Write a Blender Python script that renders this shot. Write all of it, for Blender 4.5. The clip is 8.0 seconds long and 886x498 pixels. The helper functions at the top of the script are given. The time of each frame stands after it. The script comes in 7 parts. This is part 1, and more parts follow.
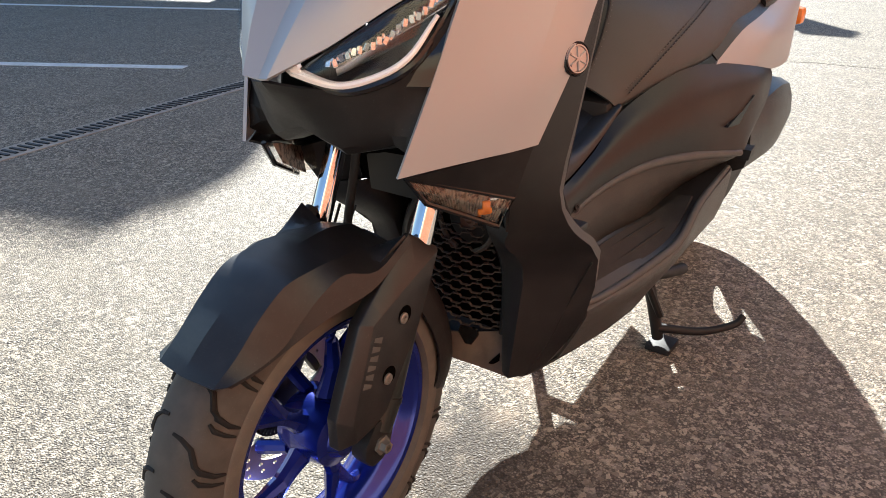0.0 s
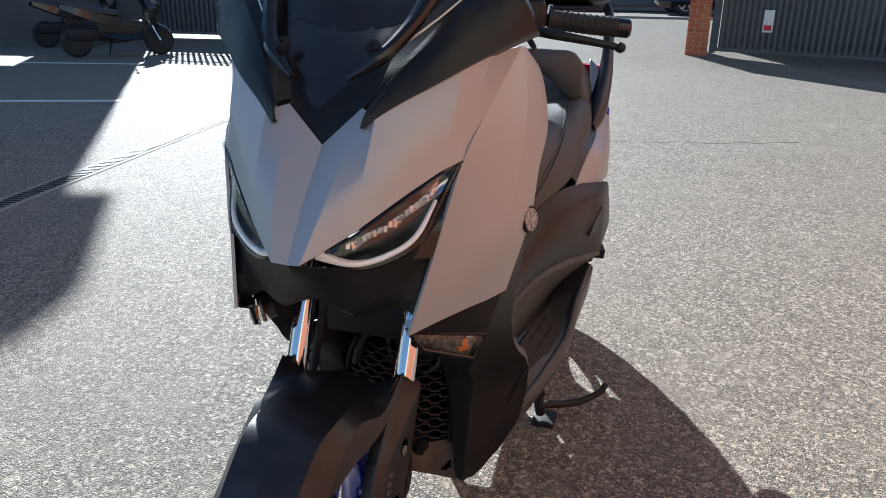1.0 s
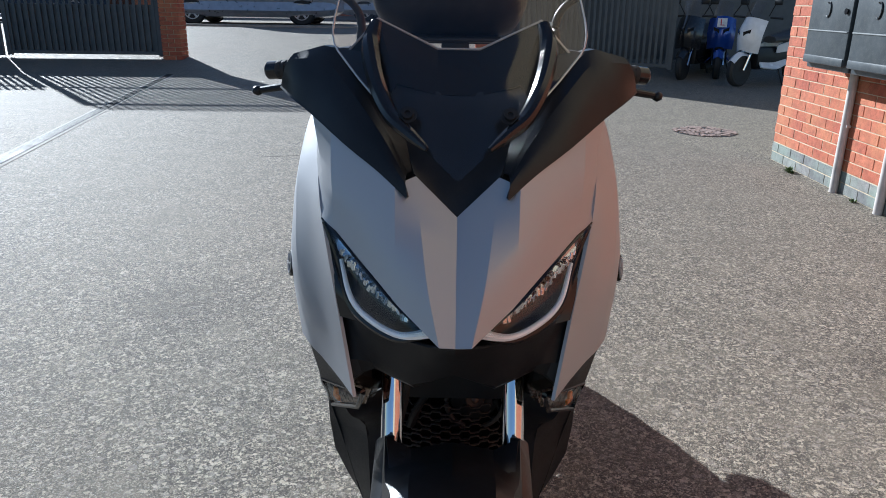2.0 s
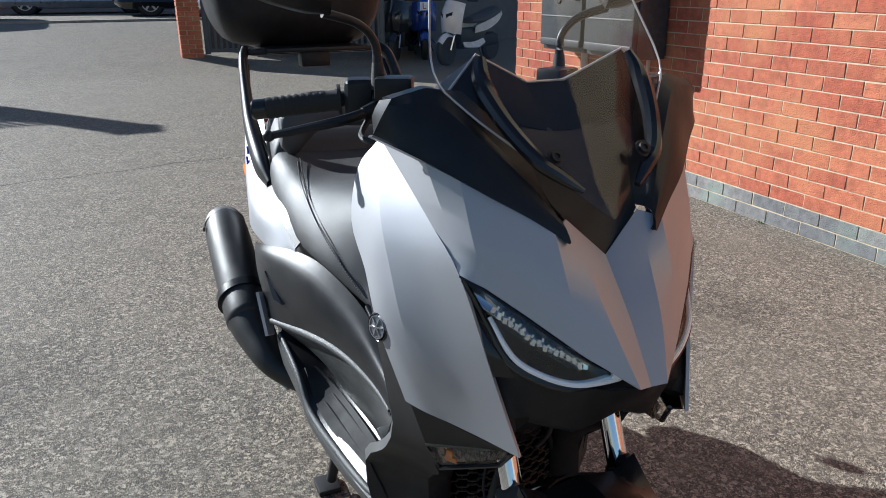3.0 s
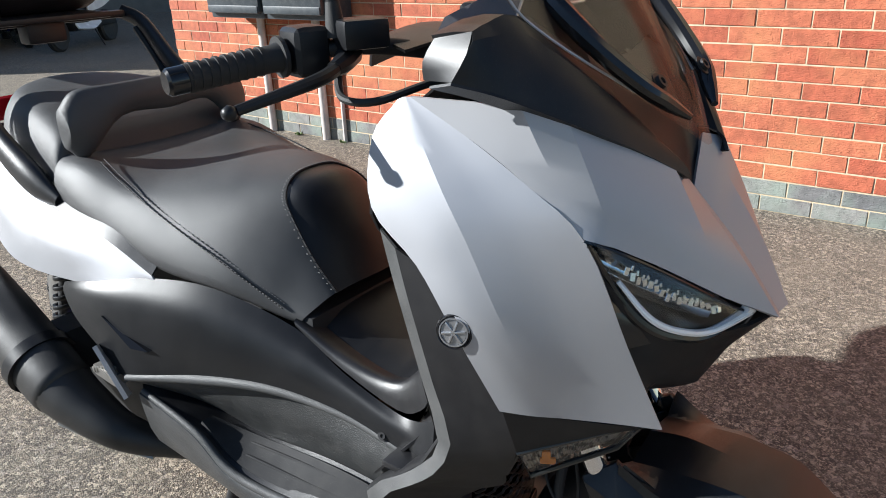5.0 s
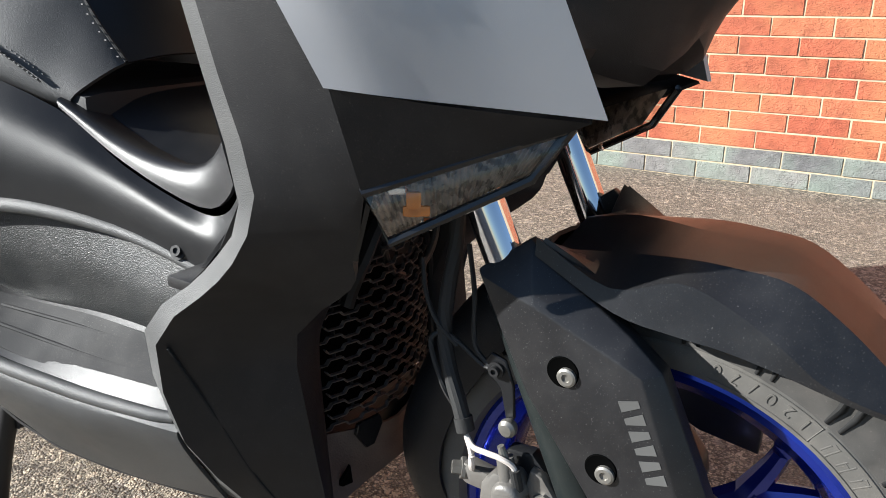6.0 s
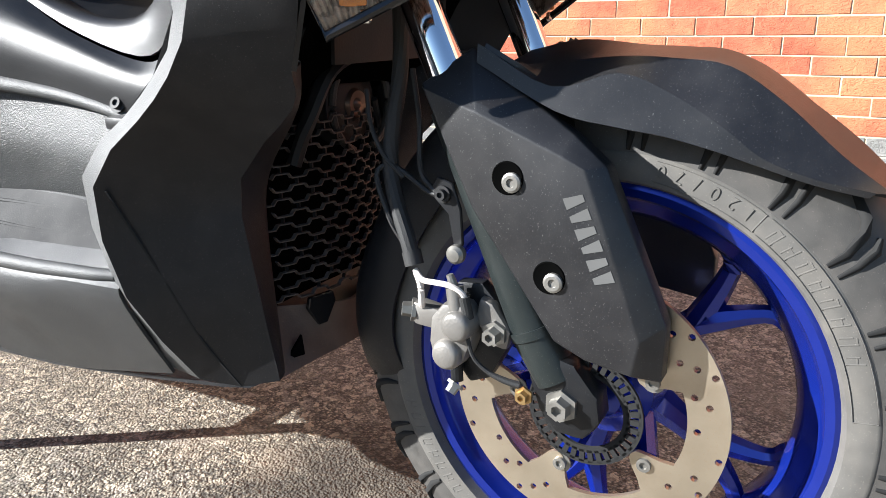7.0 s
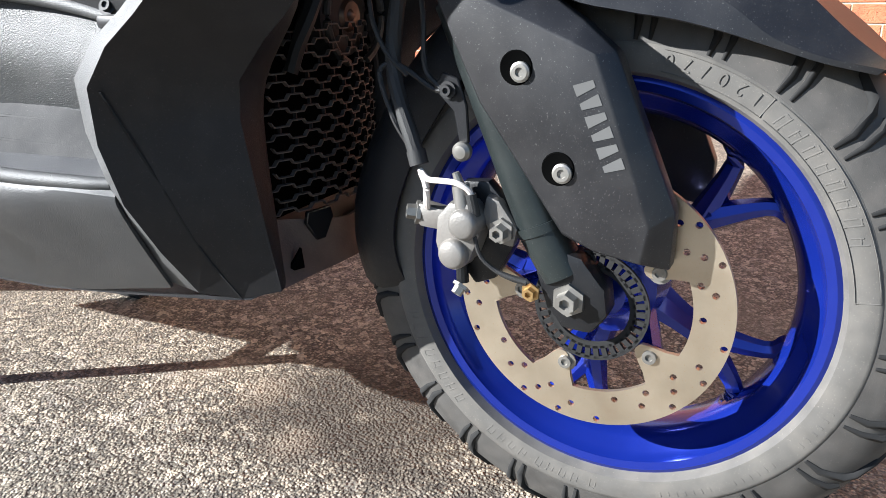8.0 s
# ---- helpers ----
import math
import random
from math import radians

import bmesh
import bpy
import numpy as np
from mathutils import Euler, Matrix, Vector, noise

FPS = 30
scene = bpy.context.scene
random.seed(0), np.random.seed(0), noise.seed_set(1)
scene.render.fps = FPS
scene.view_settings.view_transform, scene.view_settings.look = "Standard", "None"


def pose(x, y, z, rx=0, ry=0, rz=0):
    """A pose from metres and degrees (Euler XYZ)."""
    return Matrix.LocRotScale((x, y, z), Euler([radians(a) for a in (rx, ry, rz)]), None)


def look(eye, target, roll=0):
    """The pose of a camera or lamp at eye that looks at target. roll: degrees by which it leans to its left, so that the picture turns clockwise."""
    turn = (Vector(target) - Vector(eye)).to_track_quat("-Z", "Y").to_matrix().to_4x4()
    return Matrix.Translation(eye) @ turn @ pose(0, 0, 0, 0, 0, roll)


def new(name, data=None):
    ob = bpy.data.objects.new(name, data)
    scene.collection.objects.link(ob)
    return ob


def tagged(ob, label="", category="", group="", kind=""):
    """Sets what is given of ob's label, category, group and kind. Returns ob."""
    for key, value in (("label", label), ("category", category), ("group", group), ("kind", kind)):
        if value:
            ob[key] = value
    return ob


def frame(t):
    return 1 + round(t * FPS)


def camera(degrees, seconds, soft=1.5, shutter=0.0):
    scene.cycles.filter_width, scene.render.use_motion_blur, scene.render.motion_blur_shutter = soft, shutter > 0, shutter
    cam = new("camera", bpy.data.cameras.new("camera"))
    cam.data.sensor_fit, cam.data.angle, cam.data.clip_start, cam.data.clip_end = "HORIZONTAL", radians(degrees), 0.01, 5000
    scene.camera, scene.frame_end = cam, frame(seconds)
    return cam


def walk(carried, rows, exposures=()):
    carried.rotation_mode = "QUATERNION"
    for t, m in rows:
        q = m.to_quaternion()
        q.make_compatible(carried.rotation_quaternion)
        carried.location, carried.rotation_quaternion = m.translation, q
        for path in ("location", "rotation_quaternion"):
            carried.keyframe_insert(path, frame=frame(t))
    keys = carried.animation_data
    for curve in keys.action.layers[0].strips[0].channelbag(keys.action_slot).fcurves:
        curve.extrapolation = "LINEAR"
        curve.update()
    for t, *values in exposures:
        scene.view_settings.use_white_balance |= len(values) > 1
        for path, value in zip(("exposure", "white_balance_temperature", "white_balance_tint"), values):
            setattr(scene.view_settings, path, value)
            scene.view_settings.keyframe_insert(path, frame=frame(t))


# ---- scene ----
cam = camera(62.5, 8.0, soft=0.9)
PATH = [
    (0, (0.662, -0.596, 0.959), (-0.412, 0.871, 0.126), -0.3),
    (0.5, (0.582, -0.743, 1.063), (-0.256, 0.913, 0.318), 0.7),
    (1, (0.459, -0.819, 1.125), (-0.118, 0.976, 0.457), 0.7),
    (1.5, (0.263, -0.817, 1.173), (-0.05, 1.048, 0.523), 1.3),
    (2, (-0.01, -0.853, 1.192), (-0.026, 1.041, 0.551), 0.8),
    (2.2, (-0.119, -0.857, 1.205), (-0.001, 1.035, 0.567), 1.0),
    (3.3, (-0.672, -0.609, 1.259), (0.218, 1.053, 0.591), -1.0),
    (3.5, (-0.744, -0.596, 1.248), (0.214, 1.048, 0.63), -1.5),
    (4, (-0.878, -0.449, 1.249), (0.34, 1.007, 0.621), -1.9),
    (4.2, (-0.896, -0.386, 1.268), (0.379, 1.0, 0.594), -2.5),
    (5.3, (-0.733, -0.171, 1.114), (0.779, 0.897, 0.357), -1.3),
    (5.5, (-0.651, -0.158, 1.033), (0.894, 0.873, 0.291), -0.5),
    (6, (-0.5998, -0.1364, 0.7539), (0.9925, 0.8796, 0.0964), 0.03),
    (6.2, (-0.6104, -0.1461, 0.6941), (0.9886, 0.8713, 0.0554), 0.1),
    (6.5, (-0.6211, -0.1558, 0.6343), (1.0002, 0.8468, 0.0289), -0.10),
    (7, (-0.6260, -0.1791, 0.5900), (1.0228, 0.7853, -0.0028), -0.65),
    (7.5, (-0.6352, -0.1868, 0.5496), (1.0256, 0.7349, -0.0767), -0.68),
    (8, (-0.6542, -0.1605, 0.5347), (1.0058, 0.7231, -0.1464), -0.74),
]
walk(cam, [(t, look(eye, target, roll)) for t, eye, target, roll in PATH],
     [(0, 2.05, 6050, 7), (0.5, 1.6, 5800, 7), (1, 1.35, 5500, 7), (1.5, 1.05, 5400, 7), (2, 0.9, 5350, 7), (3.5, 0.8, 5700, 8), (4.2, 0.87, 5750, 8), (5.5, 1.22, 5950, 9), (6.2, 1.38, 6050, 9), (7, 1.78, 5950, 10), (8, 1.80, 5850, 10)])



# ---- light ----
SUN_TO = Vector((-0.545, 0.730, 0.415))
world = bpy.data.worlds.new("sky")
scene.world = world
world.use_nodes = True
wn = world.node_tree
sky = wn.nodes.new("ShaderNodeTexSky")
sky.sky_type, sky.sun_disc = "NISHITA", False
sky.dust_density, sky.ozone_density = 0.4, 2.0
sky.sun_elevation, sky.sun_rotation = radians(24.5), radians(323.3)
wn.links.new(sky.outputs[0], wn.nodes["Background"].inputs[0])
wn.nodes["Background"].inputs[1].default_value = 0.055
sun = new("sun", bpy.data.lights.new("sun", "SUN"))
sun.data.energy, sun.data.angle, sun.data.color = 5.0, radians(0.53), (1.0, 0.955, 0.87)
sun.matrix_world = look(SUN_TO * 30, (0, 0, 0))


# ---- materials ----
def material(name, base, rough=0.5, metal=0.0, vary=0.12, size=8.0, grain=0.0, grain_size=600.0, coat=0.0, dust=None, dust_amount=0.0, spec=0.5):
    """A surface: base colour with slow variation, optional fine relief, and pale dust in patches."""
    m = bpy.data.materials.new(name)
    m.use_nodes = True
    t = m.node_tree
    b = t.nodes["Principled BSDF"]
    co = t.nodes.new("ShaderNodeTexCoord")
    n1 = t.nodes.new("ShaderNodeTexNoise")
    n1.inputs["Scale"].default_value, n1.inputs["Detail"].default_value = size, 6
    t.links.new(co.outputs["Object"], n1.inputs["Vector"])
    ramp = t.nodes.new("ShaderNodeMapRange")
    ramp.inputs[1].default_value, ramp.inputs[2].default_value = 0.3, 0.7
    ramp.inputs[3].default_value, ramp.inputs[4].default_value = 1 - vary, 1 + vary
    t.links.new(n1.outputs["Fac"], ramp.inputs[0])
    mul = t.nodes.new("ShaderNodeVectorMath")
    mul.operation = "SCALE"
    mul.inputs[0].default_value = base
    t.links.new(ramp.outputs[0], mul.inputs["Scale"])
    colour = mul.outputs[0]
    if dust:
        n2 = t.nodes.new("ShaderNodeTexNoise")
        n2.inputs["Scale"].default_value, n2.inputs["Detail"].default_value = 34.0, 10
        t.links.new(co.outputs["Object"], n2.inputs["Vector"])
        r2 = t.nodes.new("ShaderNodeMapRange")
        r2.inputs[1].default_value, r2.inputs[2].default_value = 0.45, 0.75
        r2.inputs[3].default_value, r2.inputs[4].default_value = 0.0, dust_amount
        t.links.new(n2.outputs["Fac"], r2.inputs[0])
        mix = t.nodes.new("ShaderNodeMix")
        mix.data_type = "RGBA"
        mix.inputs["B"].default_value = (*dust, 1)
        t.links.new(r2.outputs[0], mix.inputs["Factor"])
        t.links.new(colour, mix.inputs["A"])
        colour = mix.outputs["Result"]
        n4 = t.nodes.new("ShaderNodeTexNoise")
        n4.inputs["Scale"].default_value, n4.inputs["Detail"].default_value = 800.0, 2
        t.links.new(co.outputs["Object"], n4.inputs["Vector"])
        r4 = t.nodes.new("ShaderNodeMapRange")
        r4.inputs[1].default_value, r4.inputs[2].default_value, r4.inputs[3].default_value, r4.inputs[4].default_value = 0.66, 0.74, 0.0, min(0.5, dust_amount * 5)
        t.links.new(n4.outputs["Fac"], r4.inputs[0])
        mix4 = t.nodes.new("ShaderNodeMix")
        mix4.data_type = "RGBA"
        mix4.inputs["B"].default_value = (*[min(1, v * 1.6) for v in dust], 1)
        t.links.new(r4.outputs[0], mix4.inputs["Factor"])
        t.links.new(colour, mix4.inputs["A"])
        colour = mix4.outputs["Result"]
    t.links.new(colour, b.inputs["Base Color"])
    rr = t.nodes.new("ShaderNodeMapRange")
    rr.inputs[1].default_value, rr.inputs[2].default_value = 0.3, 0.7
    rr.inputs[3].default_value, rr.inputs[4].default_value = max(0.02, rough * 0.88), min(1, rough * 1.12)
    t.links.new(n1.outputs["Fac"], rr.inputs[0])
    t.links.new(rr.outputs[0], b.inputs["Roughness"])
    b.inputs["Metallic"].default_value = metal
    b.inputs["Specular IOR Level"].default_value = spec
    b.inputs["Coat Weight"].default_value = coat
    b.inputs["Coat Roughness"].default_value = 0.08
    if grain:
        n3 = t.nodes.new("ShaderNodeTexNoise")
        n3.inputs["Scale"].default_value, n3.inputs["Detail"].default_value = grain_size, 3
        t.links.new(co.outputs["Object"], n3.inputs["Vector"])
        bump = t.nodes.new("ShaderNodeBump")
        bump.inputs["Strength"].default_value, bump.inputs["Distance"].default_value = grain, 0.0012
        t.links.new(n3.outputs["Fac"], bump.inputs["Height"])
        t.links.new(bump.outputs[0], b.inputs["Normal"])
    return m


SILVER = material("matt_silver_paint", (0.445, 0.449, 0.470), 0.56, 0.66, 0.03, 5, 0.06, 1500, coat=0.10)
BLACK = material("textured_black_plastic", (0.012, 0.012, 0.0135), 0.38, 0, 0.2, 9, 0.16, 2300, dust=(0.17, 0.165, 0.16), dust_amount=0.06, spec=0.5)
SATIN = material("satin_black_plastic", (0.009, 0.0095, 0.011), 0.38, 0, 0.15, 9, 0.15, 1300, dust=(0.14, 0.13, 0.12), dust_amount=0.03, spec=0.36)
GLOSS = material("gloss_black_plastic", (0.012, 0.012, 0.013), 0.16, 0, 0.1, 9)
DARK = material("unpainted_dark_metal", (0.011, 0.011, 0.012), 0.6, 0.1, 0.3, 20, 0.2, 400)
RUBBER = material("black_rubber", (0.018, 0.018, 0.018), 0.65, 0, 0.2, 30, 0.4, 900)
TYRE = material("dusty_tyre_rubber", (0.095, 0.09, 0.082), 0.78, 0, 0.12, 60, 0.15, 1500, dust=(0.16, 0.145, 0.125), dust_amount=0.5)
TREAD = material("worn_tread_rubber", (0.055, 0.052, 0.048), 0.7, 0, 0.2, 60, 0.15, 1500, dust=(0.10, 0.09, 0.08), dust_amount=0.5)
# near-black that paints the shade of grooves, creases and gaps
SHADE_BLACK = material("near_black_shade", (0.008, 0.008, 0.008), 0.9)
BLUE = material("gloss_blue_rim_paint", (0.011, 0.028, 0.29), 0.20, 0.6, 0.08, 12, coat=0.5)
CHROME = material("hard_chrome", (0.72, 0.72, 0.74), 0.07, 1.0, 0.03, 10)
STEEL = material("brushed_disc_steel", (0.50, 0.43, 0.33), 0.36, 0.85, 0.12, 14, 0.1, 300, dust=(0.30, 0.20, 0.12), dust_amount=0.25)
BRIGHT = material("bright_reflector_metal", (0.90, 0.90, 0.90), 0.16, 1.0, 0.03, 30)
CAST = material("cast_silver_paint", (0.21, 0.20, 0.185), 0.45, 0.5, 0.15, 30, 0.2, 500, dust=(0.15, 0.12, 0.1), dust_amount=0.3)
BOLT = material("zinc_bolt", (0.25, 0.24, 0.22), 0.42, 0.7, 0.15, 60)
LEATHER = material("black_grained_vinyl", (0.055, 0.055, 0.056), 0.5, 0, 0.12, 12, 0.4, 1500)
MAT = material("ribbed_rubber_mat", (0.022, 0.022, 0.023), 0.75, 0, 0.2, 15, 0.3, 800, dust=(0.14, 0.13, 0.12), dust_amount=0.1, spec=0.3)
AMBER = material("amber_lens", (0.75, 0.22, 0.03), 0.2)
RED = material("red_lens", (0.5, 0.015, 0.03), 0.18)
COPPER = material("copper_horn_cone", (0.16, 0.10, 0.075), 0.4, 0.6)
DUSTY = material("dusty_black_plastic", (0.03, 0.028, 0.026), 0.6, 0, 0.2, 20, 0.3, 500, dust=(0.14, 0.12, 0.10), dust_amount=0.3)
# dusty brown, also lightened to paint the light caught by slat edges
LIT_GRILLE = material("dusty_lit_grille_plastic", (0.078, 0.064, 0.056), 0.6, 0, 0.3, 40, 0.2, 500)
RUSTY = material("dirty_brown_plastic", (0.125, 0.092, 0.074), 0.75, 0, 0.3, 20, 0.4, 400, dust=(0.22, 0.16, 0.12), dust_amount=0.5)
EMBLEM = material("silver_emblem", (0.42, 0.42, 0.43), 0.35, 0.8, 0.1)
# dusty black plastic with sunlight painted in as a lighter grey
SUNLIT_PLASTIC = material("sunlit_grey_textured_plastic", (0.064, 0.065, 0.065), 0.5, 0, 0.15, 20, 0.6, 900, dust=(0.16, 0.15, 0.14), dust_amount=0.15)
SKIRT = material("greyed_black_plastic", (0.048, 0.049, 0.050), 0.42, 0, 0.15, 12, 0.45, 1100, dust=(0.17, 0.16, 0.15), dust_amount=0.10)
GRAINED = material("coarse_grained_black_plastic", (0.030, 0.031, 0.031), 0.42, 0, 0.2, 14, 0.9, 650, dust=(0.20, 0.19, 0.18), dust_amount=0.12)
SMOKY = material("streaky_reflector", (0.27, 0.215, 0.17), 0.28, 0.4, 0.75, 95, 0.25, 160)
HOOD = material("dark_hood_plastic", (0.008, 0.008, 0.009), 0.65, 0, 0.15, 9, 0.1, 1500, spec=0.15)
EXHAUST = material("heat_dulled_black_paint", (0.020, 0.019, 0.018), 0.50, 0, 0.25, 14, 0.25, 700, dust=(0.10, 0.09, 0.08), dust_amount=0.08)
SLIDER = material("painted_fork_slider", (0.016, 0.021, 0.021), 0.36, 0.2, 0.15, 20, 0.15, 900, dust=(0.14, 0.13, 0.12), dust_amount=0.05)
APRON = material("matt_black_apron_plastic", (0.010, 0.010, 0.0115), 0.5, 0, 0.2, 9, 0.3, 1900, dust=(0.12, 0.115, 0.11), dust_amount=0.06, spec=0.32)
# near-black without sheen: paints the shade inside recesses and behind the grille
RECESS_SHADE = material("recess_shade_black", (0.0025, 0.0025, 0.0025), 1.0, spec=0.0)
LETTER = material("pale_grey_print", (0.085, 0.085, 0.083), 0.5)
THREAD = material("grey_thread", (0.11, 0.11, 0.11), 0.7)
BLUE_PRINT = material("blue_print", (0.03, 0.03, 0.5), 0.4)
WHITE = material("white_paint", (0.72, 0.72, 0.7), 0.5, 0, 0.1, 6, dust=(0.35, 0.34, 0.32), dust_amount=0.5)
RENDER = material("dark_rendered_wall", (0.10, 0.095, 0.09), 0.9, 0, 0.25, 1.5, 0.6, 120)
MORTAR = material("pale_mortar", (0.52, 0.42, 0.285), 0.9, 0, 0.2, 20, 0.8, 200)
GREYBOX = material("dark_grey_meter_box_plastic", (0.033, 0.042, 0.050), 0.45, 0, 0.2, 4, 0.2, 500, dust=(0.2, 0.2, 0.18), dust_amount=0.15)
PIPE = material("weathered_white_conduit", (0.55, 0.5, 0.46), 0.55, 0, 0.2, 9)
GALV = material("painted_grey_gate_steel", (0.09, 0.095, 0.1), 0.5, 0.3, 0.2, 5)
CONCRETE = material("worn_concrete", (0.34, 0.3, 0.25), 0.85, 0, 0.25, 8, 0.6, 150)


def glass(name, colour, rough=0.0, alpha=0.3):
    m = bpy.data.materials.new(name)
    m.use_nodes = True
    t = m.node_tree
    out = t.nodes["Material Output"]
    tr = t.nodes.new("ShaderNodeBsdfTransparent")
    tr.inputs[0].default_value = (*colour, 1)
    gl = t.nodes.new("ShaderNodeBsdfGlossy")
    gl.inputs["Roughness"].default_value = rough
    lw = t.nodes.new("ShaderNodeLayerWeight")
    lw.inputs["Blend"].default_value = 0.5
    pw = t.nodes.new("ShaderNodeMath")
    pw.operation = "POWER"
    pw.inputs[1].default_value = 4.5
    t.links.new(lw.outputs["Facing"], pw.inputs[0])
    fr = t.nodes.new("ShaderNodeMapRange")
    fr.inputs[3].default_value, fr.inputs[4].default_value = 0.035, 0.28
    t.links.new(pw.outputs[0], fr.inputs[0])
    mix = t.nodes.new("ShaderNodeMixShader")
    t.links.new(fr.outputs[0], mix.inputs[0])
    t.links.new(tr.outputs[0], mix.inputs[1])
    t.links.new(gl.outputs[0], mix.inputs[2])
    t.links.new(mix.outputs[0], out.inputs[0])
    return m


# pale colour that paints the glint along screen and hood edges
EDGE_GLINT = material("pale_edge_glint", (0.62, 0.60, 0.57), 0.12, 0.3, spec=0.8)
SCREEN = glass("smoked_acrylic", (0.95, 0.915, 0.89), 0.06)
FROST = glass("ribbed_clear_plastic", (0.86, 0.82, 0.78), 0.25)
LENS = glass("clear_polycarbonate", (0.92, 0.94, 0.95), 0.02)


STAINS = [(-0.015, 0.42, 0.09, 0.06, 0.72), (0.0, 0.26, 0.11, 0.06, 0.72), (0.08, 0.34, 0.13, 0.07, 0.65), (-0.253, 0.497, 0.05, 0.04, 0.65), (-1.1, 1.9, 0.25, 0.15, 0.35), (1.6, 1.4, 0.18, 0.1, 0.35)]
SAND_SPOTS = [(0.025, 0.489, 0.032), (0.046, 0.588, 0.018), (-0.006, 0.614, 0.020), (-0.061, 0.374, 0.022)]


def asphalt():
    m = bpy.data.materials.new("aggregate_asphalt")
    m.use_nodes = True
    t = m.node_tree
    b = t.nodes["Principled BSDF"]
    co = t.nodes.new("ShaderNodeTexCoord")

    def tex(kind, scale, **kw):
        n = t.nodes.new(kind)
        n.inputs["Scale"].default_value = scale
        t.links.new(co.outputs["Object"], n.inputs["Vector"])
        for k, v in kw.items():
            n.inputs[k].default_value = v
        return n

    def ramp(src, a, b_, c, d):
        n = t.nodes.new("ShaderNodeMapRange")
        for i, v in enumerate((a, b_, c, d), 1):
            n.inputs[i].default_value = v
        t.links.new(src, n.inputs[0])
        return n.outputs[0]

    def mix(fac, a, b_):
        n = t.nodes.new("ShaderNodeMix")
        n.data_type = "RGBA"
        for key, v in (("Factor", fac), ("A", a), ("B", b_)):
            if isinstance(v, (tuple, float)):
                n.inputs[key].default_value = (*v, 1) if isinstance(v, tuple) else v
            else:
                t.links.new(v, n.inputs[key])
        return n.outputs["Result"]

    stones = tex("ShaderNodeTexVoronoi", 235.0)
    flecks = tex("ShaderNodeTexVoronoi", 110.0)
    fine = tex("ShaderNodeTexVoronoi", 330.0)
    slow = tex("ShaderNodeTexNoise", 0.8, Detail=5.0)
    mid = tex("ShaderNodeTexNoise", 5.0, Detail=7.0)
    grit = tex("ShaderNodeTexNoise", 190.0, Detail=3.0)
    sep = t.nodes.new("ShaderNodeSeparateColor")
    t.links.new(stones.outputs["Color"], sep.inputs[0])
    c = mix(ramp(sep.outputs[0], 0.2, 1.0, 0.0, 1.0), (0.148, 0.127, 0.099), (0.475, 0.405, 0.312))
    pale = ramp(sep.outputs[1], 0.86, 0.95, 0.0, 0.8)
    c = mix(pale, c, (0.56, 0.485, 0.375))
    gap = ramp(stones.outputs["Distance"], 0.40, 0.72, 0.0, 0.75)
    c = mix(gap, c, (0.045, 0.042, 0.040))
    sep2 = t.nodes.new("ShaderNodeSeparateColor")
    t.links.new(flecks.outputs["Color"], sep2.inputs[0])
    c = mix(ramp(sep2.outputs[0], 0.80, 0.90, 0.0, 0.65), c, (0.61, 0.52, 0.395))
    c = mix(ramp(sep2.outputs[2], 0.68, 0.82, 0.0, 0.55), c, (0.062, 0.053, 0.045))
    clumps = tex("ShaderNodeTexVoronoi", 58.0)
    sep3 = t.nodes.new("ShaderNodeSeparateColor")
    t.links.new(clumps.outputs["Color"], sep3.inputs[0])
    c = mix(ramp(sep3.outputs[0], 0.74, 0.86, 0.0, 0.40), c, (0.075, 0.067, 0.058))
    c = mix(ramp(sep3.outputs[1], 0.86, 0.94, 0.0, 0.26), c, (0.53, 0.47, 0.40))
    patchy = tex("ShaderNodeTexNoise", 2.6, Detail=6.0)
    c = mix(ramp(patchy.outputs["Fac"], 0.52, 0.72, 0.0, 0.40), c, (0.160, 0.137, 0.106))
    c = mix(ramp(mid.outputs["Fac"], 0.5, 0.8, 0.0, 0.35), c, (0.33, 0.285, 0.215))
    c = mix(ramp(slow.outputs["Fac"], 0.45, 0.62, 0.0, 0.25), c, (0.23, 0.20, 0.158))
    warp = tex("ShaderNodeTexNoise", 9.0, Detail=5.0)

    def blot(colour, x, y, r, soft, amount):
        """A stain round (x, y) with an uneven edge."""
        d = t.nodes.new("ShaderNodeVectorMath")
        d.operation = "DISTANCE"
        t.links.new(co.outputs["Object"], d.inputs[0])
        d.inputs[1].default_value = (x, y, 0)
        a = t.nodes.new("ShaderNodeMath")
        a.operation = "MULTIPLY_ADD"
        a.inputs[1].default_value = r * 2.4
        t.links.new(warp.outputs["Fac"], a.inputs[0])
        t.links.new(d.outputs["Value"], a.inputs[2])
        return mix(ramp(a.outputs[0], r * 2.2 - soft, r * 2.2 + soft, amount, 0.0), c, colour)

    for x, y, r, soft, amount in STAINS:
        c = blot((0.055, 0.046, 0.038), x, y, r, soft, amount)
    for x, y, r in SAND_SPOTS:
        c = blot((0.40, 0.32, 0.24), x, y, r, 0.022, 0.32)
    t.links.new(c, b.inputs["Base Color"])
    t.links.new(ramp(sep.outputs[2], 0.80, 1.0, 0.80, 0.32), b.inputs["Roughness"])
    h1 = t.nodes.new("ShaderNodeMath")
    h1.operation = "MULTIPLY_ADD"
    h1.inputs[1].default_value = -1.0
    t.links.new(stones.outputs["Distance"], h1.inputs[0])
    t.links.new(ramp(grit.outputs["Fac"], 0.0, 1.0, 0.0, 0.4), h1.inputs[2])
    bump = t.nodes.new("ShaderNodeBump")
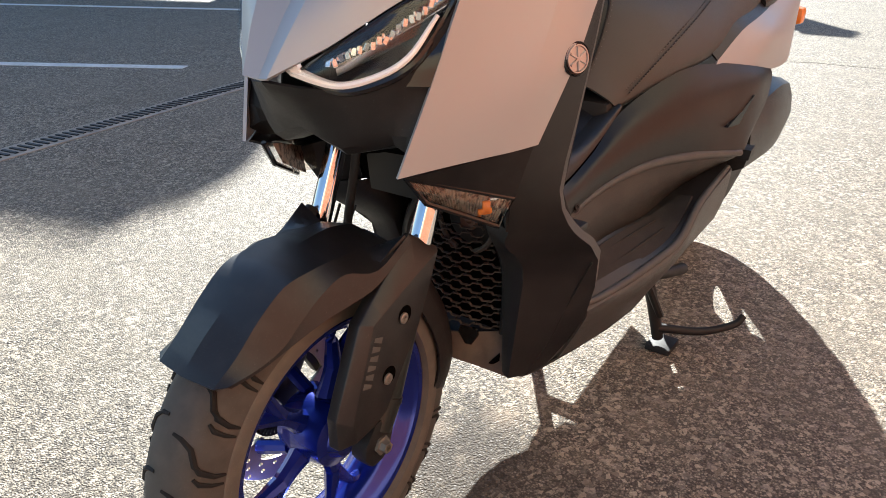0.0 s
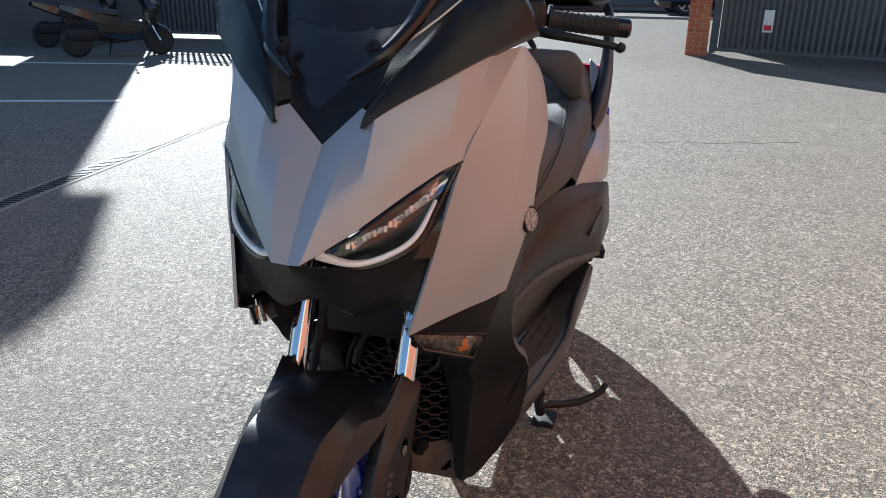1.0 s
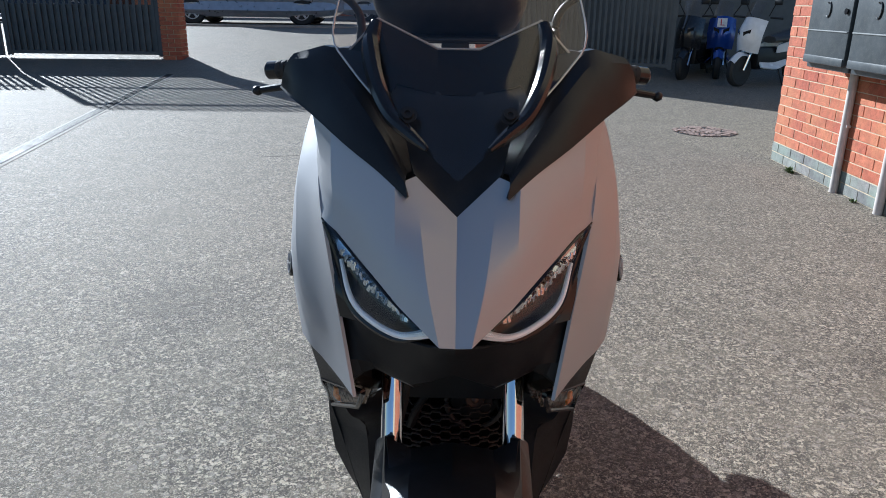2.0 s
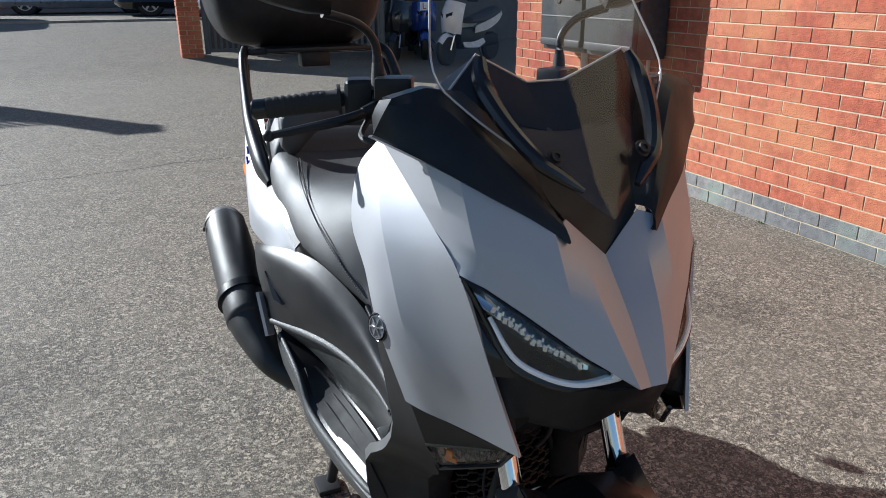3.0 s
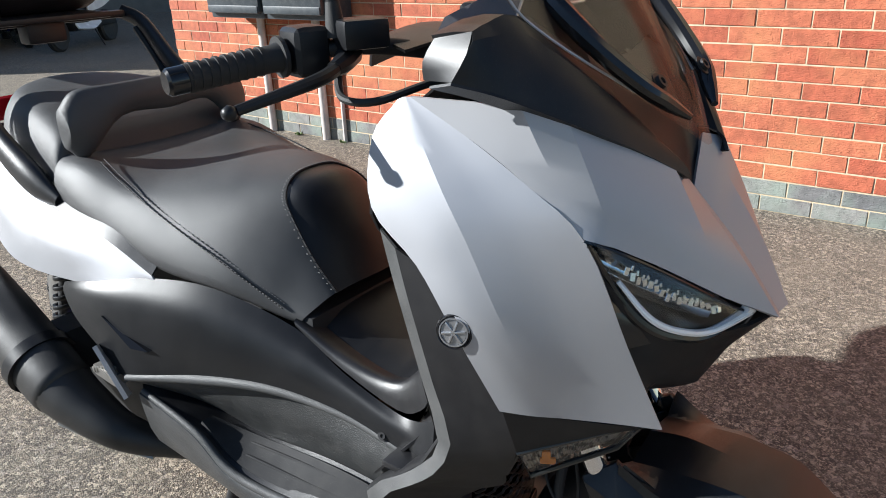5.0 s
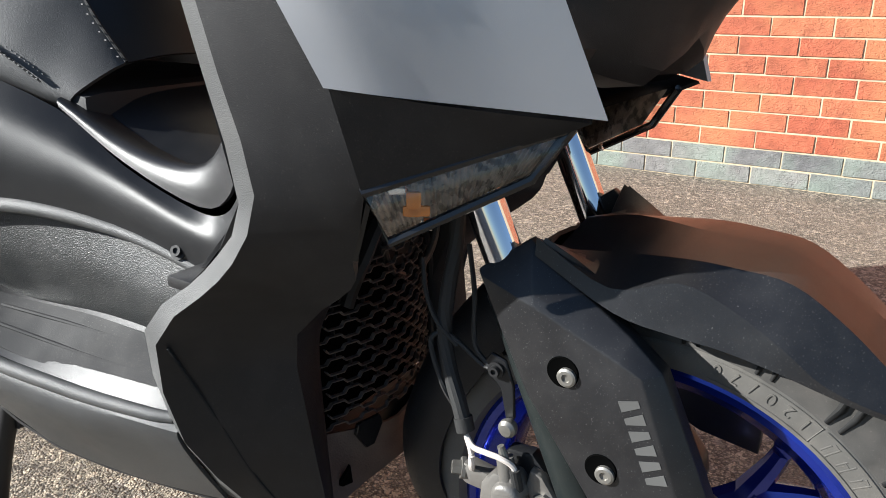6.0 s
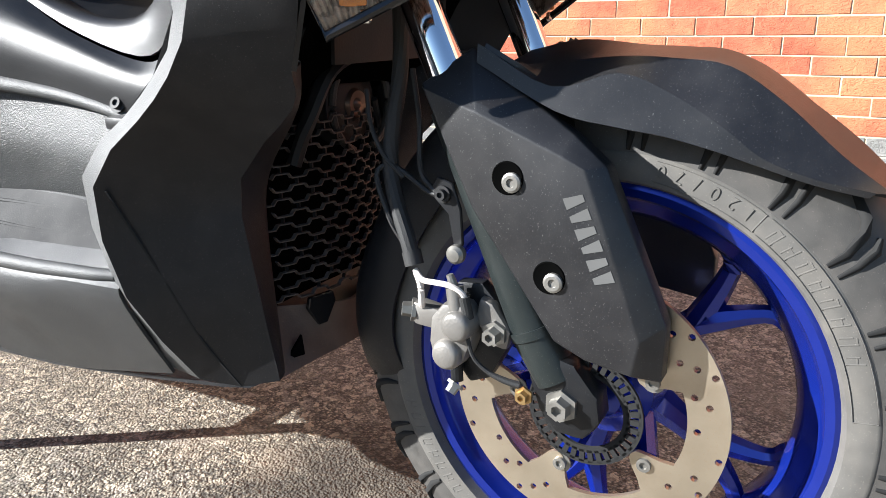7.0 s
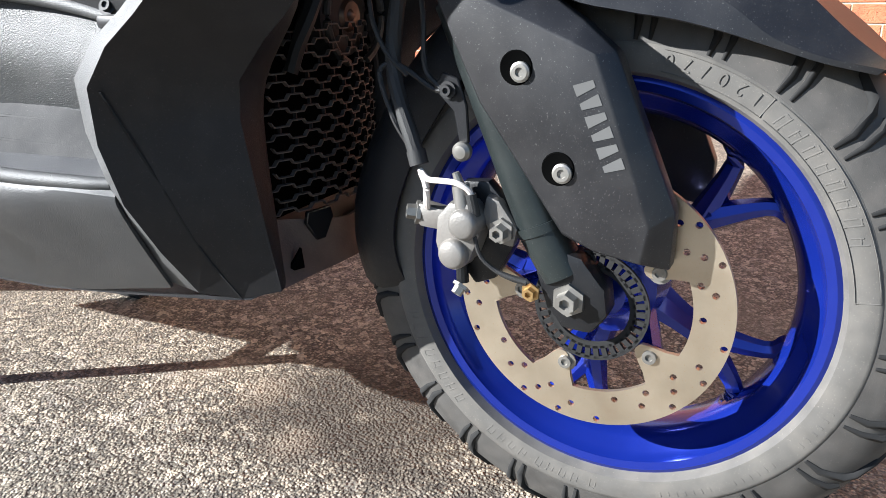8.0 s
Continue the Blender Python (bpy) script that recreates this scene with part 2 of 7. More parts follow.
    bump.inputs["Strength"].default_value, bump.inputs["Distance"].default_value = 1.0, 0.0026
    t.links.new(h1.outputs[0], bump.inputs["Height"])
    b.inputs["Specular IOR Level"].default_value = 0.22
    bump2 = t.nodes.new("ShaderNodeBump")
    bump2.inputs["Strength"].default_value, bump2.inputs["Distance"].default_value = 0.5, 0.002
    t.links.new(fine.outputs["Distance"], bump2.inputs["Height"])
    t.links.new(bump.outputs[0], bump2.inputs["Normal"])
    t.links.new(bump2.outputs[0], b.inputs["Normal"])
    return m


def brick_material(name, low, high, per_island):
    m = bpy.data.materials.new(name)
    m.use_nodes = True
    t = m.node_tree
    b = t.nodes["Principled BSDF"]
    src = t.nodes.new("ShaderNodeNewGeometry").outputs["Random Per Island"] if per_island else t.nodes.new("ShaderNodeObjectInfo").outputs["Random"]
    mix = t.nodes.new("ShaderNodeMix")
    mix.data_type = "RGBA"
    mix.inputs["A"].default_value, mix.inputs["B"].default_value = (*low, 1), (*high, 1)
    t.links.new(src, mix.inputs["Factor"])
    geo = t.nodes.new("ShaderNodeNewGeometry")
    n = t.nodes.new("ShaderNodeTexNoise")
    n.inputs["Scale"].default_value, n.inputs["Detail"].default_value = 28.0, 8
    t.links.new(geo.outputs["Position"], n.inputs["Vector"])
    r = t.nodes.new("ShaderNodeMapRange")
    r.inputs[1].default_value, r.inputs[2].default_value, r.inputs[3].default_value, r.inputs[4].default_value = 0.3, 0.72, 0.74, 1.20
    t.links.new(n.outputs["Fac"], r.inputs[0])
    s = t.nodes.new("ShaderNodeVectorMath")
    s.operation = "SCALE"
    t.links.new(mix.outputs["Result"], s.inputs[0])
    t.links.new(r.outputs[0], s.inputs["Scale"])
    # ochre bloom in patches, and dark pits
    n5 = t.nodes.new("ShaderNodeTexNoise")
    n5.inputs["Scale"].default_value, n5.inputs["Detail"].default_value = 3.1, 4
    t.links.new(geo.outputs["Position"], n5.inputs["Vector"])
    r5 = t.nodes.new("ShaderNodeMapRange")
    r5.inputs[1].default_value, r5.inputs[2].default_value, r5.inputs[3].default_value, r5.inputs[4].default_value = 0.45, 0.66, 0.0, 0.55
    t.links.new(n5.outputs["Fac"], r5.inputs[0])
    bloom = t.nodes.new("ShaderNodeMix")
    bloom.data_type = "RGBA"
    bloom.inputs["B"].default_value = (*(min(1, v * 1.12) for v in (high[0], high[1] * 1.35, high[2] * 1.15)), 1)
    t.links.new(r5.outputs[0], bloom.inputs["Factor"])
    t.links.new(s.outputs[0], bloom.inputs["A"])
    n6 = t.nodes.new("ShaderNodeTexNoise")
    n6.inputs["Scale"].default_value, n6.inputs["Detail"].default_value = 170.0, 3
    t.links.new(geo.outputs["Position"], n6.inputs["Vector"])
    r6 = t.nodes.new("ShaderNodeMapRange")
    r6.inputs[1].default_value, r6.inputs[2].default_value, r6.inputs[3].default_value, r6.inputs[4].default_value = 0.63, 0.70, 0.0, 0.75
    t.links.new(n6.outputs["Fac"], r6.inputs[0])
    pits = t.nodes.new("ShaderNodeMix")
    pits.data_type = "RGBA"
    pits.inputs["B"].default_value = (*(v * 0.3 for v in low), 1)
    t.links.new(r6.outputs[0], pits.inputs["Factor"])
    t.links.new(bloom.outputs["Result"], pits.inputs["A"])
    t.links.new(pits.outputs["Result"], b.inputs["Base Color"])
    b.inputs["Roughness"].default_value = 0.85
    mp = t.nodes.new("ShaderNodeMapping")
    mp.inputs["Scale"].default_value = (1, 1, 1.7)
    t.links.new(geo.outputs["Position"], mp.inputs["Vector"])
    n2 = t.nodes.new("ShaderNodeTexNoise")
    n2.inputs["Scale"].default_value, n2.inputs["Detail"].default_value, n2.inputs["Distortion"].default_value = 60.0, 6, 1.6
    t.links.new(mp.outputs[0], n2.inputs["Vector"])
    bump = t.nodes.new("ShaderNodeBump")
    bump.inputs["Strength"].default_value, bump.inputs["Distance"].default_value = 0.9, 0.006
    t.links.new(n2.outputs["Fac"], bump.inputs["Height"])
    t.links.new(bump.outputs[0], b.inputs["Normal"])
    return m


ASPHALT = asphalt()
RED_BRICK = brick_material("rustic_red_brick", (0.38, 0.088, 0.045), (0.48, 0.150, 0.074), False)
RED_BRICK_FAR = brick_material("rustic_red_brick_far", (0.38, 0.088, 0.045), (0.48, 0.150, 0.074), True)
BLUE_BRICK = brick_material("blue_engineering_brick", (0.15, 0.148, 0.148), (0.25, 0.235, 0.22), False)
BLUE_BRICK_FAR = brick_material("blue_engineering_brick_far", (0.15, 0.148, 0.148), (0.25, 0.235, 0.22), True)


# ---- building helpers ----
def link(name, bm, mat, parent=None, label="", angle=28):
    me = bpy.data.meshes.new(name)
    bm.to_mesh(me)
    bm.free()
    me.shade_smooth()
    me.set_sharp_from_angle(angle=radians(angle))
    me.materials.append(mat)
    ob = new(name, me)
    if parent:
        ob.parent = parent
    if label:
        ob["label"] = label
    return ob


def part(name, bm, mat, parent, label="", angle=28):
    return link(name, bm, mat, parent, label, angle)


def thing(name, at, label, category, group="", kind=""):
    ob = new(name)
    ob.location = at
    ob.empty_display_size = 0.1
    return tagged(ob, label, category, group, kind)


def spline(pts, n, closed=False):
    """Catmull-Rom through pts, n steps a span."""
    p = [Vector(q) for q in pts]
    if n <= 1:
        return p
    out = []
    spans = len(p) if closed else len(p) - 1
    for i in range(spans):
        if closed:
            a, b, c, d = p[i - 1], p[i], p[(i + 1) % len(p)], p[(i + 2) % len(p)]
        else:
            b, c = p[i], p[i + 1]
            a = p[i - 1] if i else b + (b - c)
            d = p[i + 2] if i + 2 < len(p) else c + (c - b)
        for k in range(n):
            t = k / n
            out.append(0.5 * (2 * b + (c - a) * t + (2 * a - 5 * b + 4 * c - d) * t * t + (3 * b - a - 3 * c + d) * t ** 3))
    if not closed:
        out.append(p[-1])
    return out


def flip(rows, side):
    """Half-width rows to one side of the machine: -1 its right, 1 its left."""
    return [[(side * p[0], p[1], p[2]) for p in r] for r in rows]


def skin(rows, nu=1, nv=4, thick=0.004, closed=False):
    """A shell through rows of points: nu steps between the points of a row, nv between rows."""
    fine = [spline(r, nu, closed) for r in rows]
    cols = [spline(c, nv) for c in zip(*fine)]
    bm = bmesh.new()
    g = [[bm.verts.new(p) for p in c] for c in cols]
    m = len(g)
    for i in range(m if closed else m - 1):
        for j in range(len(g[0]) - 1):
            bm.faces.new((g[i][j], g[(i + 1) % m][j], g[(i + 1) % m][j + 1], g[i][j + 1]))
    bmesh.ops.remove_doubles(bm, verts=bm.verts[:], dist=1e-5)
    bmesh.ops.recalc_face_normals(bm, faces=bm.faces[:])
    if thick:
        bmesh.ops.solidify(bm, geom=bm.faces[:], thickness=thick)
    return bm


def loft(rings, n=1, nv=3, cap=True):
    """A closed body through rings of points."""
    fine = [spline(r, n, True) for r in rings]
    cols = [spline(c, nv) for c in zip(*fine)]
    bm = bmesh.new()
    g = [[bm.verts.new(p) for p in c] for c in cols]
    m = len(g)
    for i in range(m):
        for j in range(len(g[0]) - 1):
            bm.faces.new((g[i][j], g[(i + 1) % m][j], g[(i + 1) % m][j + 1], g[i][j + 1]))
    if cap:
        bm.faces.new([c[0] for c in g])
        bm.faces.new([c[-1] for c in reversed(g)])
    bmesh.ops.recalc_face_normals(bm, faces=bm.faces[:])
    return bm


def tube(pts, radius, n=8, steps=5, flat=1.0, cap=True):
    """A pipe along pts; radius one number or one for each point."""
    path = spline(pts, steps)
    rad = [radius] * len(pts) if isinstance(radius, (int, float)) else list(radius)
    rr = [v.x for v in spline([(r, 0, 0) for r in rad], steps)]
    bm = bmesh.new()
    rings = []
    up = Vector((0, 0, 1))
    for i, p in enumerate(path):
        d = (path[min(i + 1, len(path) - 1)] - path[max(i - 1, 0)]).normalized()
        a = d.cross(up)
        if a.length < 0.05:
            a = d.cross(Vector((1, 0, 0)))
        a.normalize()
        b = a.cross(d)
        rings.append([bm.verts.new(p + a * rr[i] * flat * math.cos(2 * math.pi * k / n) + b * rr[i] * math.sin(2 * math.pi * k / n)) for k in range(n)])
    for u, v in zip(rings, rings[1:]):
        for k in range(n):
            bm.faces.new((u[k], u[(k + 1) % n], v[(k + 1) % n], v[k]))
    if cap:
        bm.faces.new(list(reversed(rings[0])))
        bm.faces.new(rings[-1])
    bmesh.ops.recalc_face_normals(bm, faces=bm.faces[:])
    return bm


def lathe(profile, n=48, close=False, cap=True):
    """Turns (x, r) round the x axis."""
    bm = bmesh.new()
    rings = [[bm.verts.new((x, r * math.cos(2 * math.pi * k / n), r * math.sin(2 * math.pi * k / n))) for k in range(n)] for x, r in profile]
    pairs = list(zip(rings, rings[1:])) + ([(rings[-1], rings[0])] if close else [])
    for u, v in pairs:
        for k in range(n):
            bm.faces.new((u[k], u[(k + 1) % n], v[(k + 1) % n], v[k]))
    if not close and cap:
        for ring, (x, r) in ((rings[0], profile[0]), (rings[-1], profile[-1])):
            if r > 1e-4:
                bm.faces.new(ring)
    bmesh.ops.remove_doubles(bm, verts=bm.verts[:], dist=1e-6)
    bmesh.ops.recalc_face_normals(bm, faces=bm.faces[:])
    return bm


def box(size, at=(0, 0, 0), bevel=0.0, segs=2):
    bm = bmesh.new()
    bmesh.ops.create_cube(bm, size=1)
    for v in bm.verts:
        v.co = Vector([v.co[i] * size[i] for i in range(3)])
    if bevel:
        bmesh.ops.bevel(bm, geom=bm.edges[:], offset=bevel, segments=segs, profile=0.6, affect="EDGES")
    bmesh.ops.translate(bm, verts=bm.verts[:], vec=at)
    return bm


def prism(outline, x0, x1, bevel=0.0, segs=2):
    """An outline in (y, z), from x0 to x1."""
    bm = bmesh.new()
    a = [bm.verts.new((x0, y, z)) for y, z in outline]
    b = [bm.verts.new((x1, y, z)) for y, z in outline]
    n = len(a)
    bm.faces.new(a)
    bm.faces.new(list(reversed(b)))
    for i in range(n):
        bm.faces.new((a[i], b[i], b[(i + 1) % n], a[(i + 1) % n]))
    bmesh.ops.recalc_face_normals(bm, faces=bm.faces[:])
    if bevel:
        bmesh.ops.bevel(bm, geom=bm.edges[:], offset=bevel, segments=segs, profile=0.6, affect="EDGES")
    return bm


def moved(bm, m):
    bmesh.ops.transform(bm, matrix=m, verts=bm.verts[:])
    return bm


def join(*bms):
    out = bmesh.new()
    for b in bms:
        me = bpy.data.meshes.new("t")
        b.to_mesh(me)
        b.free()
        out.from_mesh(me)
        bpy.data.meshes.remove(me)
    return out


def rod(a, b, r, n=12, r2=None):
    """A straight round bar from a to b."""
    return tube([a, b], [r, r2 if r2 is not None else r], n, 1)


def bolt(at, r, depth=0.006, axis=(1, 0, 0)):
    """A hexagon head with a washer and a hollow, looking along axis."""
    bm = lathe([(0, r * 1.5), (depth * 0.3, r * 1.5), (depth * 0.3, r), (depth, r * 0.92), (depth, r * 0.5), (depth * 0.6, r * 0.45), (depth * 0.6, 0.0)], 6 if depth > 0.007 else 14)
    q = Vector((1, 0, 0)).rotation_difference(Vector(axis))
    return moved(bm, Matrix.Translation(at) @ q.to_matrix().to_4x4())


# ---- ground ----
def ground_height(x, y):
    """Level yard; a ramp climbs to the street beyond the gate."""
    t = min(6.3, max(0, y - 11.0))
    return 0.1 * max(0, t - 0.3) if t < 6.0 else 0.1 * 5.85


def build_ground():
    bm = bmesh.new()
    xs = [-400, -120, -40] + [-20 + i * 2 for i in range(21)] + [40, 120, 400]
    ys = [-400, -100, -30, -10, 0, 5, 10, 11, 11.3, 12, 13, 14, 15, 16, 16.85, 17.3, 20, 24, 30, 60, 150, 500]
    g = [[bm.verts.new((x, y, ground_height(x, y))) for x in xs] for y in ys]
    for a, b in zip(g, g[1:]):
        for i in range(len(xs) - 1):
            bm.faces.new((a[i], a[i + 1], b[i + 1], b[i]))
    ob = link("ground", bm, ASPHALT, angle=60)
    return tagged(ob, "worn grey asphalt yard with exposed aggregate", "ground", kind="structure")


build_ground()

# ---- the brick building ----
WALL_X, WALL_END, WALL_SHIFT = 2.63, 5.116, 0.0


def wall_core():
    bm = box((3.4, 14.0, 5.2), (WALL_X - 0.0005 + 1.7, WALL_END - 0.003 - 7.0, 2.6))
    ob = link("wall_east", bm, MORTAR, angle=30)
    return tagged(ob, "red brick wall with pale mortar on a blue brick plinth", "wall", kind="structure")


WALL = wall_core()

# ---- scooter ----
SCOOTER = thing("scooter", (0, 0.6, 0), "matt silver and black maxi scooter with blue wheels on asphalt", "scooter")


def sp(name, bm, mat, label="", angle=28, parent=None):
    """A part of the scooter, built in yard coordinates."""
    ob = link(name, bm, mat, parent or SCOOTER, label, angle)
    if parent is None:
        ob.location = (0, -0.6, 0)
    return ob


def both(name, rows, mat, nu=1, nv=4, thick=0.004, label="", angle=28):
    return [sp(name, skin(flip(rows, s), nu, nv, thick), mat, label, angle) for s in (-1, 1)]


# silver nose between the headlights
half = [
    [(0, -0.046, 0.790), (0, 0.004, 0.858), (0, 0.066, 0.925)],
    [(0.020, -0.051, 0.793), (0.038, -0.004, 0.868), (0.0545, 0.080, 0.976)],
    [(0.072, -0.004, 0.826), (0.078, 0.022, 0.893), (0.081, 0.062, 0.968)],
    [(0.128, 0.050, 0.871), (0.129, 0.070, 0.934), (0.127, 0.098, 0.996)],
    [(0.163, 0.088, 0.897), (0.171, 0.112, 0.962), (0.174, 0.141, 1.026)],
    [(0.177, 0.101, 0.904), (0.192, 0.152, 0.981), (0.206, 0.180, 1.046)],
    [(0.186, 0.113, 0.909), (0.206, 0.205, 0.985), (0.217, 0.314, 1.046)],
]
rows = [[(-x, y, z) for x, y, z in c] for c in reversed(half[1:])] + half
sp("front_cover", skin([list(r) for r in zip(*rows)], 1, 5, 0.004), SILVER, "matt silver front cover with folded centre", 16)

# silver side fairings
f0 = [(0.138, 0.030, 0.676), (0.160, 0.068, 0.78), (0.186, 0.112, 0.906), (0.20, 0.175, 0.962), (0.209, 0.245, 1.008), (0.217, 0.314, 1.046)]
f1 = [(0.198, 0.128, 0.688), (0.236, 0.176, 0.80), (0.244, 0.222, 0.90), (0.243, 0.252, 0.95), (0.233, 0.287, 1.0), (0.219, 0.320, 1.046)]
f2 = [(0.237, 0.187, 0.697), (0.2595, 0.235, 0.80), (0.260, 0.282, 0.868), (0.259, 0.345, 0.925), (0.244, 0.350, 1.002), (0.221, 0.328, 1.043)]
f01 = [((a[0] + b[0]) / 2 + dx, (a[1] + b[1]) / 2 - dx * 0.6, (a[2] + b[2]) / 2) for a, b, dx in zip(f0, f1, (-0.001, -0.003, -0.003, -0.002, -0.001, 0))]
f12 = [((a[0] + b[0]) / 2 + dx, (a[1] + b[1]) / 2 - dx * 0.5, (a[2] + b[2]) / 2) for a, b, dx in zip(f1, f2, (0.002, 0.003, 0.003, 0.003, 0.002, 0))]
for s in (-1, 1):
    shell = join(skin(flip([f0, f01, f1], s), 4, 3, 0), skin(flip([f1, f12, f2], s), 4, 3, 0))
    bmesh.ops.remove_doubles(shell, verts=shell.verts[:], dist=1e-5)
    bmesh.ops.recalc_face_normals(shell, faces=shell.faces[:])
    bmesh.ops.solidify(shell, geom=shell.faces[:], thickness=0.005)
    sp("side_fairing", shell, SILVER, "matt silver side fairing panel", 12)

# dark upper cowl with the hand wings
lower = [(0.0640, 0.050, 0.956), (0.102, 0.077, 0.984), (0.148, 0.109, 1.012), (0.202, 0.162, 1.045), (0.235, 0.192, 1.063), (0.258, 0.226, 1.074)]
upper = [(0.066, 0.080, 0.980), (0.100, 0.122, 1.036), (0.142, 0.168, 1.090), (0.178, 0.203, 1.130), (0.212, 0.214, 1.126), (0.235, 0.216, 1.120)]
middle = [((a[0] + b[0]) / 2 + 0.002, (a[1] + b[1]) / 2 - 0.007, (a[2] + b[2]) / 2 + 0.003) for a, b in zip(lower, upper)]
back = [(x - 0.006, y + 0.055, z - 0.006) for x, y, z in upper]
both("upper_cowl", [lower, middle, upper, back], SATIN, 3, 2, 0.004, "satin black upper cowl", 22)
both("cowl_inner", [upper[:4], [(0.060, 0.092, 0.980), (0.066, 0.112, 1.0), (0.085, 0.16, 1.07), (0.105, 0.215, 1.12)]], SATIN, 3, 1, 0.003)
both("cowl_lip", [lower, [(x - 0.004, y + 0.030, z - 0.006) for x, y, z in lower]], SATIN, 3, 1, 0.003)
sp("wing_end", skin(flip([[lower[-1], middle[-1], upper[-1]], [(0.24, 0.275, 1.07), (0.244, 0.272, 1.09), (0.236, 0.262, 1.112)]], -1), 2, 2), SATIN)
sp("wing_end", skin(flip([[lower[-1], middle[-1], upper[-1]], [(0.24, 0.275, 1.07), (0.244, 0.272, 1.09), (0.236, 0.262, 1.112)]], 1), 2, 2), SATIN)

# dark centre visor below the screen
vis = [[(-0.057, 0.086, 0.978), (0, 0.067, 0.922), (0.057, 0.086, 0.978)],
       [(-0.066, 0.112, 1.0), (0, 0.090, 0.965), (0.066, 0.112, 1.0)],
       [(-0.085, 0.16, 1.07), (0, 0.15, 1.05), (0.085, 0.16, 1.07)],
       [(-0.105, 0.215, 1.12), (0, 0.215, 1.10), (0.105, 0.215, 1.12)]]
sp("centre_visor", skin(vis, 3, 3), SATIN, "dark visor under the screen")

# dash hood with two peaks
dash = [[(-0.16, 0.215, 1.12), (-0.115, 0.222, 1.168), (-0.03, 0.235, 1.127), (0.03, 0.235, 1.127), (0.115, 0.222, 1.168), (0.16, 0.215, 1.12)],
        [(-0.10, 0.15, 1.06), (-0.085, 0.17, 1.085), (-0.03, 0.17, 1.07), (0.03, 0.17, 1.07), (0.085, 0.17, 1.085), (0.10, 0.15, 1.06)]]
# pale line paints a highlight on the dark hood's edge
sp("hood_edge", tube([(x, y, z + 0.001) for x, y, z in dash[0]], 0.0018, 6, 1), EDGE_GLINT, "pale painted glint along the hood edge")
sp("dash_hood", skin(dash, 1, 4), HOOD, "dark instrument hood with two peaks", 20)
dash2 = [dash[0], [(-0.16, 0.33, 1.09), (-0.115, 0.34, 1.12), (-0.03, 0.34, 1.10), (0.03, 0.34, 1.10), (0.115, 0.34, 1.12), (0.16, 0.33, 1.09)]]
sp("dash_back", skin(dash2, 1, 2), BLACK)

# windscreen
sc = [[(-0.004, 0.052, 0.979), (0, 0.051, 0.978), (0.004, 0.052, 0.979)],
      [(-0.085, 0.110, 1.045), (0, 0.085, 1.03), (0.085, 0.110, 1.045)],
      [(-0.150, 0.178, 1.105), (0, 0.122, 1.085), (0.150, 0.178, 1.105)],
      [(-0.178, 0.214, 1.15), (0, 0.160, 1.14), (0.178, 0.214, 1.15)],
      [(-0.160, 0.270, 1.24), (0, 0.215, 1.23), (0.160, 0.270, 1.24)],
      [(-0.140, 0.325, 1.33), (0, 0.285, 1.33), (0.140, 0.325, 1.33)],
      [(-0.100, 0.370, 1.41), (0, 0.350, 1.42), (0.100, 0.370, 1.41)]]
ws = sp("windscreen", skin(sc, 6, 4, 0.004), SCREEN, "tinted clear windscreen", 40)
ws.visible_shadow = False
left_edge = [Vector(r[0]) for r in sc]
right_edge = [Vector(r[2]) for r in reversed(sc)]
# pale tube draws the bright line of light in the screen's rim
part("screen_edge", tube(left_edge[1:] + right_edge[:-1], 0.0015, 6, 4), EDGE_GLINT, ws, "acrylic edge with a pale painted glint")
for s in (-1, 1):
    sp("screen_trim", tube([(s * 0.040, 0.065, 1.0145), (s * 0.062, 0.080, 1.030), (s * 0.087, 0.098, 1.050), (s * 0.110, 0.138, 1.088), (s * 0.122, 0.183, 1.132), (s * 0.116, 0.208, 1.164)], [0.004, 0.0085, 0.010, 0.011, 0.012, 0.008], 10, 5, 1.1), GLOSS, "black screen edge trim")
    sp("screen_bolt", bolt((s * 0.066, 0.093, 1.053), 0.008, 0.006, (0, -0.8, 0.6)), DARK)

# clear guide coloured white to paint the light it catches
GUIDE_GLINT = material("white_lit_light_guide", (0.95, 0.95, 0.95), 0.2, 0.0, spec=0.9, coat=0.5)
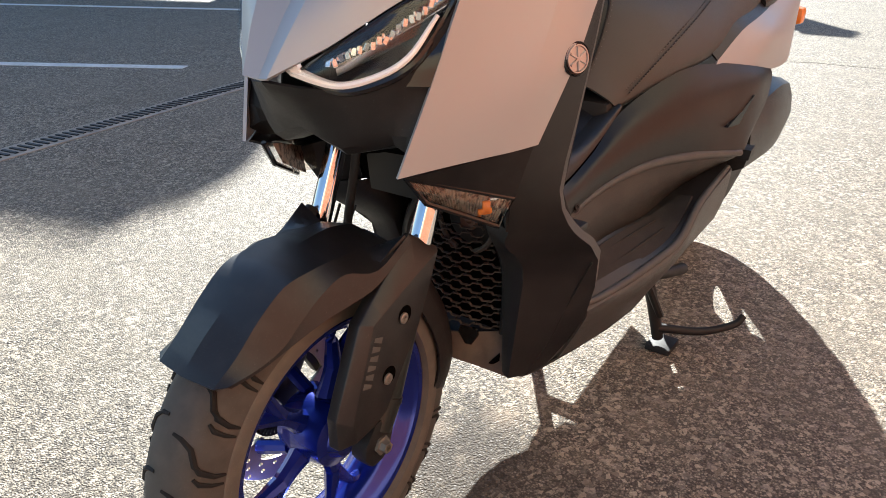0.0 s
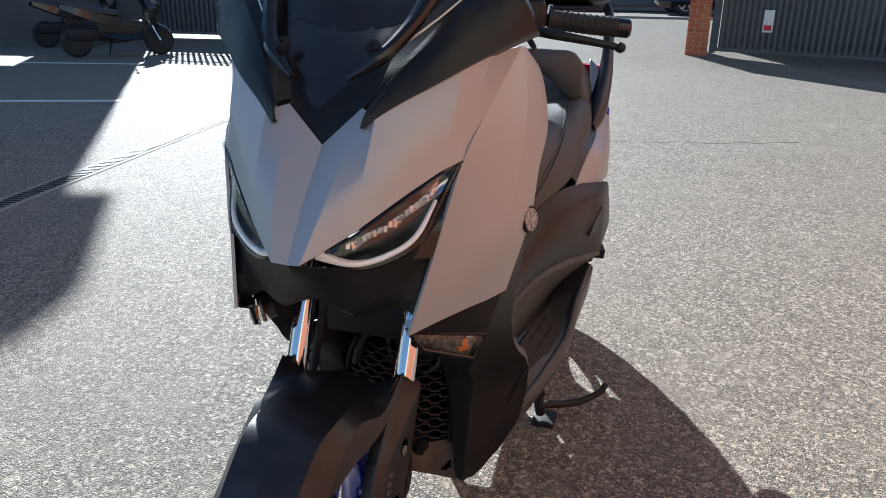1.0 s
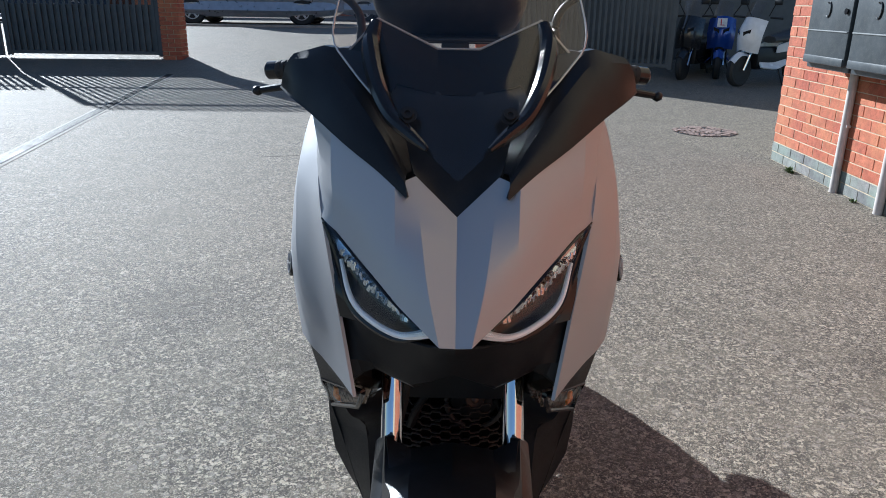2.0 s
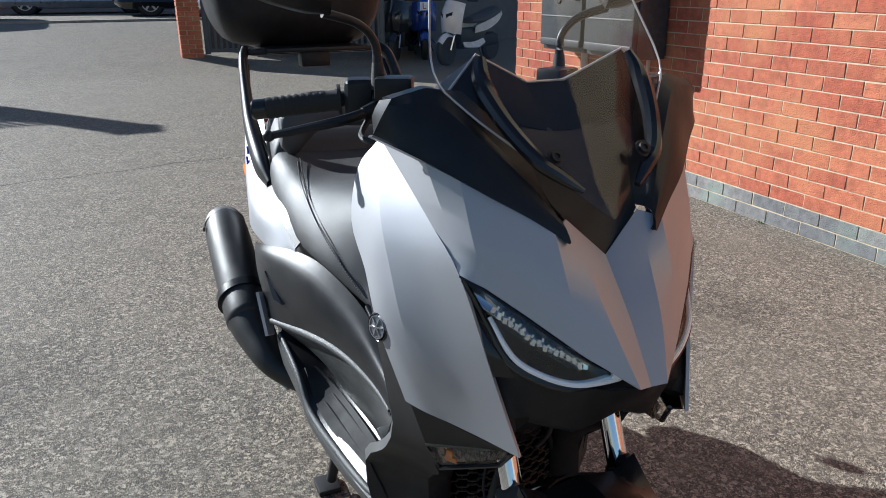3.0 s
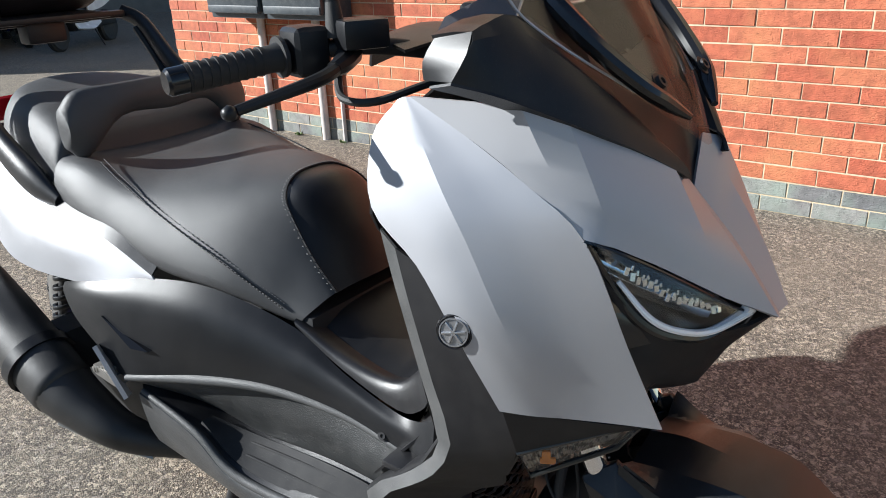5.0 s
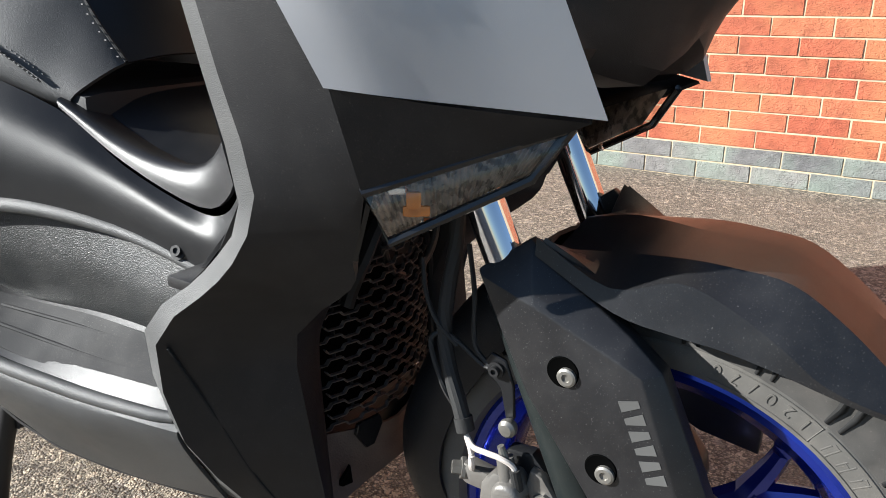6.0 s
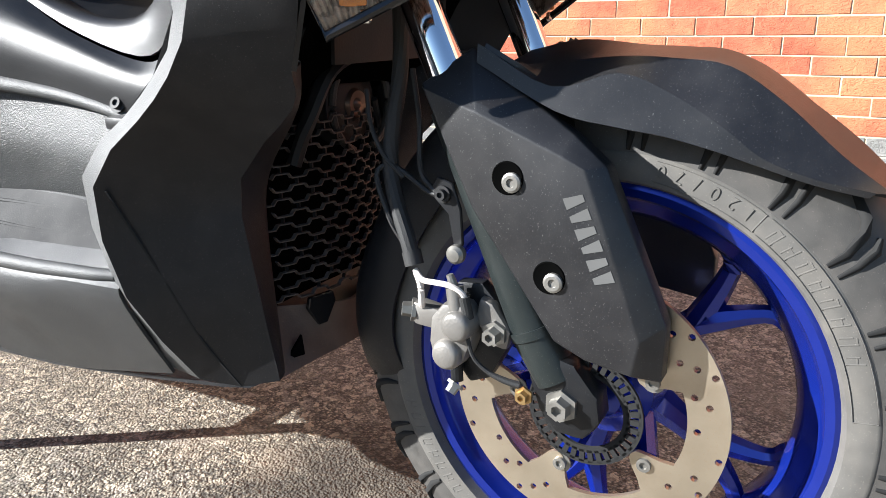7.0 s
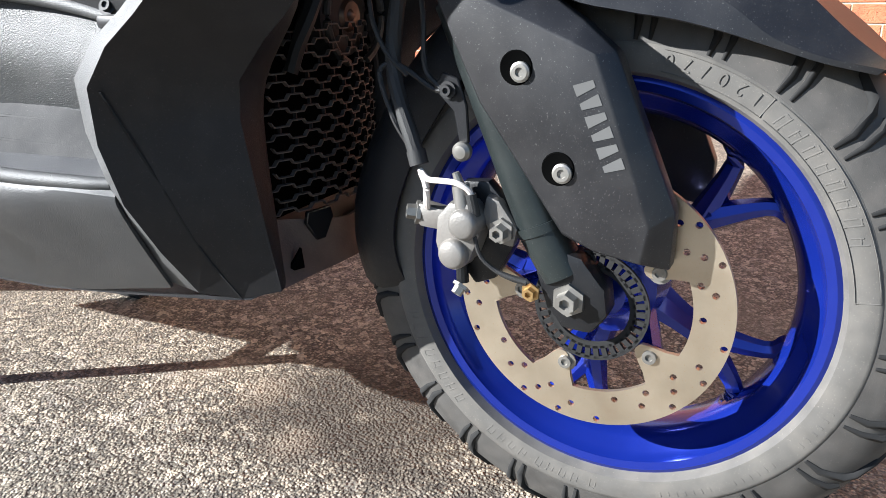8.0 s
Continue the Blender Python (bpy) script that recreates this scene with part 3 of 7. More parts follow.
# headlights
for s in (-1, 1):
    top = [(0.186, 0.113, 0.909), (0.163, 0.088, 0.895), (0.128, 0.051, 0.869), (0.085, 0.010, 0.834), (0.055, -0.010, 0.812), (0.036, -0.019, 0.800)]
    low = [(0.182, 0.110, 0.905), (0.160, 0.090, 0.852), (0.143, 0.057, 0.808), (0.112, 0.032, 0.786), (0.073, 0.010, 0.777), (0.034, -0.016, 0.794)]
    mid = [((a[0] + b[0]) / 2, (a[1] + b[1]) / 2 - 0.010, (a[2] + b[2]) / 2) for a, b in zip(top, low)]
    inner = [((a[0] + b[0]) / 2 - 0.008, (a[1] + b[1]) / 2 + 0.03, (a[2] + b[2]) / 2) for a, b in zip(top, low)]
    lamp = sp("headlight", skin(flip([top, inner, low], s), 4, 3, 0.003), GLOSS, "swept headlight with clear lens and dark inside", 40)
    lens = part("lens", skin(flip([top, mid, low], s), 4, 4, 0.002), LENS, lamp)
    lens.visible_shadow = False
    cheek_out = [(0.187, 0.116, 0.907), (0.177, 0.098, 0.858), (0.167, 0.080, 0.812), (0.160, 0.070, 0.780)]
    cheek_in = [(0.182, 0.113, 0.903), (0.159, 0.094, 0.850), (0.142, 0.062, 0.804), (0.112, 0.038, 0.781)]
    part("surround", skin(flip([cheek_out, cheek_in], s), 3, 2, 0.003), GLOSS, lamp, "black surround outside the lens")
    part("light_guide", tube([(s * (p[0] - 0.003), p[1] - 0.004, p[2] + 0.005) for p in low[1:]] + [(s * 0.040, -0.018, 0.803)], [0.0028, 0.0040, 0.0043, 0.0048, 0.0072, 0.0056], 8, 5), GUIDE_GLINT, lamp)
    part("bezel", tube([(s * p[0], p[1] + 0.001, p[2] - 0.002) for p in low], [0.004, 0.005, 0.006, 0.006, 0.006, 0.004], 8, 5), GLOSS, lamp)
    rr = random.Random(3)
    up_line, mid_line, low_line = [], [], []
    n = 9
    for k in range(n + 1):
        f = k / n
        a = Vector((0.178, 0.110, 0.903)).lerp(Vector((0.062, 0.008, 0.818)), f) - Vector((0, 0, 0.004 * math.sin(f * 3.14)))
        b = Vector((0.168, 0.100, 0.872)).lerp(Vector((0.066, 0.010, 0.803)), f) - Vector((0, 0, 0.004 * math.sin(f * 3.14)))
        off = rr.uniform(0.0, 0.004)
        up_line.append((s * a.x, a.y, a.z))
        mid_line.append((s * ((a.x + b.x) / 2 - off), (a.y + b.y) / 2 + 0.006 + off, (a.z + b.z) / 2))
        low_line.append((s * b.x, b.y + 0.002, b.z))
    part("reflector", skin([up_line, mid_line, low_line], 1, 3, 0.001), CHROME, lamp, "curved chrome reflector", 30)
    part("inner_shelf", skin([low_line, [(x * 0.97, y + 0.004, z - 0.012) for x, y, z in low_line]], 1, 1, 0.001), BRIGHT, lamp)
    for k in range(17):
        f = (k + 0.5) / 17
        p = Vector((0.158, 0.082, 0.868)).lerp(Vector((0.060, 0.004, 0.802)), f) + Vector((0, -0.002, rr.uniform(-0.003, 0.005) - 0.006 * math.sin(f * 3.14)))
        turn = Matrix.Translation((s * p.x, p.y, p.z)) @ Euler((radians(-4) + rr.uniform(-0.25, 0.25), rr.uniform(-0.5, 0.5), s * (0.75 + rr.uniform(-0.3, 0.3)))).to_matrix().to_4x4()
        part("facet", moved(join(box((0.0060, 0.0015, 0.0095), (0, 0, 0), 0.0005, 1), box((0.0030, 0.0016, 0.0060), (0.0045, -0.001, 0.005), 0.0005, 1)), turn), BRIGHT, lamp)

# chin below the headlights
chin = [[(-0.186, 0.118, 0.90), (-0.140, 0.052, 0.798), (-0.07, 0.006, 0.776), (0, -0.042, 0.786), (0.07, 0.006, 0.776), (0.140, 0.052, 0.798), (0.186, 0.118, 0.90)],
        [(-0.170, 0.10, 0.80), (-0.125, 0.05, 0.755), (-0.065, 0.015, 0.735), (0, -0.005, 0.742), (0.065, 0.015, 0.735), (0.125, 0.05, 0.755), (0.170, 0.10, 0.80)],
        [(-0.145, 0.05, 0.69), (-0.11, 0.06, 0.705), (-0.055, 0.035, 0.69), (0, 0.03, 0.715), (0.055, 0.035, 0.69), (0.11, 0.06, 0.705), (0.145, 0.05, 0.69)],
        [(-0.15, 0.16, 0.66), (-0.11, 0.15, 0.69), (-0.055, 0.15, 0.69), (0, 0.15, 0.70), (0.055, 0.15, 0.69), (0.11, 0.15, 0.69), (0.15, 0.16, 0.66)]]
sp("chin_panel", skin(chin, 2, 3), APRON, "black chin panel under the headlights", 25)

# indicators low in the fairing
for s in (-1, 1):
    quad = [(0.128, 0.058, 0.668), (0.207, 0.182, 0.621), (0.191, 0.172, 0.581), (0.139, 0.083, 0.630)]
    deep = [(x - 0.022, y + 0.022, z + 0.006) for x, y, z in quad]
    ind = sp("indicator", loft([[(s * x, y, z) for x, y, z in quad], [(s * x, y, z) for x, y, z in deep]], 1, 1, False), FROST, "smoky front indicator with an amber bulb", 40)
    part("housing", skin([[(s * x, y, z) for x, y, z in (deep[0], deep[1])], [(s * x, y, z) for x, y, z in (deep[3], deep[2])]], 1, 1, 0.002), FROST, ind)
    n = 56
    up_row, low_row = [], []
    for k in range(n + 1):
        f = k / n
        off = 0.0012 * (k % 2)
        a, b = Vector(quad[0]).lerp(Vector(quad[1]), f), Vector(quad[3]).lerp(Vector(quad[2]), f)
        for row, q in ((up_row, a), (low_row, b)):
            row.append((s * (q.x - 0.009 - off), q.y + 0.008 + off, q.z))
    part("fluted_reflector", skin([up_row, low_row], 1, 1, 0.001), SMOKY, ind, "fluted brownish reflector", 5)
    lens = part("lens", skin([[(s * x, y, z) for x, y, z in (quad[0], quad[1])], [(s * (x + 0.004), y - 0.005, z) for x, y, z in [tuple((Vector(quad[0]) + Vector(quad[3])) / 2), tuple((Vector(quad[1]) + Vector(quad[2])) / 2)]], [(s * x, y, z) for x, y, z in (quad[3], quad[2])]], 1, 4, 0.0015), LENS, ind)
    lens.visible_shadow = False
    bulb = Matrix.Translation((s * 0.1825, 0.155, 0.609)) @ Matrix.Rotation(radians(-33 * s), 4, "Z")
    part("amber_bulb", moved(join(box((0.005, 0.011, 0.019), (0, 0, 0.002), 0.002, 2), box((0.005, 0.020, 0.008), (0, -0.002, -0.003), 0.002, 2)), bulb), AMBER, ind)
    part("bulb_mount", moved(join(box((0.004, 0.016, 0.007), (s * -0.003, 0.012, 0.012), 0.002, 1), box((0.004, 0.010, 0.010), (s * -0.003, -0.010, -0.014), 0.002, 1)), bulb), BRIGHT, ind)
    part("frame", tube([(s * x, y, z) for x, y, z in quad + quad[:1]], 0.0042, 8, 1), GLOSS, ind)
    sp("fairing_underside", skin(flip([[(0.136, 0.042, 0.676), (0.196, 0.134, 0.688), (0.228, 0.190, 0.698)], [(0.130, 0.062, 0.667), (0.168, 0.122, 0.645), (0.206, 0.183, 0.622)]], s), 2, 2), APRON)

# apron sides, in front of the rider's feet
ap = [
    [(0.250, 0.292, 0.868), (0.2495, 0.305, 0.870), (0.2490, 0.322, 0.876), (0.240, 0.352, 0.89)],
    [(0.251, 0.233, 0.80), (0.2495, 0.27, 0.805), (0.2475, 0.308, 0.812), (0.238, 0.336, 0.817)],
    [(0.226, 0.184, 0.70), (0.233, 0.24, 0.70), (0.2385, 0.284, 0.70), (0.230, 0.311, 0.70)],
    [(0.204, 0.182, 0.625), (0.220, 0.23, 0.62), (0.2310, 0.266, 0.612), (0.223, 0.293, 0.600)],
    [(0.182, 0.215, 0.555), (0.210, 0.26, 0.555), (0.2330, 0.296, 0.552), (0.225, 0.322, 0.552)],
    [(0.170, 0.228, 0.524), (0.204, 0.30, 0.520), (0.2350, 0.336, 0.516), (0.2285, 0.360, 0.518)],
    [(0.157, 0.306, 0.457), (0.200, 0.362, 0.459), (0.2400, 0.400, 0.456), (0.233, 0.424, 0.462)],
    [(0.152, 0.307, 0.378), (0.200, 0.366, 0.365), (0.2290, 0.392, 0.350), (0.224, 0.414, 0.362)],
    [(0.147, 0.289, 0.254), (0.158, 0.332, 0.242), (0.172, 0.375, 0.246), (0.180, 0.41, 0.256)],
]
both("apron_side", [r[:3] for r in ap], APRON, 1, 2, 0.004, "black textured apron side", 40)
both("apron_bevel", [r[2:] for r in ap], SUNLIT_PLASTIC, 1, 2, 0.003, "dusty black bevelled rim in painted sunlit grey", 40)
for s in (-1, 1):
    # thin black tube paints the shade in the apron's diagonal crease
    sp("apron_groove", tube([(s * 0.2335, 0.392, 0.452), (s * 0.205, 0.3725, 0.372), (s * 0.181, 0.354, 0.298), (s * 0.157, 0.332, 0.242)], 0.0016, 6, 4), SHADE_BLACK)
rimline = [r[3] for r in ap[:8]]
both("apron_rim", [rimline, [(x - 0.014, y + 0.010, z - 0.004) for x, y, z in rimline], [(x - 0.05, y + 0.016, z - 0.01) for x, y, z in rimline]], BLACK, 1, 2, 0.004, "", 40)
# inside of the apron, facing the seat
inn = [[(s * 0.19, 0.385, 0.88) for s in (-1,)] + [(0, 0.40, 0.90), (0.19, 0.385, 0.88)],
       [(-0.19, 0.36, 0.80), (0, 0.40, 0.82), (0.19, 0.36, 0.80)],
       [(-0.18, 0.345, 0.69), (0, 0.40, 0.70), (0.18, 0.345, 0.69)],
       [(-0.175, 0.33, 0.60), (0, 0.42, 0.62), (0.175, 0.33, 0.60)],
       [(-0.19, 0.45, 0.455), (0, 0.45, 0.46), (0.19, 0.45, 0.455)]]
sp("apron_inside", skin(inn, 4, 3), BLACK)
top_in = [[(-0.235, 0.355, 1.0), (0, 0.36, 1.06), (0.235, 0.355, 1.0)], [(-0.245, 0.362, 0.91), (0, 0.40, 0.94), (0.245, 0.362, 0.91)], [(-0.20, 0.38, 0.86), (0, 0.40, 0.86), (0.20, 0.38, 0.86)]]
sp("apron_inside", skin(top_in, 4, 2), BLACK)
# front face behind the wheel, round the radiator
for s in (-1, 1):
    edge_line = [ap[k][0] for k in (4, 5, 6, 7, 8)]
    inner_line = [(0.120, 0.262, 0.560), (0.100, 0.286, 0.516), (0.108, 0.318, 0.452), (0.104, 0.331, 0.390), (0.128, 0.303, 0.258)]
    sp("radiator_surround", skin(flip([edge_line, [((a[0] + b[0]) / 2, (a[1] + b[1]) / 2 - 0.004, (a[2] + b[2]) / 2) for a, b in zip(edge_line, inner_line)], inner_line, [(x - 0.004, y + 0.045, z) for x, y, z in inner_line]], s), 4, 3), APRON, "black surround beside the radiator", 30)
    sp("lower_inner_panel", skin(flip([[(0.2, 0.182, 0.62), (0.182, 0.215, 0.555)], [(0.14, 0.24, 0.64), (0.14, 0.27, 0.56)]], s), 1, 2), DARK)
# the core's colour holds the shade behind the slats
sp("radiator_core", box((0.25, 0.03, 0.32), (0, 0.385, 0.385), 0.004), RECESS_SHADE, "radiator core coloured as recess shade")
sp("lower_apron", skin([[(-0.125, 0.345, 0.30), (0, 0.35, 0.30), (0.125, 0.345, 0.30)], [(-0.147, 0.310, 0.252), (0, 0.325, 0.247), (0.147, 0.310, 0.252)], [(-0.172, 0.40, 0.240), (0, 0.42, 0.228), (0.172, 0.40, 0.240)], [(-0.20, 0.69, 0.222), (0, 0.70, 0.20), (0.20, 0.69, 0.222)], [(-0.2, 0.92, 0.262), (0, 0.92, 0.24), (0.2, 0.92, 0.262)]], 2, 3), BLACK, "black belly pan")

# radiator grille: flat honeycomb of bent slats, each a piece
def grille_y(x):
    return 0.306 + 0.026 * (abs(x) / 0.1) ** 1.8


for k in range(15):
    z = 0.314 + k * 0.0130
    hw = 0.108 if z < 0.432 else 0.108 - (z - 0.432) * 0.45
    pts, ties = [], []
    x = -0.144 + (0.018 if k % 2 else 0.0)
    while x < 0.16:
        pts += [(x, z - 0.0025), (x + 0.0145, z - 0.0025), (x + 0.018, z + 0.0025), (x + 0.0325, z + 0.0025), (x + 0.0359, z - 0.0025)]
        ties.append(x + 0.0250)
        x += 0.036
    pts = [q for q in pts if abs(q[0]) < hw]
    rows = [[(x, grille_y(x), zz) for x, zz in pts], [(x, grille_y(x) + 0.0045, zz + 0.0004) for x, zz in pts]]
    sp("grille_slat", skin(rows, 1, 1, 0.0013), LIT_GRILLE, angle=10)
    if k < 14:
        for x in ties:
            if abs(x) < hw - 0.006:
                sp("grille_tie", box((0.0018, 0.004, 0.0080), (x, grille_y(x) + 0.004, z + 0.0065)), DARK)
for s in (-1, 1):
    sp("grille_frame", tube([(s * 0.106, 0.333, 0.305), (s * 0.108, 0.334, 0.41), (s * 0.098, 0.330, 0.46), (s * 0.078, 0.324, 0.506)], 0.005, 8, 4), DARK)
low_panel = [[(x, grille_y(x) + 0.001, 0.319 - 0.00018 / (0.006 + x * x)) for x in (-0.112, -0.08, -0.04, 0, 0.04, 0.08, 0.112)],
             [(-0.130, 0.312, 0.280), (-0.08, 0.314, 0.274), (-0.04, 0.308, 0.270), (0, 0.306, 0.268), (0.04, 0.308, 0.270), (0.08, 0.314, 0.274), (0.130, 0.312, 0.280)],
             [(-0.146, 0.293, 0.253), (-0.08, 0.299, 0.247), (-0.04, 0.300, 0.244), (0, 0.300, 0.243), (0.04, 0.300, 0.244), (0.08, 0.299, 0.247), (0.146, 0.293, 0.253)]]
sp("lower_grille_panel", skin(low_panel, 2, 3), RUSTY, "dirty brown panel under the radiator", 30)
for s in (-1, 1):
    sp("panel_notch", moved(prism([(-0.016, 0.014), (0.016, 0.014), (0.019, 0.002), (0.006, -0.020), (-0.006, -0.020), (-0.019, 0.002)], -0.003, 0.003, 0.001, 1), Matrix.Translation((s * 0.052, 0.3115, 0.296)) @ Matrix.Rotation(radians(90 + s * 12), 4, "Z")), GLOSS)
    # flat black piece stands for the shaded inside of the slot
    sp("panel_slot", moved(prism([(-0.010, 0.012), (0.008, -0.010), (-0.012, -0.010)], -0.002, 0.002), Matrix.Translation((s * 0.108, 0.3045, 0.270)) @ Matrix.Rotation(radians(90 + s * 20), 4, "Z")), RECESS_SHADE)
horn = sp("horn", moved(lathe([(0, 0.0), (0, 0.044), (0.012, 0.048), (0.028, 0.044), (0.034, 0.03), (0.034, 0.0)], 28), Matrix.Translation((0.042, 0.358, 0.504)) @ Matrix.Rotation(radians(-90), 4, "Z")), DARK, "round black horn with a copper coloured cone")
part("cone", moved(lathe([(0, 0.018), (0.005, 0.015), (0.003, 0.007), (0.010, 0.0)], 24), Matrix.Translation((0.042, 0.324, 0.504)) @ Matrix.Rotation(radians(-90), 4, "Z")), COPPER, horn)
sp("inner_shield", skin([[(-0.10, 0.235, 0.68), (0.10, 0.235, 0.68)], [(-0.095, 0.245, 0.555), (0.095, 0.245, 0.555)]], 4, 2), DARK)
# side sheet and fork shroud below also carry painted shade
sp("radiator_side", skin([[(-0.105, 0.338, 0.29), (-0.105, 0.338, 0.50)], [(-0.12, 0.40, 0.29), (-0.12, 0.40, 0.50)]], 1, 1), RECESS_SHADE)
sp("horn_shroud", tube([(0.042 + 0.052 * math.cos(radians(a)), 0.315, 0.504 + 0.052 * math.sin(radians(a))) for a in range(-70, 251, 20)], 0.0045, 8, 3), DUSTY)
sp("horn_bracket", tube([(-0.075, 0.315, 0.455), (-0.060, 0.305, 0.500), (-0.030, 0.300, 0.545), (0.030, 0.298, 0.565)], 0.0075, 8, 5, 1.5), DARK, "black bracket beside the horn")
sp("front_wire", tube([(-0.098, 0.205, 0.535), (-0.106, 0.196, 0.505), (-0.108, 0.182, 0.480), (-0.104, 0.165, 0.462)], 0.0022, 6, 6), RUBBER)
sp("fork_shroud", skin([[(-0.118, 0.205, 0.655), (-0.060, 0.215, 0.665), (0.060, 0.215, 0.665), (0.118, 0.205, 0.655)], [(-0.122, 0.255, 0.585), (-0.060, 0.262, 0.590), (0.060, 0.262, 0.590), (0.122, 0.255, 0.585)], [(-0.125, 0.285, 0.515), (-0.080, 0.315, 0.530), (0.080, 0.315, 0.530), (0.125, 0.285, 0.515)]], 2, 3), RECESS_SHADE, "shroud behind the fork, coloured as deep shade")
sp("front_closing", skin([[(-0.16, 0.145, 0.668), (0, 0.14, 0.70), (0.16, 0.145, 0.668)], [(-0.17, 0.27, 0.655), (0, 0.25, 0.685), (0.17, 0.27, 0.655)]], 3, 2), DARK)
sp("front_bulkhead", skin([[(-0.16, 0.26, 0.66), (0, 0.24, 0.68), (0.16, 0.26, 0.66)], [(-0.15, 0.37, 0.56), (0, 0.38, 0.58), (0.15, 0.37, 0.56)], [(-0.13, 0.41, 0.40), (0, 0.41, 0.40), (0.13, 0.41, 0.40)]], 3, 2), DARK)

# forks
RAKE = Vector((0, 0.4545, 1)).normalized()
AX = Vector((0, 0.0059, 0.2853))


def on_fork(x, d):
    return Vector((x, AX.y, AX.z)) + RAKE * d


for s in (-1, 1):
    fork = sp("fork_leg", tube([on_fork(s * 0.094, 0.22), on_fork(s * 0.094, 0.52)], 0.0170, 24, 1), CHROME, "chrome fork tube", 40)
    back = Vector((0, 0.010, 0))
    part("slider", join(rod(on_fork(s * 0.096, 0.060) + back, on_fork(s * 0.095, 0.262) + back * 0.5, 0.0205, 28), rod(on_fork(s * 0.096, 0.058) + back, on_fork(s * 0.096, 0.066) + back, 0.0222, 28), rod(on_fork(s * 0.096, 0.018) + back * 0.6, on_fork(s * 0.096, 0.058) + back, 0.0195, 24, 0.0212)), SLIDER, fork, "dark green-black fork slider", 40)
    part("dust_seal", rod(on_fork(s * 0.094, 0.258), on_fork(s * 0.094, 0.276), 0.0235, 24, 0.0200), RUBBER, fork)
    part("axle_clamp", prism([(0.0371, 0.3317), (0.0016, 0.323), (-0.0197, 0.2978), (-0.0232, 0.2753), (-0.0092, 0.2552), (0.0162, 0.256), (0.0317, 0.2751), (0.0413, 0.3035)], s * 0.080, s * 0.110, 0.007), SATIN, fork)
    part("axle_nut", bolt((s * 0.110, AX.y + 0.004, AX.z), 0.0098, 0.013, (s, 0, 0)), BOLT, fork)
    rim_line = [(0.1400, 0.5425, 0.1130), (0.1009, 0.5712, 0.0980), (0.0575, 0.5386, 0.0990), (0.0105, 0.5080, 0.1035), (-0.0153, 0.4870, 0.1050), (-0.0510, 0.4080, 0.1050), (-0.0680, 0.3690, 0.1050), (-0.0680, 0.3230, 0.1060), (-0.0104, 0.3310, 0.1120), (0.0175, 0.3425, 0.1140), (0.0910, 0.4445, 0.1150), (0.1160, 0.4955, 0.1145)]
    face = [(0.1340, 0.5405), (0.0870, 0.5230), (0.0391, 0.5036), (0.0150, 0.4940), (-0.0030, 0.4860), (-0.0297, 0.4167), (-0.0518, 0.3579), (-0.0470, 0.3290), (-0.0104, 0.3345), (0.0155, 0.3460), (0.0890, 0.4460), (0.1140, 0.4960)]
    gb = bmesh.new()
    fv = [gb.verts.new((s * 0.1193, y, z)) for y, z in face]
    rv = [gb.verts.new((s * x, y, z)) for y, z, x in rim_line]
    bv = [gb.verts.new((s * 0.088, y, z)) for y, z, x in rim_line]
    gb.faces.new(fv)
    gb.faces.new(list(reversed(bv)))
    for i in range(12):
        j = (i + 1) % 12
        gb.faces.new((fv[i], rv[i], rv[j], fv[j]))
        gb.faces.new((rv[i], bv[i], bv[j], rv[j]))
    bmesh.ops.recalc_face_normals(gb, faces=gb.faces[:])
    bmesh.ops.bevel(gb, geom=gb.edges[:], offset=0.0016, segments=2, profile=0.5, affect="EDGES")
    guard = sp("fork_guard", gb, BLACK, "black plastic fork guard with two bolts", 20)
    for (y, z) in ((0.0555, 0.472), (0.0185, 0.396)):
        # black dish paints the shade round the bolt head
        part("bolt_recess", moved(lathe([(-0.002, 0.0134), (0.0006, 0.0136), (0.0013, 0.0126), (0.0008, 0.0112), (0.0004, 0.0)], 24), Matrix.Translation((s * 0.1189, y + 0.003, z + 0.002)) @ Matrix.Scale(s, 4, (1, 0, 0))), RECESS_SHADE, guard)
        part("guard_bolt", moved(lathe([(0, 0.0082), (0.0030, 0.0080), (0.0040, 0.0062), (0.0040, 0.0036), (0.0022, 0.0032), (0.0022, 0.0)], 18), Matrix.Translation((s * 0.1191, y - 0.001, z - 0.001)) @ Matrix.Scale(s, 4, (1, 0, 0))), BOLT, guard)
    a, b = Vector((0.006, 0.4675)), Vector((-0.0245, 0.3985))
    d = (b - a) / 6
    up = Vector((d.y, -d.x)).normalized() * 0.0160
    for k in range(6):
        c = a + d * (k + 0.5)
        near, far = (0.20, 0.36) if k % 2 else (0.36, 0.22)
        q = [c - d * near - up * 0.5, c + d * near - up * 0.5, c + d * far + up * 0.5, c - d * far + up * 0.5]
        part("print_bar", prism([(p.x, p.y) for p in q], s * 0.1187, s * 0.1198), LETTER, guard)

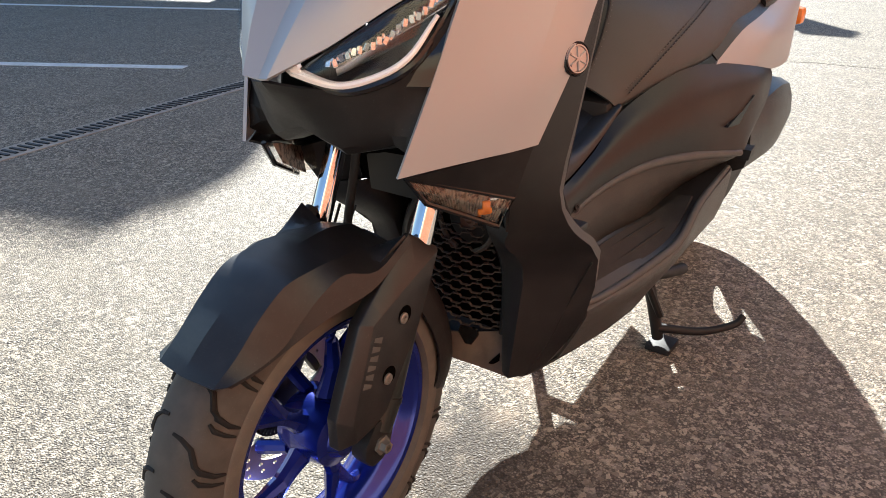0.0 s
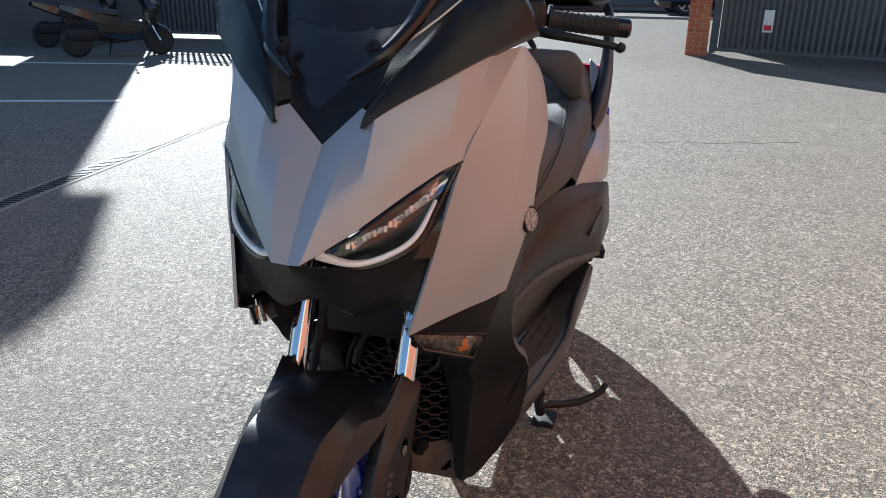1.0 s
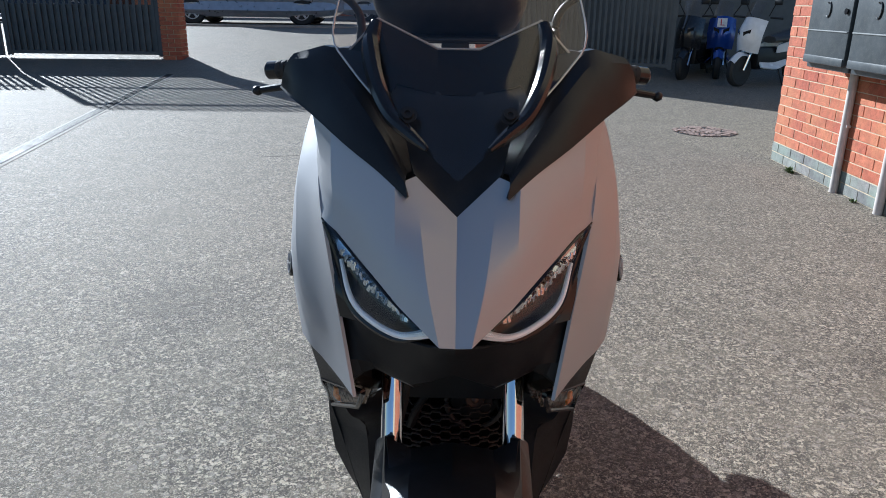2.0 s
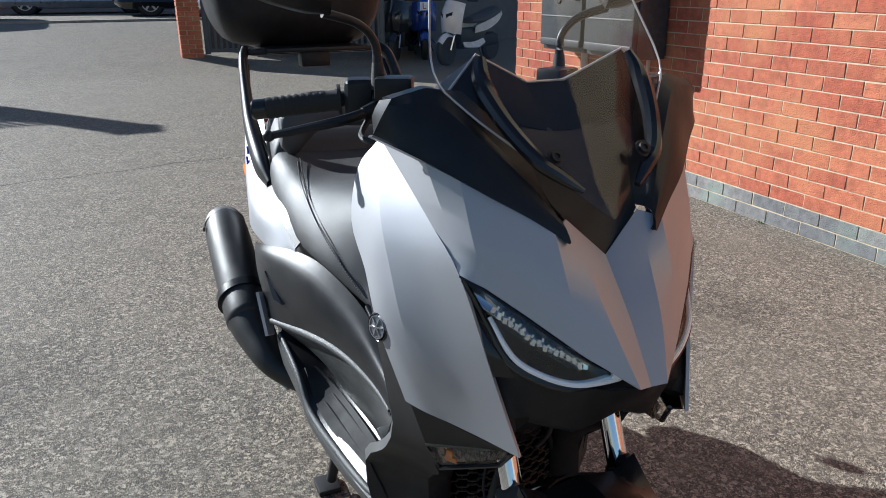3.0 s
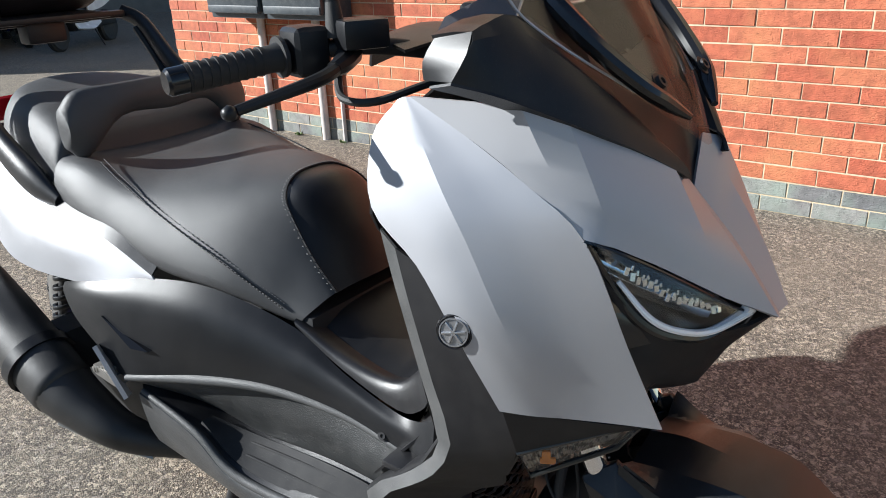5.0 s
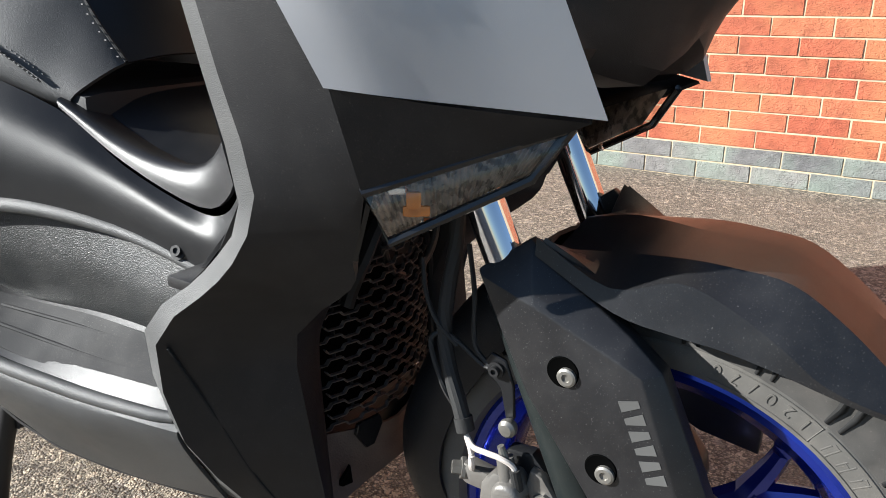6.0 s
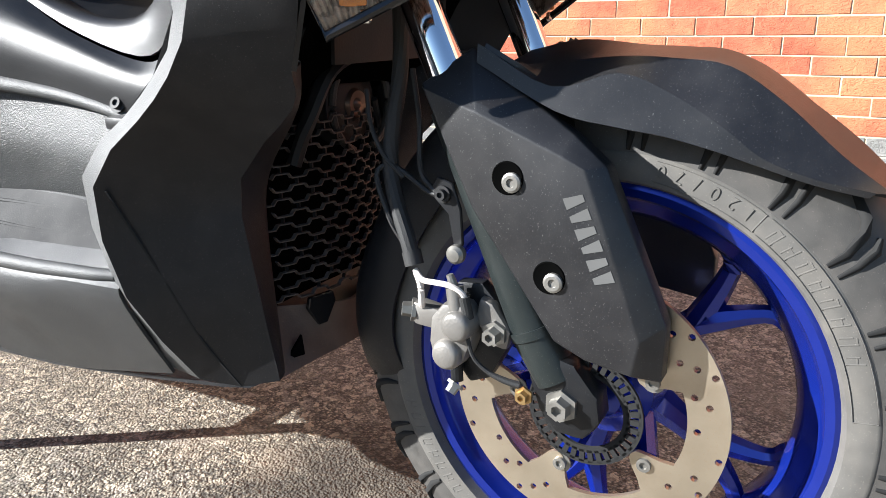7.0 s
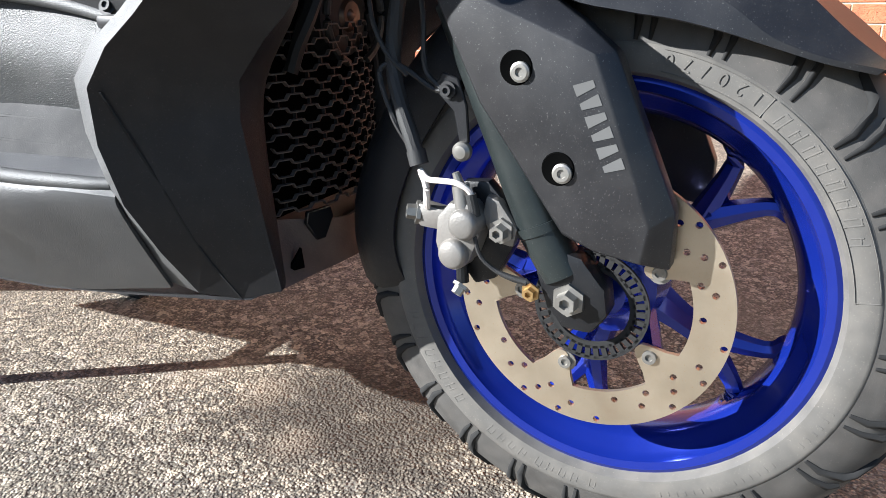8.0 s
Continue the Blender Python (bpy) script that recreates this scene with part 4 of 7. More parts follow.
# front mudguard
fr = [
    [(0.064, -0.1853, 0.4726), (0.0635, -0.1895, 0.4765), (0.05, -0.2000, 0.4740), (0, -0.2055, 0.4750)],
    [(0.073, -0.1515, 0.4801), (0.0725, -0.1527, 0.484), (0.053, -0.1655, 0.4990), (0, -0.1715, 0.5060)],
    [(0.079, -0.1167, 0.4908), (0.0785, -0.1179, 0.4967), (0.054, -0.1269, 0.5322), (0, -0.1266, 0.5385)],
    [(0.084, -0.0868, 0.5004), (0.08, -0.0902, 0.5165), (0.056, -0.0871, 0.5577), (0, -0.0828, 0.5652)],
    [(0.089, -0.0517, 0.5093), (0.0805, -0.0523, 0.539), (0.058, -0.0475, 0.5631), (0, -0.0473, 0.5695)],
    [(0.095, -0.0153, 0.5151), (0.085, -0.0139, 0.5531), (0.06, -0.0098, 0.5643), (0, -0.0116, 0.5709)],
    [(0.101, 0.0292, 0.5253), (0.097, 0.0342, 0.5429), (0.06, 0.0443, 0.5592), (0, 0.0444, 0.575)],
    [(0.103, 0.0944, 0.5598), (0.101, 0.0944, 0.5742), (0.062, 0.0924, 0.5538), (0, 0.0925, 0.5656)],
]
whole = [r + [(-x, y, z) for x, y, z in reversed(r[:-1])] for r in fr]
fender = sp("front_mudguard", skin(whole, 1, 4, 0.004), BLACK, "black angular front mudguard", 14)
flap = [(0.064, 0.0751, 0.5469, -0.012), (0.066, 0.1484, 0.4844, -0.012), (0.067, 0.2054, 0.4027, -0.010), (0.067, 0.2326, 0.3362, -0.004), (0.066, 0.2389, 0.2937, 0.0), (0.063, 0.2364, 0.2609, 0.006), (0.056, 0.2313, 0.2332, 0.012)]
part("rear_flap", skin([[(-w, y - 0.030, z + lip), (-w * 0.98, y, z), (-w * 0.66, y + 0.032, z), (0, y + 0.045, z), (w * 0.66, y + 0.032, z), (w * 0.98, y, z), (w, y - 0.030, z + lip)] for w, y, z, lip in flap], 2, 4, 0.004), APRON, fender, "black flap round the back of the wheel", 40)
for s in (-1, 1):
    part("side_web", skin(flip([[(0.089, 0.0091, 0.5175), (0.092, 0.0494, 0.5509), (0.098, 0.0882, 0.5742)], [(0.06, 0.0086, 0.5599), (0.062, 0.0495, 0.5562), (0.062, 0.0924, 0.5538)]], s), 3, 3), BLACK, fender, angle=40)


# wheels
def wheel(at, radius, half, rim_r, front):
    edge = 0.0530 if front else 0.0450
    wall_profile = [(0.80, rim_r + 0.004), (0.965, rim_r + 0.008), (0.99, rim_r + 0.016), (0.985, radius - edge - 0.004), (0.965, radius - edge - 0.0005), (0.95, radius - edge)]
    tread_profile = [(0.962, radius - edge - 0.0005), (0.91, radius - edge * 0.69), (0.78, radius - 0.018), (0.60, radius - 0.0085), (0.36, radius - 0.0025), (0, radius)]
    w = sp("front_wheel" if front else "rear_wheel", lathe([(-half * a, r) for a, r in wall_profile], 96, False, False), TYRE, "blue cast wheel with a dusty road tyre", 50)
    w.location = Vector(at) - Vector((0, 0.6, 0))
    part("sidewall", lathe([(half * a, r) for a, r in wall_profile], 96, False, False), TYRE, w, angle=50)
    part("tread", lathe([(-half * a, r) for a, r in tread_profile] + [(half * a, r) for a, r in reversed(tread_profile[:-1])], 96, False, False), TREAD, w, "worn tread with bent grooves", 60)
    rim = part("rim", lathe([(-half * 0.74, rim_r + 0.002), (-half * 0.80, rim_r + 0.004), (-half * 0.83, rim_r), (-half * 0.80, rim_r - 0.007), (-half * 0.62, rim_r - 0.012), (-half * 0.50, rim_r - 0.022), (-half * 0.25, rim_r - 0.030), (half * 0.25, rim_r - 0.030), (half * 0.50, rim_r - 0.022), (half * 0.62, rim_r - 0.012), (half * 0.80, rim_r - 0.007), (half * 0.83, rim_r), (half * 0.80, rim_r + 0.004), (half * 0.74, rim_r + 0.002), (half * 0.6, rim_r - 0.004), (-half * 0.6, rim_r - 0.004)], 96, True), BLUE, w, "gloss blue cast rim", 35)
    part("hub", lathe([(-0.058, 0.0), (-0.058, 0.022), (-0.045, 0.030), (-0.040, 0.045), (-0.012, 0.05), (0.012, 0.05), (0.04, 0.045), (0.045, 0.03), (0.058, 0.022), (0.058, 0.0)], 40), BLUE, w, angle=35)
    # grooves of the tread, bent like an arrow, let into the shoulders: black tubes paint their shade
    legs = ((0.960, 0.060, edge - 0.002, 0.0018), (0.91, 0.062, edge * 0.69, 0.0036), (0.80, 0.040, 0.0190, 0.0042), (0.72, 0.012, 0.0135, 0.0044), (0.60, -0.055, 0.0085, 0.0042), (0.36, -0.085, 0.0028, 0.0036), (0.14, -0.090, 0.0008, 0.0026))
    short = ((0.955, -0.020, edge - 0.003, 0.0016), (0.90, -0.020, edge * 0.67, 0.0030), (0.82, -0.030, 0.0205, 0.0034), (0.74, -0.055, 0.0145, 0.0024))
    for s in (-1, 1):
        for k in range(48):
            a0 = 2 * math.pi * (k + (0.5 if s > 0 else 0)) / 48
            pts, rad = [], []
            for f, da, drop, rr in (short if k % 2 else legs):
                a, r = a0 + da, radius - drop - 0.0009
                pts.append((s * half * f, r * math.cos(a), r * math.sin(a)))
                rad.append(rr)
            part("tread_groove", tube(pts, rad, 6, 1, 1.0), SHADE_BLACK, w, angle=60)
    return w, rim


def spokes(w, rim_r, at0, r_fork, spread):
    for k in range(5):
        c = at0 + 2 * math.pi * k / 5

        def pt(r, a, x=0.0):
            return (x, -r * math.cos(a), r * math.sin(a))

        body = tube([pt(0.040, c), pt(0.07, c), pt(r_fork, c)], [0.020, 0.015, 0.014], 8, 3, 0.9)
        arms = [tube([pt(r_fork - 0.012, c), pt((r_fork + rim_r) / 2, c + sgn * spread * 0.62), pt(rim_r - 0.024, c + sgn * spread)], [0.014, 0.0085, 0.0105], 8, 4, 1.0) for sgn in (-1, 1)]
        part("spoke", join(body, *arms), BLUE, w, angle=40)


WC = Vector((0, -0.003, 0.2740))
front_wheel, front_rim = wheel(WC, 0.2705, 0.058, 0.1860, True)
spokes(front_wheel, 0.1860, radians(42), 0.106, radians(14.5))
rear_wheel, rear_rim = wheel(Vector((0, 1.545, 0.290)), 0.283, 0.070, 0.186, False)
spokes(rear_wheel, 0.186, radians(10), 0.10, radians(13))


# brake disc with drilled holes and lugs
def brake_disc(x):
    bm = bmesh.new()

    def ring(pts):
        vs = [bm.verts.new((0, y, z)) for y, z in pts]
        return [bm.edges.new((vs[i], vs[(i + 1) % len(vs)])) for i in range(len(vs))]

    n = 120
    es = ring([(0.1212 * math.cos(2 * math.pi * k / n), 0.1212 * math.sin(2 * math.pi * k / n)) for k in range(n)])
    inner = []
    for k in range(n):
        a = 2 * math.pi * k / n
        ph = ((math.degrees(a) - 73.5 + 36) % 72) - 36
        r = 0.0880 - 0.031 * max(0, 1 - (abs(ph) / 12) ** 3.0) if abs(ph) < 12 else 0.0880
        inner.append((r * math.cos(a), r * math.sin(a)))
    es += ring(inner)
    for k in range(20):
        for j, r in enumerate((0.096, 0.106, 0.1165)):
            a = 2 * math.pi * (k + 0.30 * j) / 20
            if (k + j) % 4 == 3:
                continue
            cy, cz = r * math.cos(a), r * math.sin(a)
            es += ring([(cy + 0.0031 * math.cos(2 * math.pi * i / 8), cz + 0.0031 * math.sin(2 * math.pi * i / 8)) for i in range(8)])
    bmesh.ops.triangle_fill(bm, use_beauty=True, use_dissolve=False, edges=es, normal=(1, 0, 0))
    bmesh.ops.recalc_face_normals(bm, faces=bm.faces[:])
    bmesh.ops.solidify(bm, geom=bm.faces[:], thickness=0.0045)
    return bm


def raised_text(word, r, a0, step, x, parent):
    """Raised characters round the sidewall, their heads towards the hub."""
    for k, ch in enumerate(word):
        cu = bpy.data.curves.new("character", "FONT")
        cu.body, cu.size, cu.extrude, cu.align_x = ch, 0.0150, 0.0005, "CENTER"
        tmp = bpy.data.objects.new("character", cu)
        me = bpy.data.meshes.new_from_object(tmp)
        bpy.data.objects.remove(tmp)
        a = a0 + step * k
        rad = Vector((0, -math.cos(a), math.sin(a)))
        m = Matrix((Vector((0, rad.z, -rad.y)), -rad, Vector((-1, 0, 0)))).transposed().to_4x4()
        if m.determinant() < 0:
            m = Matrix((Vector((0, -rad.z, rad.y)), -rad, Vector((-1, 0, 0)))).transposed().to_4x4()
        m.translation = Vector((x, 0, 0)) + rad * r
        me.transform(m)
        me.materials.append(TYRE)
        o = new("character", me)
        o.parent = parent


raised_text("120/70", 0.2122, radians(58.7), radians(4.0), -0.0576, front_wheel)
# makers' marks, as slanting raised bars in bands
for a0, n, st, hh in ((52, 8, -4.3, 0.0135), (-134, 8, -4.0, 0.012), (-121, 4, 3.6, 0.0105), (-105, 4, 3.6, 0.0105), (-89, 1, 0, 0.0105)):
    for k in range(n):
        a = radians(a0 + st * k)
        m = Matrix.Translation((-0.0574, -0.2057 * math.cos(a), 0.2057 * math.sin(a))) @ Matrix.Rotation(math.pi / 2 - a + 0.18, 4, "X")
        part("sidewall_mark", moved(join(box((0.0004, 0.0012, hh), (0, -0.0030, 0), 0.0002, 1), box((0.0004, 0.0012, hh * 0.7), (0, 0.0026, -hh * 0.1), 0.0002, 1), box((0.0004, 0.0050, 0.0012), (0, 0, hh * (0.1 if k % 2 else 0.42)), 0.0002, 1)), m), TYRE, front_wheel)
for a0, a1 in ((55, 8), (80, 56)):
    arc = [radians(a0 + (a1 - a0) * k / 14) for k in range(15)]
    part("sidewall_band", tube([(-0.0574, -0.1977 * math.cos(a), 0.1977 * math.sin(a)) for a in arc] + [(-0.0574, -0.2148 * math.cos(a), 0.2148 * math.sin(a)) for a in reversed(arc)], 0.0004, 4, 1), TYRE, front_wheel)
for k in range(24):
    a = radians(-20 - 2.2 * k)
    if k not in (6, 7, 8, 15, 16):
        part("sidewall_mark", moved(box((0.0005, 0.0022, 0.0055), (0, 0, 0), 0.0003, 1), Matrix.Translation((-0.0573, -0.2067 * math.cos(a), 0.2067 * math.sin(a))) @ Matrix.Rotation(math.pi / 2 - a, 4, "X")), TYRE, front_wheel)

disc = part("brake_disc", moved(brake_disc(0), Matrix.Translation((-0.080, 0.0045, 0.0025))), STEEL, front_wheel, "worn drilled steel brake disc", 20)
for k in range(5):
    a = radians(73.5 + 72 * k)
    part("disc_bolt", bolt((-0.082, 0.0655 * math.cos(a), 0.0655 * math.sin(a)), 0.0065, 0.005, (-1, 0, 0)), BOLT, disc)
    part("disc_carrier", rod((-0.078, 0.0655 * math.cos(a), 0.0655 * math.sin(a)), (-0.03, 0.045 * math.cos(a), 0.045 * math.sin(a)), 0.011, 8), BLUE, front_wheel)
ringm = []
for k in range(36):
    a = 2 * math.pi * k / 36
    ringm.append(moved(box((0.003, 0.0045, 0.012)), Matrix.Rotation(a, 4, "X") @ Matrix.Translation((-0.090, 0, 0.0430))))
# ring's near-black colour holds the shade it sits in
part("sensor_ring", join(lathe([(-0.0885, 0.034), (-0.0885, 0.0395), (-0.0915, 0.0395), (-0.0915, 0.034)], 48, True), lathe([(-0.0885, 0.0470), (-0.0885, 0.0505), (-0.0915, 0.0505), (-0.0915, 0.0470)], 48, True), *ringm), SHADE_BLACK, front_wheel, "toothed sensor ring coloured dark as if shaded")

# brake caliper behind the right fork leg
def piston_cap(y, z):
    return moved(lathe([(0, 0.0), (0.0004, 0.0095), (0.0018, 0.0122), (0.0050, 0.0138), (0.022, 0.0148), (0.024, 0.0140)], 28), Matrix.Translation((-0.132, y, z)))


cal = sp("brake_caliper", join(
    piston_cap(0.1012, 0.3427), piston_cap(0.111, 0.3147),
    prism([(0.0904, 0.3537), (0.0964, 0.3615), (0.1163, 0.3603), (0.1282, 0.3454), (0.1301, 0.3227), (0.126, 0.3055), (0.1102, 0.3013), (0.0964, 0.3084), (0.0874, 0.3327)], -0.124, -0.098, 0.005),
    prism([(0.1124, 0.349), (0.1503, 0.3541), (0.1561, 0.3428), (0.1501, 0.3312), (0.1183, 0.3302)], -0.117, -0.100, 0.005),
    rod((-0.118, 0.1044, 0.3543), (-0.116, 0.1084, 0.3756), 0.0078, 14)), CAST, "silver twin piston brake caliper", 40)
part("pad_carrier", prism([(0.0887, 0.3771), (0.1126, 0.375), (0.1226, 0.3542), (0.1185, 0.3019), (0.1007, 0.2797), (0.081, 0.2885), (0.063, 0.3218), (0.0668, 0.3543)], -0.103, -0.088, 0.004), SATIN, cal, "dark pad carrier")
part("mounting_ear", prism([(0.0866, 0.3676), (0.0746, 0.3634), (0.0568, 0.3399), (0.0609, 0.323), (0.0787, 0.3255), (0.0906, 0.3467)], -0.112, -0.100, 0.004), CAST, cal)
for p, ax, r, d in (((-0.112, 0.0707, 0.3383), (-1, 0, 0), 0.0076, 0.014), ((-0.11, 0.1522, 0.343), (-0.55, 0.80, 0.15), 0.0072, 0.012), ((-0.112, 0.1093, 0.2811), (-0.6, 0.3, -0.7), 0.0055, 0.010)):
    part("caliper_bolt", bolt(p, r, d, ax), BOLT, cal)
part("slide_pin", rod((-0.108, 0.1114, 0.304), (-0.11, 0.1094, 0.2831), 0.0058, 12), SATIN, cal)
part("bleed_screw", rod((-0.116, 0.1084, 0.3737), (-0.117, 0.1124, 0.3853), 0.0045, 10, 0.0032), BOLT, cal)
part("cap_nut", moved(lathe([(0, 0.0), (0.001, 0.0055), (0.004, 0.0082), (0.008, 0.0086), (0.012, 0.0070)], 20), Matrix.Translation((-0.121, 0.1074, 0.4032))), BOLT, cal, "bright domed nut")
hose = [(-0.117, 0.1475, 0.3884), (-0.114, 0.1568, 0.4122), (-0.108, 0.1712, 0.4424), (-0.102, 0.1797, 0.4728), (-0.095, 0.1801, 0.5082), (-0.085, 0.1784, 0.5491), (-0.075, 0.183, 0.6061), (-0.07, 0.1941, 0.6899)]
bh = sp("brake_hose", tube(hose, 0.0072, 12, 6), RUBBER, "black brake hose")
part("ferrule", rod(hose[0], (-0.1155, 0.1516, 0.4003), 0.0086, 14), RUBBER, bh)
sp("brake_pipe", tube([(-0.118, 0.1465, 0.3844), (-0.122, 0.1364, 0.378), (-0.124, 0.1223, 0.3784), (-0.124, 0.1083, 0.3779), (-0.121, 0.0974, 0.3711), (-0.12, 0.0944, 0.3576)], 0.0026, 8, 6), PIPE, "thin bright brake pipe")
sp("brake_pipe", tube([(-0.118, 0.1454, 0.3825), (-0.121, 0.1393, 0.3725), (-0.12, 0.1392, 0.3581), (-0.116, 0.1412, 0.3508)], 0.0030, 8, 6), PIPE, "thin bright brake pipe")
sp("pipe_sleeve", rod((-0.121, 0.0964, 0.3691), (-0.12, 0.0924, 0.3499), 0.0048, 12), RUBBER)
sp("sensor_cable", tube([(-0.12, 0.0924, 0.3499), (-0.123, 0.0914, 0.3326), (-0.122, 0.0864, 0.3155), (-0.119, 0.0747, 0.304), (-0.116, 0.0609, 0.2981), (-0.113, 0.0472, 0.295)], [0.0020, 0.0020, 0.0020, 0.0022, 0.0030, 0.0034], 8, 6), RUBBER, "black wheel sensor cable")
sp("sensor", bolt((-0.112, 0.0433, 0.2866), 0.0058, 0.008, (-1, 0, 0)), material("brass_bolt", (0.45, 0.30, 0.13), 0.4, 0.8), "small brass bolt")
clip = sp("hose_clip", prism([(0.138, 0.4532), (0.1289, 0.4667), (0.1147, 0.4623), (0.1066, 0.4404), (0.1046, 0.4091), (0.1126, 0.4035), (0.1187, 0.4349)], -0.108, -0.104, 0.001, 1), SATIN, "black hose clip plate")
part("clip_screw", bolt((-0.109, 0.1228, 0.4525), 0.0050, 0.006, (-1, 0, 0)), DARK, clip)
sp("front_cable", tube([(-0.11, 0.1587, 0.398), (-0.116, 0.173, 0.4272), (-0.112, 0.1877, 0.4644), (-0.104, 0.1736, 0.4704), (-0.106, 0.141, 0.4533), (-0.107, 0.1309, 0.451)], 0.0024, 6, 6), RUBBER)
sp("front_cable", tube([(-0.107, 0.1309, 0.4529), (-0.104, 0.1472, 0.4695), (-0.098, 0.1515, 0.5119), (-0.09, 0.1621, 0.5532)], 0.0024, 6, 6), RUBBER)

# ---- scooter: middle and rear ----
# floorboards
R = [(0.222, 0.404, 0.362), (0.233, 0.45, 0.365), (0.250, 0.56, 0.367), (0.272, 0.70, 0.385), (0.278, 0.79, 0.440), (0.288, 0.92, 0.480)]
K2 = [(0.176, 0.385, 0.405), (0.172, 0.45, 0.415), (0.178, 0.566, 0.420), (0.190, 0.72, 0.412), (0.215, 0.84, 0.445), (0.275, 0.935, 0.490)]
K1 = [(0.176, 0.350, 0.485), (0.174, 0.42, 0.508), (0.182, 0.53, 0.530), (0.210, 0.66, 0.542), (0.252, 0.80, 0.532), (0.302, 0.94, 0.512)]
MID = [(0.182, 0.365, 0.445), (0.178, 0.43, 0.46), (0.185, 0.55, 0.475), (0.208, 0.69, 0.475), (0.242, 0.82, 0.482), (0.292, 0.938, 0.498)]
both("floorboard", [[(x - 0.004, y, z - 0.002) for x, y, z in R], K2], BLACK, 5, 2, 0.005, "black floorboard edge", 40)
both("floor_mat", [[(x - 0.018, y + 0.004, z + 0.006) for x, y, z in R[:5]], [(x + 0.012, y, z + 0.003) for x, y, z in K2[:4]] + [(0.232, 0.80, 0.438)]], MAT, 5, 3, 0.006, "ribbed rubber floor mat", 40)
for s in (-1, 1):
    for k in range(2):
        f = 0.3 + 0.4 * k
        sp("mat_rib", tube([tuple(Vector((s * (a[0] - 0.018), a[1], a[2] + 0.0125)).lerp(Vector((s * (b[0] + 0.012), b[1], b[2] + 0.0095)), f)) for a, b in zip(R[:4], K2[:4])], 0.0022, 6, 5), MAT)
low1 = [(0.210, 0.402, 0.305), (0.222, 0.45, 0.313), (0.250, 0.56, 0.326), (0.266, 0.70, 0.335), (0.268, 0.79, 0.345), (0.272, 0.93, 0.36)]
low2 = [(0.182, 0.402, 0.250), (0.186, 0.45, 0.242), (0.190, 0.56, 0.224), (0.20, 0.69, 0.222), (0.20, 0.79, 0.24), (0.205, 0.93, 0.29)]
both("floor_skirt", [R, [(x + 0.006, y, z - 0.012) for x, y, z in R], low1, low2], SKIRT, 5, 3, 0.004, "black floorboard skirt", 35)
# covers beside the tunnel
both("lower_side_cover", [[(x - 0.010, y, z - 0.006) for x, y, z in K1], MID, K2], GRAINED, 5, 4, 0.004, "black textured lower side cover", 40)
for s in (-1, 1):
    # lighter grey tubes paint the highlight along cover and floorboard edges
    sp("cover_edge", tube([(s * (x - 0.002), y, z - 0.003) for x, y, z in K1], [0.006, 0.006, 0.007, 0.009, 0.010, 0.007], 10, 6), SUNLIT_PLASTIC, "rounded cover edge in painted highlight grey", 60)
    sp("floor_edge", tube([(s * 0.221, 0.413, 0.366)] + [(s * (x - 0.002), y, z + 0.001) for x, y, z in R[1:]], [0.006, 0.007, 0.008, 0.008, 0.007, 0.005], 10, 6), SUNLIT_PLASTIC, "rounded floorboard edge in painted sunlit grey", 60)
S = [(0.190, 0.325, 0.600), (0.168, 0.375, 0.565), (0.162, 0.425, 0.560), (0.160, 0.53, 0.590), (0.162, 0.63, 0.640), (0.205, 0.77, 0.690), (0.240, 0.89, 0.692), (0.278, 1.0, 0.675), (0.296, 1.10, 0.655)]
B1 = [(0.196, 0.325, 0.560), (0.178, 0.375, 0.540), (0.175, 0.425, 0.548), (0.176, 0.53, 0.582), (0.190, 0.63, 0.618), (0.235, 0.77, 0.648), (0.268, 0.89, 0.652), (0.296, 1.0, 0.645), (0.300, 1.105, 0.635)]
B2 = [(0.192, 0.338, 0.520), (0.178, 0.375, 0.518), (0.178, 0.42, 0.528), (0.184, 0.53, 0.558), (0.206, 0.64, 0.585), (0.246, 0.77, 0.590), (0.276, 0.88, 0.582), (0.300, 0.97, 0.570), (0.304, 1.07, 0.590)]
K1b = [(0.186, 0.345, 0.485), (0.177, 0.375, 0.495), (0.175, 0.42, 0.508), (0.182, 0.53, 0.530), (0.210, 0.66, 0.542), (0.244, 0.775, 0.535), (0.272, 0.85, 0.526), (0.302, 0.94, 0.512), (0.303, 0.985, 0.535)]
both("upper_side_cover", [S, B1, B2, K1b], SATIN, 4, 4, 0.004, "satin black side cover below the seat", 40)
for s in (-1, 1):
    sp("side_vent", loft([[(s * (0.284 + dx), 0.93 + dy, 0.585 + dz) for dx, dy, dz in ((0, -0.055, -0.012), (0.012, -0.02, -0.010), (0.016, 0.05, 0.035), (0.006, 0.01, 0.010))], [(s * (0.274 + dx), 0.93 + dy, 0.585 + dz) for dx, dy, dz in ((0, -0.055, -0.012), (0.012, -0.02, -0.010), (0.016, 0.05, 0.035), (0.006, 0.01, 0.010))]], 1, 1), GLOSS)
    sp("foot_step", box((0.05, 0.045, 0.012), (s * 0.19, 0.385, 0.508), 0.004), BLACK)
    sp("cover_screw", bolt((s * 0.176, 0.437, 0.520), 0.006, 0.005, (s, -0.2, 0.4)), DARK)
shoulder_low = [(0.186, 0.330, 0.640), (0.164, 0.370, 0.584), (0.160, 0.42, 0.563), (0.158, 0.53, 0.592), (0.160, 0.63, 0.642)]
shoulder_top = [(0.184, 0.338, 0.70), (0.150, 0.388, 0.632), (0.144, 0.438, 0.598), (0.142, 0.53, 0.607), (0.148, 0.635, 0.650)]
